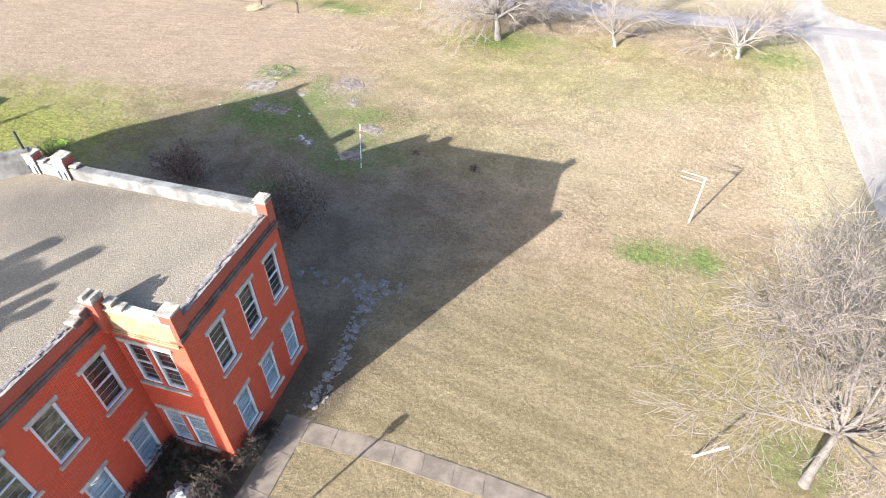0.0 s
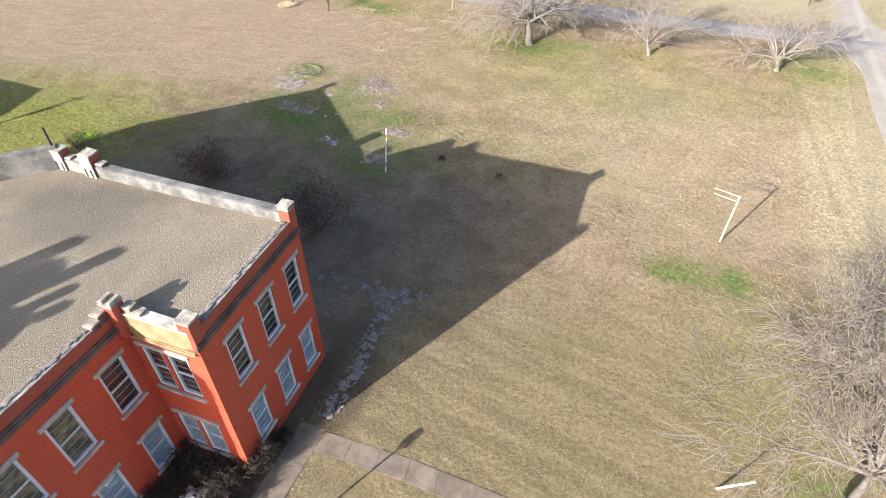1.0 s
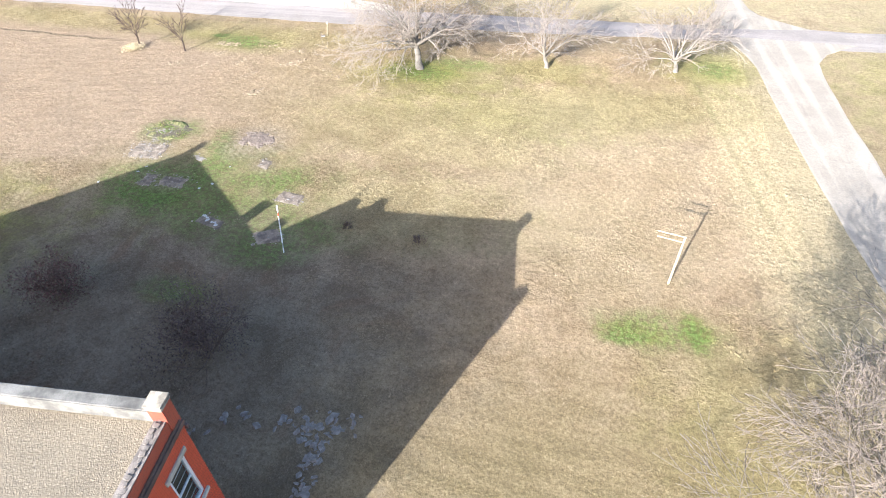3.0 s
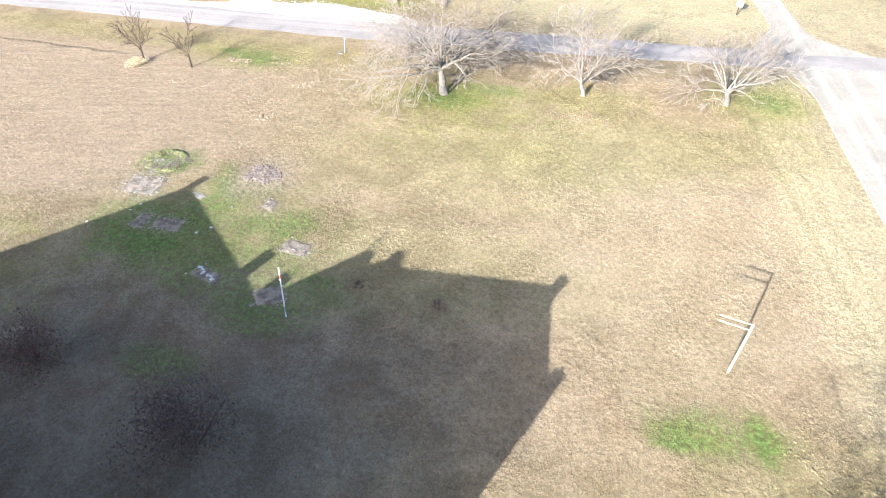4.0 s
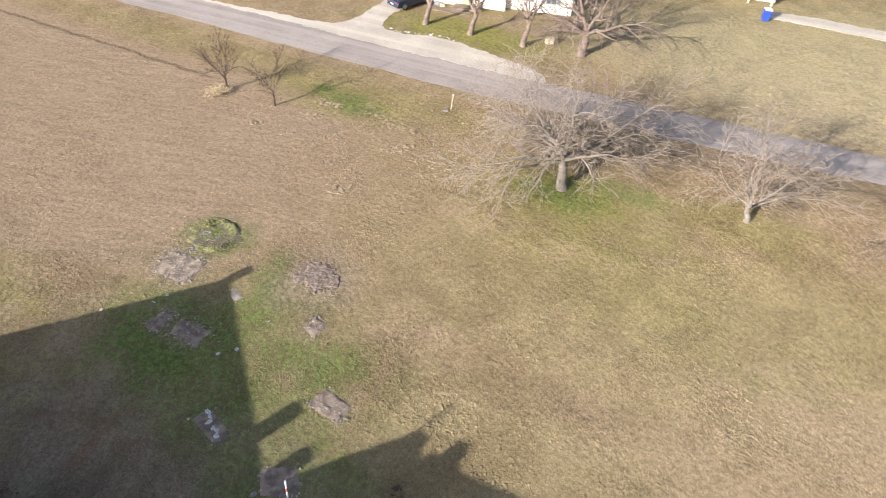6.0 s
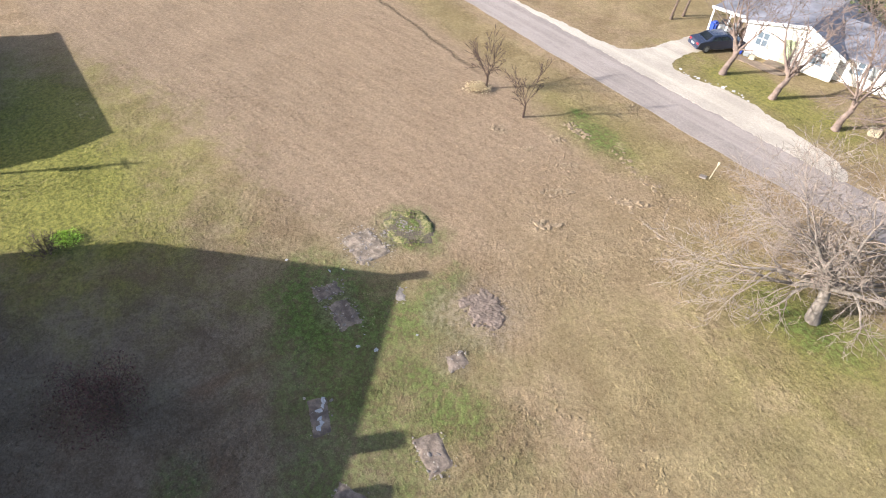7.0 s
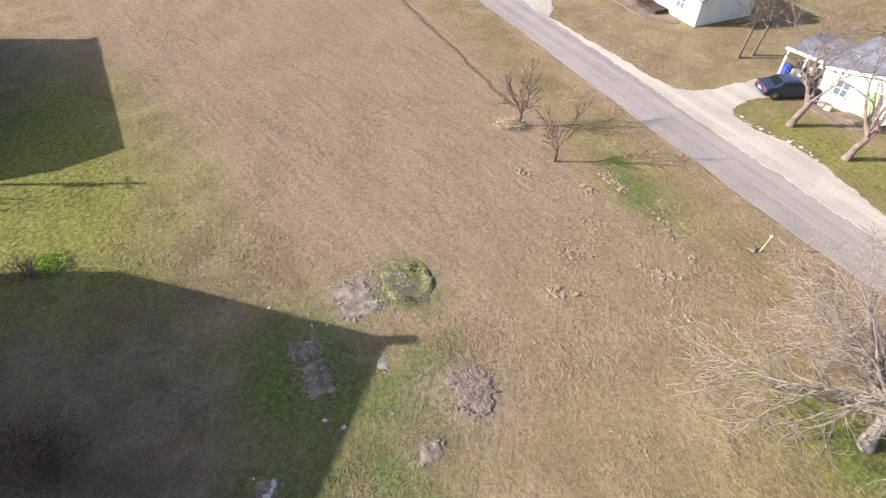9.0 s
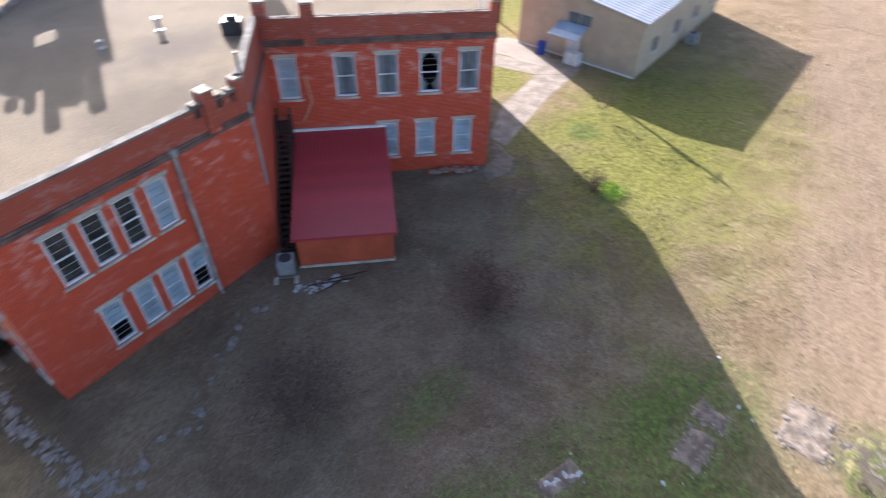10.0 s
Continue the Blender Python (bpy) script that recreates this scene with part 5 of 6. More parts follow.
for p, q in zip(rings, rings[1:]):
    for i in range(56):
        bm.faces.new((p[i], p[(i + 1) % 56], q[(i + 1) % 56], q[i]))
bm.faces.new(rings[-1])
g = Graph("rank_grass_and_dark_mud")
here = g.t.nodes.new("ShaderNodeSeparateXYZ")
g.put(here.inputs[0], g.co)
blade = g.mix(g.span(g.noise(6, 4, 0.7), 0.38, 0.62), (0.10, 0.115, 0.04), (0.28, 0.24, 0.115))
part("rim", bm, g.done(g.mix(g.span(g.math("ADD", here.outputs[2], g.math("MULTIPLY", g.noise(4, 4, 0.7), 0.08)), 0.02, 0.06), (0.12, 0.098, 0.075), blade), 0.95, g.bump(g.noise(9, 4, 0.7), 0.9, 0.08), spec=0.1), hollow, "rim of rank green grass", smooth=True)
for k in range(46):
    a, r = RNG.uniform(0, math.tau), RNG.uniform(0, 0.62)
    c = RNG.uniform(0.08, 0.3)
    part("stone", RNG.choice(ROCKS), RUBBLE, hollow, "", pose(-32.6 + r * 1.3 * math.cos(a), 41.8 + r * 0.8 * math.sin(a), -0.01, RNG.uniform(-15, 15), 0, RNG.uniform(0, 360)) @ Matrix.Diagonal((c, c * 0.7, c * 0.45, 1)))
for k in range(14):
    c = RNG.uniform(0.12, 0.34)
    part("stone", RNG.choice(ROCKS), RUBBLE, hollow, "", pose(-32.5 + RNG.uniform(-0.35, 0.35), 40.45 + RNG.uniform(-0.3, 0.3), 0.0, RNG.uniform(-15, 15), 0, RNG.uniform(0, 360)) @ Matrix.Diagonal((c, c * 0.7, c * 0.5, 1)))
old_slab([(-26.1, 41.2), (-26.2, 42.6), (-25.2, 43.1), (-23.9, 42.6), (-23.5, 41.6), (-24.4, 41.0)], "round patch of bare churned earth", 46, 0.32, 0.022, EARTH, 2, (0.06, 0.22), 0.03, EARTH)
old_slab([(-23.7, 38.7), (-23.5, 39.7), (-22.7, 39.5), (-22.7, 38.5)], "small broken concrete slab in the grass", 6, wob=0.11, seed=3)
old_slab([(-30.75, 35.1), (-30.7, 36.5), (-29.8, 36.5), (-29.75, 35.1)], "small broken concrete slab in green grass", 14, wob=0.13, seed=4)
old_slab([(-29.35, 35.3), (-29.35, 36.5), (-27.45, 36.45), (-27.4, 35.2)], "cracked concrete slab in green grass", 14, wob=0.13, seed=5)
old_slab([(-24.9, 32.3), (-24.6, 33.2), (-22.8, 32.7), (-23.0, 31.8)], "slab scattered with white lime rubble", 4, seed=6)
rubble("rubble_heap", "white lime rubble on a slab", [(-24.6 + 0.2 * k, 32.9 - 0.09 * k) for k in range(8)], (0.25, 0.55), PALE, 0.15)
old_slab([(-20.9, 35.2), (-20.6, 36.5), (-18.9, 36.2), (-19.0, 35.1)], "tan cracked concrete slab in the grass", 12, seed=7)
old_slab([(-28.7, 38.9), (-28.5, 39.5), (-27.5, 39.0), (-27.7, 38.3)], "small sunken concrete slab", 3, wob=0.2, z=-0.01, material=RUBBLE, seed=8)
old_slab([(-20.9, 32.0), (-19.4, 32.8), (-18.5, 31.7), (-20.0, 31.0)], "sunken concrete slab at the pole's foot", 8, seed=9)
old_slab([(-41.0, 16.4), (-40.2, 18.6), (-38.6, 19.5), (-37.0, 18.9), (-37.3, 17.9), (-39.2, 17.6)], "worn rounded concrete apron at the school's corner", 8, 0.15, 0.03, CONCRETE, 10)
rubble("rubble_heap", "scattered small stones in the grass", [(-31.2, 37.0), (-31.6, 36.6), (-26.5, 36.4), (-26.1, 35.4), (-25.4, 36.0), (-33.6, 35.0), (-25.3, 38.0)], (0.12, 0.3), PALE)

shrub_spots = ((-33.0, 42.5, 0.09, 0.8), (-31.1, 41.4, 0.09, 0.8))
TAN = plain("dry_turf", (0.335, 0.25, 0.16), 0.95, 7, 1.8, 0.5, 0.002)
rubble("turf_clods", "torn clods of tan turf in a row", along([(-31.6, 57.9), (-30.2, 57.4), (-28.4, 57.2), (-26.0, 56.8)], 0.16), (0.15, 0.5), TAN, 0.4)
rubble("turf_clods", "torn clods of tan turf in a row", along([(-27.6, 54.3), (-26.6, 53.9), (-25.4, 53.6)], 0.16), (0.15, 0.4), TAN, 0.35)
rubble("turf_clods", "torn clods of tan turf in a row", along([(-24.4, 54.2), (-23.4, 53.3), (-22.2, 52.6)], 0.2), (0.15, 0.38), TAN, 0.35)

for line, size in (([(-36.0, 57.3), (-34.9, 57.2), (-33.9, 57.4)], (0.12, 0.4)), ([(-28.8, 48.4), (-28.0, 49.2)], (0.15, 0.45)), ([(-27.9, 53.9), (-26.6, 55.2)], (0.15, 0.45)), ([(-35.2, 54.8), (-34.6, 55.4)], (0.12, 0.35)),
                   ([(-38.2, 52.2), (-37.4, 52.9)], (0.12, 0.35)), ([(-32.6, 53.4), (-31.9, 54.2)], (0.12, 0.38)), ([(-30.7, 50.6), (-30.0, 52.1)], (0.12, 0.35)), ([(-35.3, 52.3), (-34.8, 53.0)], (0.1, 0.3))):
    rubble("turf_clods", "torn clods of tan turf in a row", along(line, 0.12) * 3, (size[0], size[1] * 1.3), TAN, 0.34)

# ---- posts on the lawn ----
OLDCREAM = plain("weathered_cream_paint", (0.44, 0.37, 0.25), 0.8, 6, 2.0, 0.4, 0.003)
goal = place("goal_post", pose(4.1, 32.6, 0), "cream-painted goal post with two side arms", "goal post")
bm = bmesh.new()
tube(bm, (4.1, 32.6, -0.1), (4.2, 32.9, 3.25), 0.066, 0.058, 10)
part("post", bm, OLDCREAM, goal)
for z, x in ((3.22, 2.8), (2.85, 2.85)):
    bm = bmesh.new()
    tube(bm, (4.19, 32.88, z), (x, 33.15, z + 0.02), 0.038, 0.038, 8)
    part("arm", bm, OLDCREAM, goal)
pole = place("goal_post", pose(-18.15, 30.75, 0), "slim white goal post with worn red paint", "goal post")
for k, (z0, z1, mt) in enumerate(((-0.1, 0.35, WHITE), (0.35, 0.7, GREYMETAL), (0.7, 2.6, WHITE), (2.6, 2.85, REDPAINT), (2.85, 3.3, WHITE))):
    bm = bmesh.new()
    tube(bm, (-18.15 + 0.03 * z0, 30.75 + 0.1 * z0, z0), (-18.15 + 0.03 * z1, 30.75 + 0.1 * z1, z1), 0.036, 0.034, 8)
    part("band", bm, mt, pole)
bm = bmesh.new()
tube(bm, (5.4, 16.1, -0.1), (6.35, 15.85, 1.75), 0.05, 0.045, 10)
tagged(part("leaning_pipe", bm, WHITE), "leaning white metal pipe in the lawn", "pipe")
lamp = place("street_lamp", pose(-10.95, 4.0, 0), "plain dark lamp post beside the path", "street lamp")
bm = bmesh.new()
tube(bm, (-10.95, 4.0, -0.1), (-10.95, 4.0, 3.7), 0.06, 0.05, 10)
part("post", bm, DARKMETAL, lamp)
part("lantern", soft_box("lantern", (0.32, 0.32, 0.5), 0.05), DARKMETAL, lamp, "", pose(-10.95, 4.0, 3.68))
sign = place("marker_post", pose(-26.3, 60.9, 0), "short white marker post by a concrete cover", "marker post")
bm = bmesh.new()
tube(bm, (-26.3, 60.9, -0.1), (-26.15, 61.0, 1.15), 0.032, 0.03, 8)
part("post", bm, CREAM, sign)
part("cap", soft_box("cap", (0.13, 0.13, 0.18), 0.02), CREAM, sign, "", pose(-26.15, 61.0, 1.12))
part("cover", soft_box("cover", (0.45, 0.4, 0.08), 0.03), RUBBLE, sign, "pale concrete cover", pose(-26.6, 60.6, 0, 0, 0, 20))
mail = place("mailbox", pose(9.4, 78.4, 0), "white mailbox on a short post", "mailbox")
bm = bmesh.new()
box(bm, 9.35, 9.45, 78.35, 78.45, -0.1, 0.9)
part("post", bm, OLDWOOD, mail)
part("box", soft_box("box", (0.42, 0.62, 0.5), 0.05), WHITE, mail, "", pose(9.4, 78.4, 0.88, 0, 0, 25))
utility = place("utility_pole", pose(-57.25, 4.7, 0), "tall dark wooden utility pole", "utility pole")
bm = bmesh.new()
tube(bm, (-57.25, 4.7, -0.2), (-57.25, 4.7, 11.4), 0.15, 0.11, 10)
part("post", bm, DARKBARK, utility)
bm = bmesh.new()
tube(bm, (-57.02, 4.9, 9.3), (-57.02, 4.9, 10.2), 0.2, 0.2, 12)
part("transformer", bm, GREYMETAL, utility, "grey cylindrical transformer")
bm = bmesh.new()
box(bm, -57.9, -56.6, 4.63, 4.73, 10.9, 11.02)
part("crossarm", bm, DARKBARK, utility)


# ---- shrubs ----
def leaf_material(name, c):
    g = Graph(name)
    r = g.t.nodes.new("ShaderNodeNewGeometry").outputs["Random Per Island"]
    return g.done(g.mix(r, shade(c, 0.55), shade(c, 1.4)), 0.7, spec=0.2)


REDLEAF = leaf_material("russet_leaves", (0.125, 0.066, 0.055))
DARKLEAF = leaf_material("dark_leaves", (0.042, 0.034, 0.024))
GREENLEAF = leaf_material("green_leaves", (0.05, 0.068, 0.028))
PLUMLEAF = leaf_material("purple_brown_leaves", (0.10, 0.07, 0.062))


def shrub(x, y, h, r, leaf, seed, label, n=1500, size=0.16, name="shrub"):
    rng = random.Random(seed)
    segs = []
    k = dict(steps=4, jit=0.2, up=(0.05, 0.03), min=0.01, levels=2, kids=(4, 3), angle=(25, 60), shrink=(0.45, 0.65))
    for i in range(9):
        a, e = rng.uniform(0, 6.28), radians(rng.uniform(40, 80))
        branch(segs, (x + 0.15 * math.cos(a), y + 0.15 * math.sin(a), -0.05), (math.cos(a) * math.cos(e), math.sin(a) * math.cos(e), math.sin(e)), h * 0.6, 0.04, 0, rng, k)
    bush = place(name, pose(x, y, 0), label, "shrub" if name == "shrub" else "tree")
    for stem in [segs[k:k + len(segs) // 9] for k in range(0, len(segs) - 8, len(segs) // 9)]:
        part("stem", tubes("stem", stem, 4), DARKBARK, bush)
    V, Fc = [], []
    lobes = [(Vector((x + rng.uniform(-0.55, 0.55) * r, y + rng.uniform(-0.55, 0.55) * r, h * rng.uniform(0.3, 0.72))), r * rng.uniform(0.4, 0.7)) for _ in range(11)]
    while len(Fc) < n:
        c, rad = rng.choice(lobes)
        d = Vector((rng.gauss(0, 1), rng.gauss(0, 1), rng.gauss(0, 1))).normalized()
        p = c + d * rad * rng.uniform(0.55, 1.08)
        if p.z < 0.08 or p.z > h * 1.05:
            continue
        q = Euler((rng.uniform(0, 6.3), rng.uniform(0, 6.3), rng.uniform(0, 6.3))).to_matrix()
        s = size * rng.uniform(0.5, 1.2)
        o = len(V)
        V += [p + q @ Vector(v) for v in ((-s, 0, 0), (0, -s * 0.4, 0.02), (s, 0, 0), (0, s * 0.4, 0.02))]
        Fc.append((o, o + 1, o + 2, o + 3))
    me = bpy.data.meshes.new("foliage")
    me.from_pydata(V, [], Fc)
    part("foliage", me, leaf, bush)
    return bush


shrub(-28.9, 25.2, 2.5, 2.1, REDLEAF, 1, "dark russet shrub in the school's shade", 2600, 0.075)
shrub(-18.9, 23.1, 3.7, 2.4, PLUMLEAF, 2, "large dark brown shrub in the school's shade", 4400, 0.08)
shrub(-40.4, 24.1, 1.3, 1.3, leaf_material("olive_leaves", (0.20, 0.165, 0.075)), 3, "low half-bare olive shrub", 420, 0.05)
shrub(-14.0, 8.0, 1.1, 0.9, DARKLEAF, 4, "dark foundation shrub against the brick", 1800, 0.07)
shrub(-15.4, 7.6, 1.2, 0.9, DARKLEAF, 5, "dark foundation shrub against the brick", 1800, 0.07)
for k, (x, y, h, r) in enumerate(((-12.5, 9.0, 1.3, 0.8), (-13.1, 7.7, 1.3, 0.9), (-12.7, 6.6, 1.2, 0.8), (-15.3, 6.0, 1.1, 0.9), (-12.6, 5.0, 1.2, 0.8), (-12.6, 3.6, 1.1, 0.8), (-12.3, 10.4, 0.6, 0.5))):
    shrub(x, y, h, r, DARKLEAF, 60 + k, "low dark shrub beside the path", 1500, 0.06)
shrub(-41.15, 25.2, 0.13, 0.8, leaf_material("bright_green_leaves", (0.34, 0.48, 0.07)), 7, "bright green weed clump", 1300, 0.06)
shrub(-43.3, 54.5, 0.28, 1.0, leaf_material("straw", (0.50, 0.41, 0.26)), 12, "clump of pale straw at a sapling's foot", 1500, 0.06)
TUFT = leaf_material("grass_tuft", (0.15, 0.165, 0.045))
for k, (x, y, h, r) in enumerate(shrub_spots):
    shrub(x, y, h, r, TUFT, 80 + k, "tuft of green grass round a hollow", 170, 0.045)
shrub(-10.6, 33.3, 0.25, 0.8, REDLEAF, 8, "russet weed clump in the lawn", 110, 0.05)
shrub(-15.1, 33.7, 0.25, 0.6, REDLEAF, 9, "russet weed clump in the lawn", 60, 0.05)
shrub(-36.0, 90.0, 6.0, 4.0, GREENLEAF, 10, "dense dark green tree behind the white house", 6000, 0.3, "leafy_tree")
b = stone_mesh(random.Random(8), 1.9, 1.5, 1.2, 3)
bmesh.ops.translate(b, verts=b.verts, vec=(-13.65, 6.6, 0.1))
g = Graph("speckled_boulder")
tagged(part("boulder", b, g.done(g.mix(g.span(g.noise(7, 4, 0.8), 0.48, 0.56), (0.62, 0.60, 0.58), (0.10, 0.095, 0.09)), 0.9), smooth=True), "large speckled white boulder beside the school", "boulder")


# ---- metal building ----
AM = pose(-55.2, 13.8, 0, 0, 0, 2.5)
annex = place("metal_building", AM, "long tan metal building with white ribbed roof", "building")
HW, LEN, EAVE, RIDGE = 5.4, 18.2, 4.4, 5.1


def gable_house(parent, m, x0, x1, hw, eave, ridge, wall_mat, name="wall"):
    """Four walls with gables at the two x ends."""
    for x, o in ((x0, 0.15), (x1, -0.15)):
        bm = bmesh.new()
        vs = [bm.verts.new(m @ Vector((x + k, y, z))) for k in (0, o) for y, z in ((-hw, -0.1), (hw, -0.1), (hw, eave), (0, ridge), (-hw, eave))]
        for f in ((0, 1, 2, 3, 4), (9, 8, 7, 6, 5), *((i, i + 5, (i + 1) % 5 + 5, (i + 1) % 5) for i in range(5))):
            bm.faces.new([vs[i] for i in f])
        part(name, bm, wall_mat, parent)
    for s in (-1, 1):
        bm = bmesh.new()
        y0, y1 = sorted((s * hw, s * (hw - 0.15)))
        box(bm, x0 + 0.16, x1 - 0.16, y0, y1, -0.1, eave - 0.01, m)
        part(name, bm, wall_mat, parent)


gable_house(annex, AM, -LEN, 0, HW, EAVE, RIDGE, TANMETAL)
nrib = 39
for s in (-1, 1):
    for k in range(nrib):
        def rib_mesh():
            bm = bmesh.new()
            w = (LEN + 0.5) / nrib
            prof = [(0, 0.0), (w * 0.55, 0.0), (w * 0.65, 0.05), (w * 0.9, 0.05), (w, 0.0)]
            rows = [[[bm.verts.new((px, y, z + pz - e)) for px, pz in prof] for e in (0, 0.02)] for y, z in ((0.0, RIDGE + 0.06), (HW + 0.25, EAVE + 0.03))]
            for i in range(4):
                bm.faces.new((rows[0][0][i], rows[0][0][i + 1], rows[1][0][i + 1], rows[1][0][i]))
                bm.faces.new((rows[0][1][i], rows[1][1][i], rows[1][1][i + 1], rows[0][1][i + 1]))
                bm.faces.new((rows[1][0][i], rows[1][0][i + 1], rows[1][1][i + 1], rows[1][1][i]))
            return bm

        x = -LEN - 0.25 + (LEN + 0.5) * k / nrib
        part("roof_sheet", shared("annex_roof_sheet", rib_mesh), WHITEMETAL, annex, "", AM @ pose(x, 0, 0) @ Matrix.Diagonal((1, s, 1, 1)))
bm = bmesh.new()
box(bm, -LEN - 0.25, 0.25, -0.18, 0.18, RIDGE + 0.06, RIDGE + 0.13, AM)
part("ridge_cap", bm, WHITEMETAL, annex)
bm = bmesh.new()
box(bm, -0.02, 0.03, -HW, HW, -0.05, 0.12, AM)
part("base_trim", bm, WHITE, annex)
for y in (-0.9, 0.15):
    bm = bmesh.new()
    box(bm, 0.003, 0.05, y, y + 0.9, 2.95, 3.75, AM)
    part("window", bm, GLASS, annex, "blue-tinted high window")
for x in (-3, -7.5, -12, -16.5):
    w = part("window", soft_box("window", (0.9, 0.1, 1.1), 0.01), GLASS, annex, "dark window in the metal wall", AM @ pose(x, HW + 0.0, 1.3))
    part("frame", soft_box("frame", (1.05, 0.06, 0.08), 0.01), WHITE, w, "", AM @ pose(x, HW + 0.04, 1.22))
bm = bmesh.new()
vs = [bm.verts.new(AM @ Vector((x, y, z + k))) for k in (0, 0.06) for x, y, z in ((0.02, -1.6, 2.85), (0.02, 0.9, 2.85), (1.9, 0.9, 2.35), (1.9, -1.6, 2.35))]
for f in ((3, 2, 1, 0), (4, 5, 6, 7), (0, 1, 5, 4), (1, 2, 6, 5), (2, 3, 7, 6), (3, 0, 4, 7)):
    bm.faces.new([vs[i] for i in f])
canopy = part("canopy", bm, plain("blue_grey_metal", (0.30, 0.38, 0.48), 0.5), annex, "blue-grey metal door canopy")
for k in range(9):
    bm = bmesh.new()
    y = -1.5 + 2.3 * k / 8
    vs = [bm.verts.new(AM @ Vector((x, y + d, z))) for d in (0, 0.14) for x, z in ((1.2, 2.60), (1.2, 2.64), (1.93, 2.45), (1.93, 2.41))]
    for f in ((0, 1, 2, 3), (7, 6, 5, 4), (0, 4, 5, 1), (1, 5, 6, 2), (2, 6, 7, 3), (3, 7, 4, 0)):
        bm.faces.new([vs[i] for i in f])
    part("slat", bm, WHITE, canopy)
for y in (-1.5, 0.8):
    bm = bmesh.new()
    tube(bm, AM @ Vector((1.8, y, -0.1)), AM @ Vector((1.8, y, 2.36)), 0.04, 0.04, 6)
    part("post", bm, GREYMETAL, canopy)
bm = bmesh.new()
box(bm, 0.003, 0.06, -0.75, 0.35, 0.05, 2.1, AM)
part("door", bm, WHITE, annex, "white entrance door")
part("locker", soft_box("locker", (0.7, 1.2, 1.0), 0.03), WHITE, annex, "white box beside the door", AM @ pose(0.9, 0.4, 0.05))
can = place("trash_bin", AM @ pose(0.8, -2.6, 0), "dark blue plastic trash bin by the canopy", "trash bin")
part("body", soft_box("body", (0.55, 0.6, 0.95), 0.06), BLUE, can, "", WORLD[can])
part("lid", soft_box("lid", (0.6, 0.66, 0.08), 0.03), BLUE, can, "", WORLD[can] @ pose(0, 0, 0.95))
acu = place("air_conditioner", AM @ pose(-9.5, HW + 1.0, 0), "dark grey outdoor air conditioner by the metal wall", "air conditioner")
part("casing", soft_box("casing", (0.9, 0.9, 0.95), 0.05), GREYMETAL, acu, "", WORLD[acu])
bm = bmesh.new()
tube(bm, WORLD[acu] @ Vector((0, 0, 0.94)), WORLD[acu] @ Vector((0, 0, 0.98)), 0.34, 0.34, 18)
part("fan_guard", bm, DARKMETAL, acu)


# ---- houses across the road ----
def roof_slabs(parent, m, x0, x1, hw, eave, ridge, over=0.45, material=None):
    for s in (-1, 1):
        bm = bmesh.new()
        drop = (ridge - eave) / hw * over
        vs = [bm.verts.new(m @ Vector((x, s * y, z + k))) for k in (0.02, 0.16) for x, y, z in ((x0 - over, 0, ridge), (x1 + over, 0, ridge), (x1 + over, hw + over, eave - drop), (x0 - over, hw + over, eave - drop))]
        for f in ((3, 2, 1, 0), (4, 5, 6, 7), (0, 1, 5, 4), (1, 2, 6, 5), (2, 3, 7, 6), (3, 0, 4, 7)):
            bm.faces.new([vs[i] for i in f])
        part("roof", bm, material or SHINGLE, parent)


def house_window(parent, m, x, y, z, w, h, face=-1, shutters=True):
    win = part("window", soft_box("window", (w, 0.08, h), 0.01), GLASS, parent, "", m @ pose(x, y + face * 0.02, z))
    bm = bmesh.new()
    for a in (-w / 2 - 0.06, w / 2, -0.025):
        box(bm, x + a, x + a + 0.06, y + face * 0.085 - 0.02, y + face * 0.085 + 0.02, z, z + h, m)
    for b in (-0.06, h / 2 - 0.02, h):
        box(bm, x - w / 2 - 0.06, x + w / 2 + 0.06, y + face * 0.09 - 0.02, y + face * 0.09 + 0.02, z + b, z + b + 0.06, m)
    part("frame", bm, WHITE, win)
    if shutters:
        for s in (-1, 1):
            part("shutter", soft_box("shutter", (0.35, 0.05, h + 0.1), 0.01), GREYMETAL, win, "", m @ pose(x + s * (w / 2 + 0.27), y + face * 0.04, z - 0.05))


h1m = pose(-37.5, 78.35, 0, 0, 0, 11)
h1 = place("white_house", h1m, "single-storey white siding house with grey shingle roof", "house")
# front block with an off-centre gable, and a lower wing set back beside it
for y, o in ((0.0, 0.15), (8.6, -0.15)):
    bm = bmesh.new()
    vs = [bm.verts.new(h1m @ Vector((x, y + k, z))) for k in (0, o) for x, z in ((0, -0.1), (7.84, -0.1), (7.84, 2.2), (4.9, 3.55), (0, 2.55))]
    for f in ((0, 1, 2, 3, 4), (9, 8, 7, 6, 5), *((a, a + 5, (a + 1) % 5 + 5, (a + 1) % 5) for a in range(5))):
        bm.faces.new([vs[a] for a in f])
    bmesh.ops.recalc_face_normals(bm, faces=bm.faces)
    part("wall", bm, SIDING, h1)
for x0, x1, y0, y1, z in ((0.0, 0.15, 0.16, 8.44, 2.5), (7.69, 7.84, 0.16, 8.44, 2.18), (7.85, 14.2, 0.8, 0.95, 2.2), (7.85, 14.2, 7.65, 7.8, 2.2)):
    bm = bmesh.new()
    box(bm, x0, x1, y0, y1, -0.1, z, h1m)
    part("wall", bm, SIDING, h1)
bm = bmesh.new()
vs = [bm.verts.new(h1m @ Vector((x, y, z))) for x in (14.2, 14.05) for y, z in ((0.96, -0.1), (7.64, -0.1), (7.64, 2.2), (4.3, 3.4), (0.96, 2.2))]
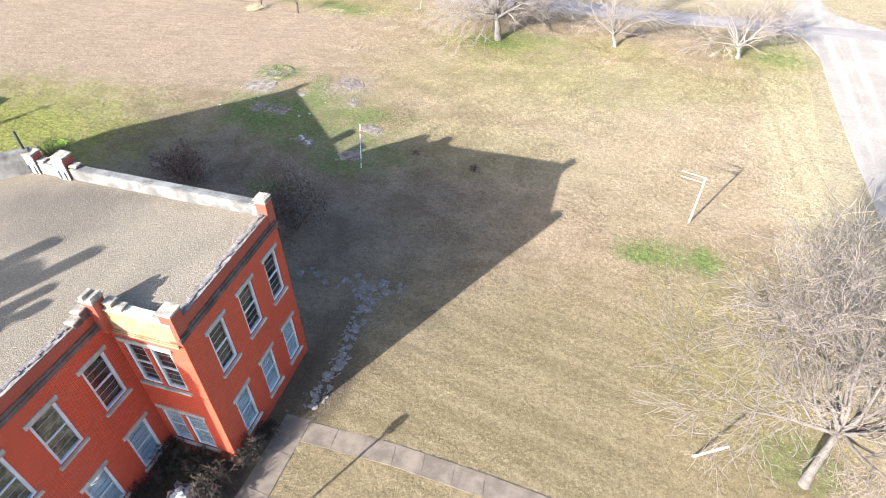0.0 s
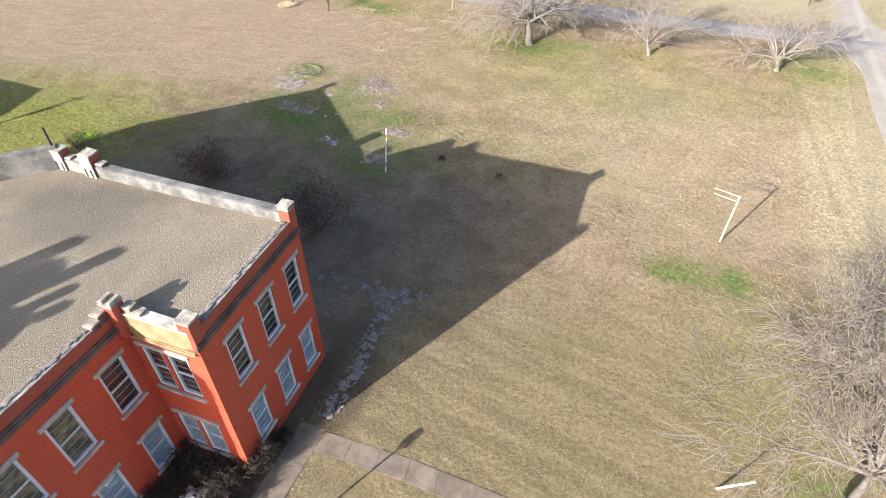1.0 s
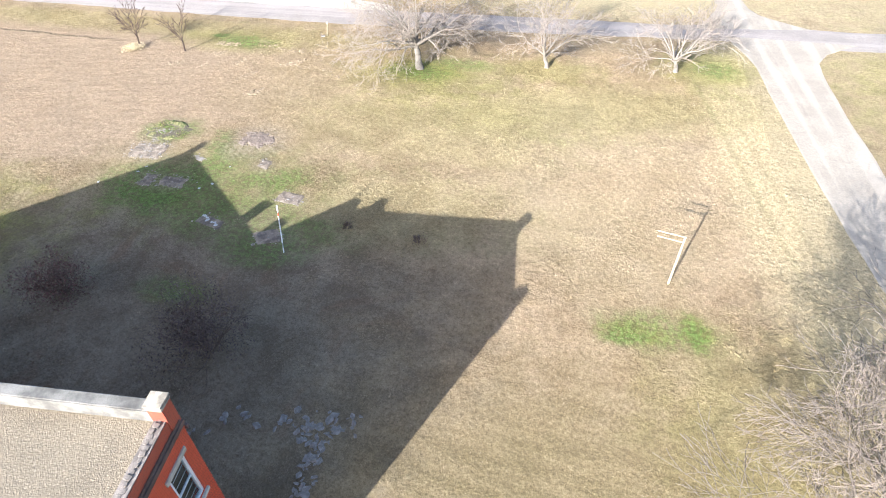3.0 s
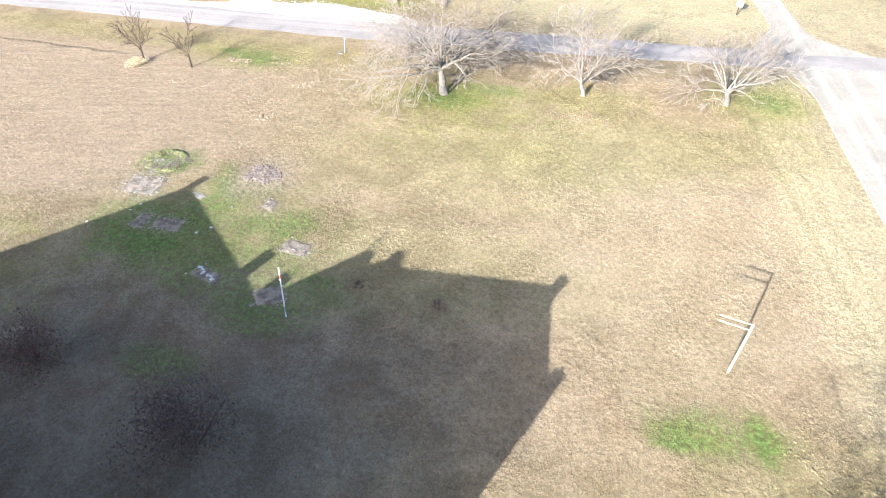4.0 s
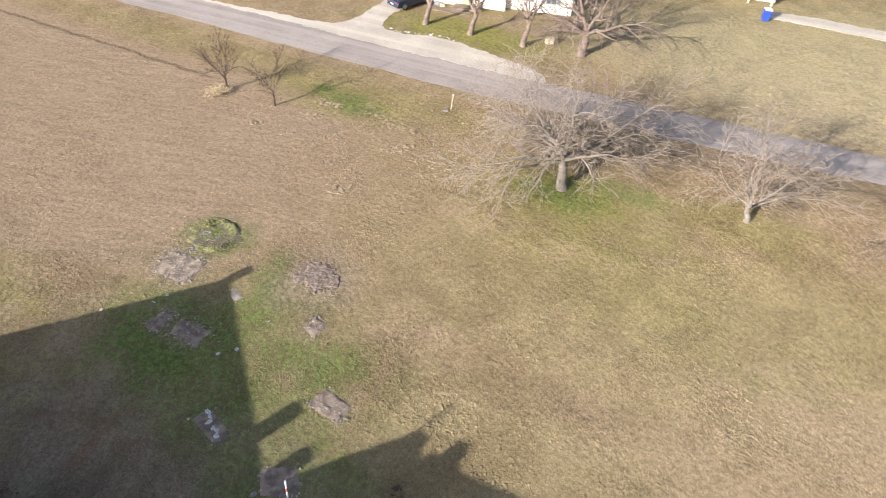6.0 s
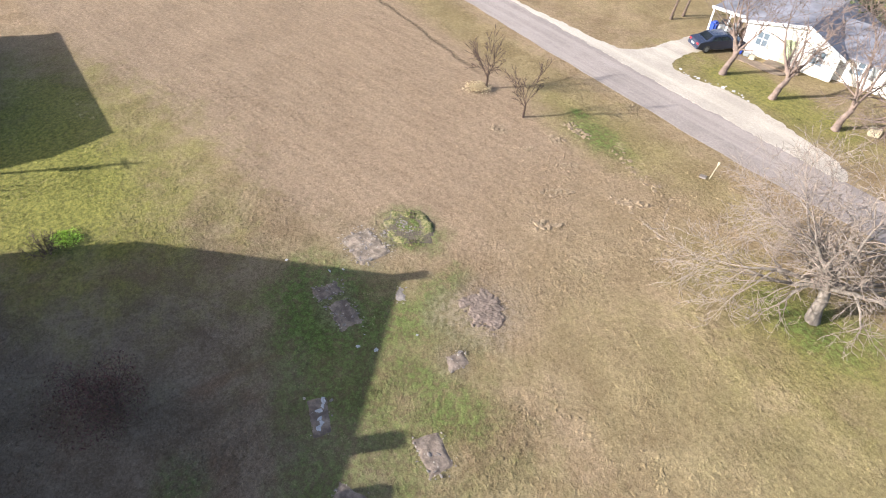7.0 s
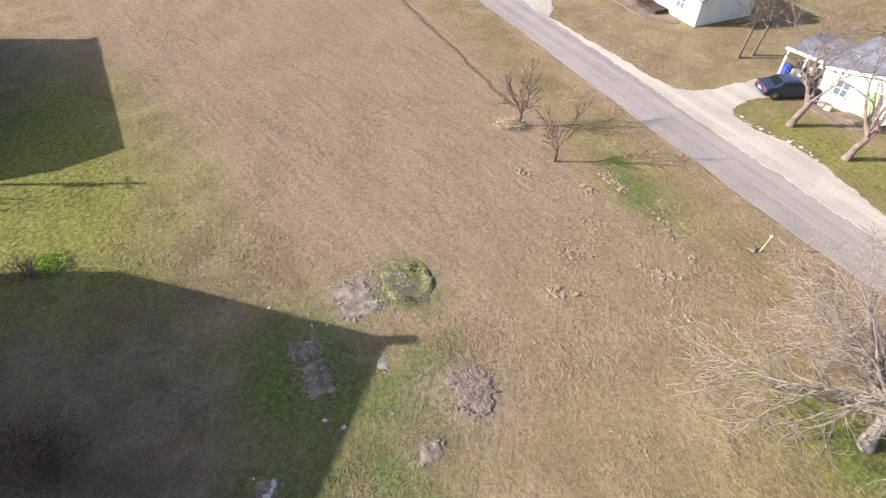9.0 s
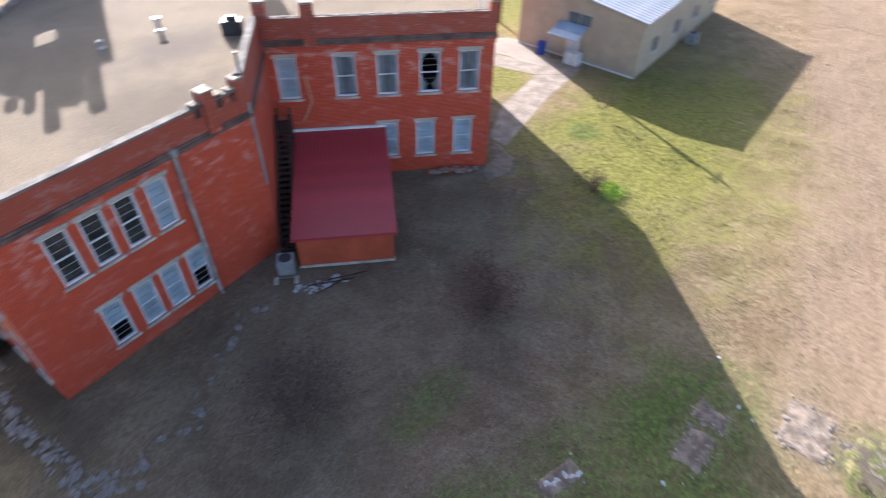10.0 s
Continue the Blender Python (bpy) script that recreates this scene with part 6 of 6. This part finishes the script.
for f in ((0, 1, 2, 3, 4), (9, 8, 7, 6, 5), *((a, a + 5, (a + 1) % 5 + 5, (a + 1) % 5) for a in range(5))):
    bm.faces.new([vs[a] for a in f])
bmesh.ops.recalc_face_normals(bm, faces=bm.faces)
part("wall", bm, SIDING, h1)
for quad in (((4.9, -0.3, 3.55), (4.9, 8.9, 3.55), (-0.4, 8.9, 2.44), (-0.4, -0.3, 2.44)), ((4.9, -0.3, 3.55), (4.9, 8.9, 3.55), (8.3, 8.9, 1.99), (8.3, -0.3, 1.99)),
             ((6.0, 4.3, 3.42), (14.5, 4.3, 3.42), (14.5, 0.35, 2.03), (7.9, 0.35, 2.03)), ((6.0, 4.3, 3.42), (14.5, 4.3, 3.42), (14.5, 8.2, 2.03), (7.9, 8.2, 2.03))):
    bm = bmesh.new()
    vs = [bm.verts.new(h1m @ Vector((x, y, z + k))) for k in (0.03, 0.15) for x, y, z in quad]
    for f in ((3, 2, 1, 0), (4, 5, 6, 7), (0, 1, 5, 4), (1, 2, 6, 5), (2, 3, 7, 6), (3, 0, 4, 7)):
        bm.faces.new([vs[a] for a in f])
    bmesh.ops.recalc_face_normals(bm, faces=bm.faces)
    part("roof", bm, SHINGLE, h1)
for a, b in (((-0.42, 2.44), (4.9, 3.56)), ((4.9, 3.56), (8.32, 1.99))):
    bm = bmesh.new()
    vs = [bm.verts.new(h1m @ Vector((x, y, z + k))) for y in (-0.345, -0.305) for x, z, k in ((*a, -0.08), (*b, -0.08), (*b, 0.17), (*a, 0.17))]
    for f in ((0, 1, 2, 3), (7, 6, 5, 4), (0, 4, 5, 1), (1, 5, 6, 2), (2, 6, 7, 3), (3, 7, 4, 0)):
        bm.faces.new([vs[k] for k in f])
    bmesh.ops.recalc_face_normals(bm, faces=bm.faces)
    part("bargeboard", bm, WHITE, h1)
for x, y in ((1.7, 0.0), (6.3, 0.0), (9.6, 0.8), (12.2, 0.8)):
    house_window(h1, h1m, x, y, 0.95, 0.95, 1.1, shutters=y > 0)
part("door", soft_box("door", (0.95, 0.08, 2.05), 0.01), plain("pale_green_door", (0.35, 0.42, 0.25)), h1, "pale green front door", h1m @ pose(4.0, -0.02, 0.1))
step = part("front_step", soft_box("front_step", (2.4, 1.2, 0.18), 0.03), CONCRETE, h1, "", h1m @ pose(4.0, -0.65, 0))
bm = bmesh.new()
box(bm, -3.6, -0.42, 0.9, 6.4, 2.3, 2.42, h1m)
port = part("carport_roof", bm, SHINGLE, h1, "flat carport roof with white fascia")
bm = bmesh.new()
box(bm, -3.7, -0.42, 0.78, 0.89, 2.26, 2.48, h1m)
part("fascia", bm, WHITE, port)
for x, y in ((-3.5, 1.0), (-1.9, 1.0), (-3.5, 6.2)):
    bm = bmesh.new()
    box(bm, x - 0.06, x + 0.06, y - 0.06, y + 0.06, -0.1, 2.3, h1m)
    part("post", bm, WHITE, port)
RR = random.Random(3)
for k in range(12):
    clr = RR.choice((REDPAINT, WHITE, BLUE, DARKMETAL, OLDWOOD, GREYMETAL))
    s = (RR.uniform(0.3, 0.7), RR.uniform(0.3, 0.7), RR.uniform(0.3, 0.8))
    tagged(part("storage_box", soft_box("storage_box", s, 0.04), clr, None, "", h1m @ pose(RR.uniform(-3.3, -0.4), RR.uniform(1.2, 4.6), 0, 0, 0, RR.uniform(0, 90))), "small storage box under the carport", "box", "carport clutter")
tagged(part("barrel", soft_box("barrel", (0.62, 0.62, 0.85), 0.15), BLUE, None, "", pose(-41.2, 79.6, 0)), "bright blue covered barrel beside the carport", "barrel")
for x, y, c in ((-36.3, 77.9, GREYMETAL), (-35.6, 77.7, CREAM), (-32.0, 78.6, CONCRETE), (-36.9, 77.7, BLUE)):
    tagged(part("planter", soft_box("planter", (0.5, 0.45, 0.35), 0.06), c, None, "", pose(x, y, 0, 0, 0, 25)), "small garden planter by the white house", "planter", "garden planters")
slab("garden_path", [(-36.8, 76.6), (-33.0, 77.0), (-32.4, 78.2), (-34.6, 77.9), (-36.4, 77.4)], 0.03, CONCRETE, "worn concrete garden path", "path", 0.1, seed=21)

h2m = pose(-58.0, 82.6, 0, 0, 0, 0)
h2 = place("white_house", h2m, "long white manufactured house with brown-grey roof", "house")
gable_house(h2, h2m, -7.5, 6.7, 3.6, 2.5, 3.6, SIDING)
roof_slabs(h2, h2m, -7.5, 6.7, 3.6, 2.5, 3.6)
for x in (-4.5, -1.0, 4.4):
    house_window(h2, h2m, x, -3.6, 1.0, 1.0, 1.1)
part("door", soft_box("door", (0.95, 0.08, 2.05), 0.01), WHITE, h2, "", h2m @ pose(1.6, -3.62, 0.1))
part("porch_deck", soft_box("porch_deck", (3.0, 1.6, 0.35), 0.03), OLDWOOD, h2, "low timber porch", h2m @ pose(1.6, -4.45, 0))
slab("garden_path", [(-61.5, 76.4), (-56.2, 75.8), (-52.7, 77.5), (-53.0, 78.6), (-57, 77.2), (-61.2, 77.6)], 0.03, CONCRETE, "worn concrete garden path", "path", 0.1, seed=22)
shrub(-57.6, 78.3, 1.1, 0.6, leaf_material("yellow_leaves", (0.30, 0.28, 0.03)), 31, "yellow-green shrub by the porch", 400, 0.1)

h3m = pose(-13.6, 99.0, 0, 0, 0, 6)
h3 = place("brown_house", h3m, "low house with brown roof and open porch", "house")
BROWN = plain("brown_shingles", (0.20, 0.145, 0.11), 0.9, 10, 0.8, 0.3, 0.02)
gable_house(h3, h3m, -9, 7, 4.2, 2.6, 4.1, plain("grey_siding", (0.40, 0.40, 0.38)))
roof_slabs(h3, h3m, -9, 7, 4.2, 2.6, 4.1, 1.2, BROWN)
for x in (-5.5, -1.5, 2.5):
    house_window(h3, h3m, x, -4.2, 0.9, 1.3, 1.2, shutters=False)
for x in (0.6, 2.4, 4.4, 6.6):
    bm = bmesh.new()
    box(bm, x - 0.08, x + 0.08, -5.3, -5.14, -0.1, 2.2, h3m)
    part("porch_post", bm, CREAM, h3, "", None)
bin3 = place("trash_bin", pose(-6.7, 90.5, 0, 0, 0, 15), "bright blue wheeled trash bin in the yard", "trash bin")
part("body", soft_box("body", (0.65, 0.7, 1.0), 0.06), BLUE, bin3, "", WORLD[bin3])
part("lid", soft_box("lid", (0.7, 0.76, 0.09), 0.03), WHITE, bin3, "pale lid", WORLD[bin3] @ pose(0, 0, 1.0))
tagged(part("yard_box", soft_box("yard_box", (0.75, 0.5, 0.6), 0.05), CREAM, None, "", pose(-23.5, 75.2, 0, 0, 0, 30)), "cream utility box on the lawn", "utility box")
rubble("verge_stones", "white stones edging the gravel verge", along([(-37.5, 70.9), (-35.5, 70.9), (-33.5, 71.7), (-31.5, 71.7)], 0.35), (0.15, 0.4), PALE, 0.25)


# ---- parked car ----
def car(m):
    ob = place("car", m, "dark grey-blue four-door sedan parked on gravel", "car")
    paint = plain("blue_car_paint", (0.05, 0.062, 0.105), 0.2, 3, 0.5, 0.1, 0.0, metal=0.4, spec=0.6)
    bm = bmesh.new()
    side = [(-2.25, 0.35), (-2.3, 0.62), (-2.2, 0.88), (-1.55, 0.97), (-0.95, 1.38), (0.35, 1.42), (1.15, 0.98), (1.95, 0.86), (2.27, 0.66), (2.28, 0.35), (1.9, 0.25), (-1.9, 0.25)]
    rows = []
    for y, k in ((-0.86, 0.0), (-0.8, 1.0), (0.8, 1.0), (0.86, 0.0)):
        rows.append([bm.verts.new((x * (1 if k else 0.985), y * (0.80 if z > 1.1 else 1.0), z if k or z < 0.9 else 0.88 + (z - 0.88) * 0.86)) for x, z in side])
    n = len(side)
    for a, b in zip(rows, rows[1:]):
        for i in range(n):
            bm.faces.new((a[i], a[(i + 1) % n], b[(i + 1) % n], b[i]))
    bm.faces.new(rows[0][::-1])
    bm.faces.new(rows[-1])
    bmesh.ops.bevel(bm, geom=[e for e in bm.edges if e.calc_length() > 0.3], offset=0.03, segments=2, affect="EDGES")
    part("body", bm, paint, ob, "", m, smooth=False)
    dark = plain("tinted_glass", (0.02, 0.025, 0.03), 0.08, 3, 1, 0.05, 0.0, spec=0.8)

    def pane(name, pts):
        b = bmesh.new()
        v = [b.verts.new(p) for p in pts]
        f = b.faces.new(v)
        bmesh.ops.solidify(b, geom=[f], thickness=0.012)
        part(name, b, dark, ob, "dark glass", m)

    pane("windscreen", [(0.42, -0.58, 1.41), (0.42, 0.58, 1.41), (1.1, 0.68, 1.03), (1.1, -0.68, 1.03)])
    pane("rear_window", [(-1.02, 0.58, 1.37), (-1.02, -0.58, 1.37), (-1.53, -0.66, 1.02), (-1.53, 0.66, 1.02)])
    for s in (-1, 1):
        pane("side_window", [(-0.85, s * 0.74, 1.29), (-0.32, s * 0.74, 1.33), (-0.32, s * 0.845, 0.98), (-1.15, s * 0.845, 0.98)][::s])
        pane("side_window", [(-0.25, s * 0.74, 1.33), (0.30, s * 0.74, 1.33), (0.85, s * 0.845, 0.98), (-0.25, s * 0.845, 0.98)][::s])
        for x in (-1.38, 1.42):
            b = bmesh.new()
            tube(b, (x, s * 0.70, 0.31), (x, s * 0.89, 0.31), 0.31, 0.31, 20)
            wheel = part("wheel", b, DARKMETAL, ob, "", m)
            b = bmesh.new()
            tube(b, (x, s * 0.885, 0.31), (x, s * 0.90, 0.31), 0.2, 0.18, 16)
            part("rim", b, GREYMETAL, wheel, "grey alloy rim", m)
        part("tail_light", soft_box("tail_light", (0.08, 0.3, 0.16), 0.02), plain("red_lens", (0.4, 0.02, 0.03), 0.3), ob, "red lens", m @ pose(-2.25, s * 0.62, 0.68))
        part("headlight", soft_box("headlight", (0.1, 0.3, 0.14), 0.02), WHITE, ob, "", m @ pose(2.18, s * 0.6, 0.66))
        part("mirror", soft_box("mirror", (0.14, 0.18, 0.12), 0.03), paint, ob, "", m @ pose(0.75, s * 0.93, 0.98))
    part("bumper", soft_box("bumper", (0.16, 1.66, 0.25), 0.04), paint, ob, "", m @ pose(-2.25, 0, 0.32))
    part("number_plate", soft_box("number_plate", (0.02, 0.4, 0.13), 0.004), WHITE, ob, "", m @ pose(-2.34, 0, 0.55))


car(pose(-38.6, 76.7, 0.06, 0, 0, 67))


# ---- loose clods and grass over the lawn ----
def lie(x, y):
    """The ground's height at many places."""
    xs, ys, z = GROUND_Z["x"], GROUND_Z["y"], GROUND_Z["z"]
    i, j = np.clip(np.searchsorted(xs, x) - 1, 0, len(xs) - 2), np.clip(np.searchsorted(ys, y) - 1, 0, len(ys) - 2)
    a, b = (x - xs[i]) / (xs[i + 1] - xs[i]), (y - ys[j]) / (ys[j + 1] - ys[j])
    return (z[j, i] * (1 - a) + z[j, i + 1] * a) * (1 - b) + (z[j + 1, i] * (1 - a) + z[j + 1, i + 1] * a) * b


def soft_field(rng, shape, passes):
    """An uneven field between 0 and 1."""
    f = rng.uniform(0, 1, shape)
    for _ in range(passes):
        f = (f + np.roll(f, 1, 0) + np.roll(f, -1, 0) + np.roll(f, 1, 1) + np.roll(f, -1, 1)) / 5
    f = f.argsort(axis=None).argsort().reshape(shape) / f.size
    return f


def on_lawn(x, y):
    keep = ~((y > 62.3) & (y < 72.5))
    keep &= ~((x > 12.5) & (x < 21.5))
    keep &= ~((x > -12.6) & (x < -10.5) & (y < 12))
    keep &= ~((x > -11) & (y > 10.6) & (y < 12.4))
    keep &= ~((x < -12.5) & (y < 15.5) & (x > -80))
    return keep & ~((x < -26) & (y < 20) & (x > -80))


def clods(name, n, area, seed, wide, high, material, label, lumps=1.0, faces=3, floor=0.2):
    """Thousands of small uneven cones of turf, thicker in loose groups and along the field's rows."""
    rng = np.random.default_rng(seed)
    x0, x1, y0, y1 = area
    x, y = rng.uniform(x0, x1, n), rng.uniform(y0, y1, n)
    a = radians(14.0)
    u, v = x * math.cos(a) + y * math.sin(a), -x * math.sin(a) + y * math.cos(a)
    in_rows = (v > 44.3) & (x < -28) & (y < 58) & (rng.uniform(0, 1, n) < 0.38)
    v = np.where(in_rows, np.round(v / 0.62) * 0.62 + rng.normal(0, 0.12, n), v)
    x, y = u * math.cos(a) - v * math.sin(a), u * math.sin(a) + v * math.cos(a)
    fine_f, wide_f = soft_field(rng, (256, 256), 1), soft_field(rng, (128, 128), 4)
    pick = fine_f[(np.floor(x / 0.35).astype(int)) % 256, (np.floor(y / 0.35).astype(int)) % 256] * 0.6
    pick = pick + wide_f[(np.floor(x / 0.9).astype(int)) % 128, (np.floor(y / 0.9).astype(int)) % 128] * 0.7
    keep = on_lawn(x, y) & (pick > rng.uniform(floor, floor + 0.7 * lumps, n)) & (np.clip((-60 - x) / 42, 0, 1) < rng.uniform(0.001, 1, n))
    x, y, pick = x[keep], y[keep], pick[keep]
    m = len(x)
    w = rng.uniform(*wide, m) * (0.6 + 0.5 * pick)
    h = rng.uniform(*high, m) * (0.5 + 0.6 * pick)
    turn = rng.uniform(0, 2 * np.pi, m)
    low = lie(x, y)
    V = np.zeros((m, faces + 1, 3))
    for k in range(faces):
        r = w * rng.uniform(0.6, 1.3, m)
        V[:, k] = np.stack([x + r * np.cos(turn + 2 * np.pi * k / faces), y + r * np.sin(turn + 2 * np.pi * k / faces), low - 0.02], 1)
    V[:, faces] = np.stack([x + rng.uniform(-0.4, 0.4, m) * w, y + rng.uniform(-0.4, 0.4, m) * w, low + h], 1)
    base = np.arange(m)[:, None, None] * (faces + 1)
    tri = np.array([(k, (k + 1) % faces, faces) for k in range(faces)])[None]
    me = bpy.data.meshes.new(name)
    me.from_pydata(V.reshape(-1, 3), [], (base + tri).reshape(-1, 3))
    return tagged(part(name, me, material), label, "grass", kind="stuff")


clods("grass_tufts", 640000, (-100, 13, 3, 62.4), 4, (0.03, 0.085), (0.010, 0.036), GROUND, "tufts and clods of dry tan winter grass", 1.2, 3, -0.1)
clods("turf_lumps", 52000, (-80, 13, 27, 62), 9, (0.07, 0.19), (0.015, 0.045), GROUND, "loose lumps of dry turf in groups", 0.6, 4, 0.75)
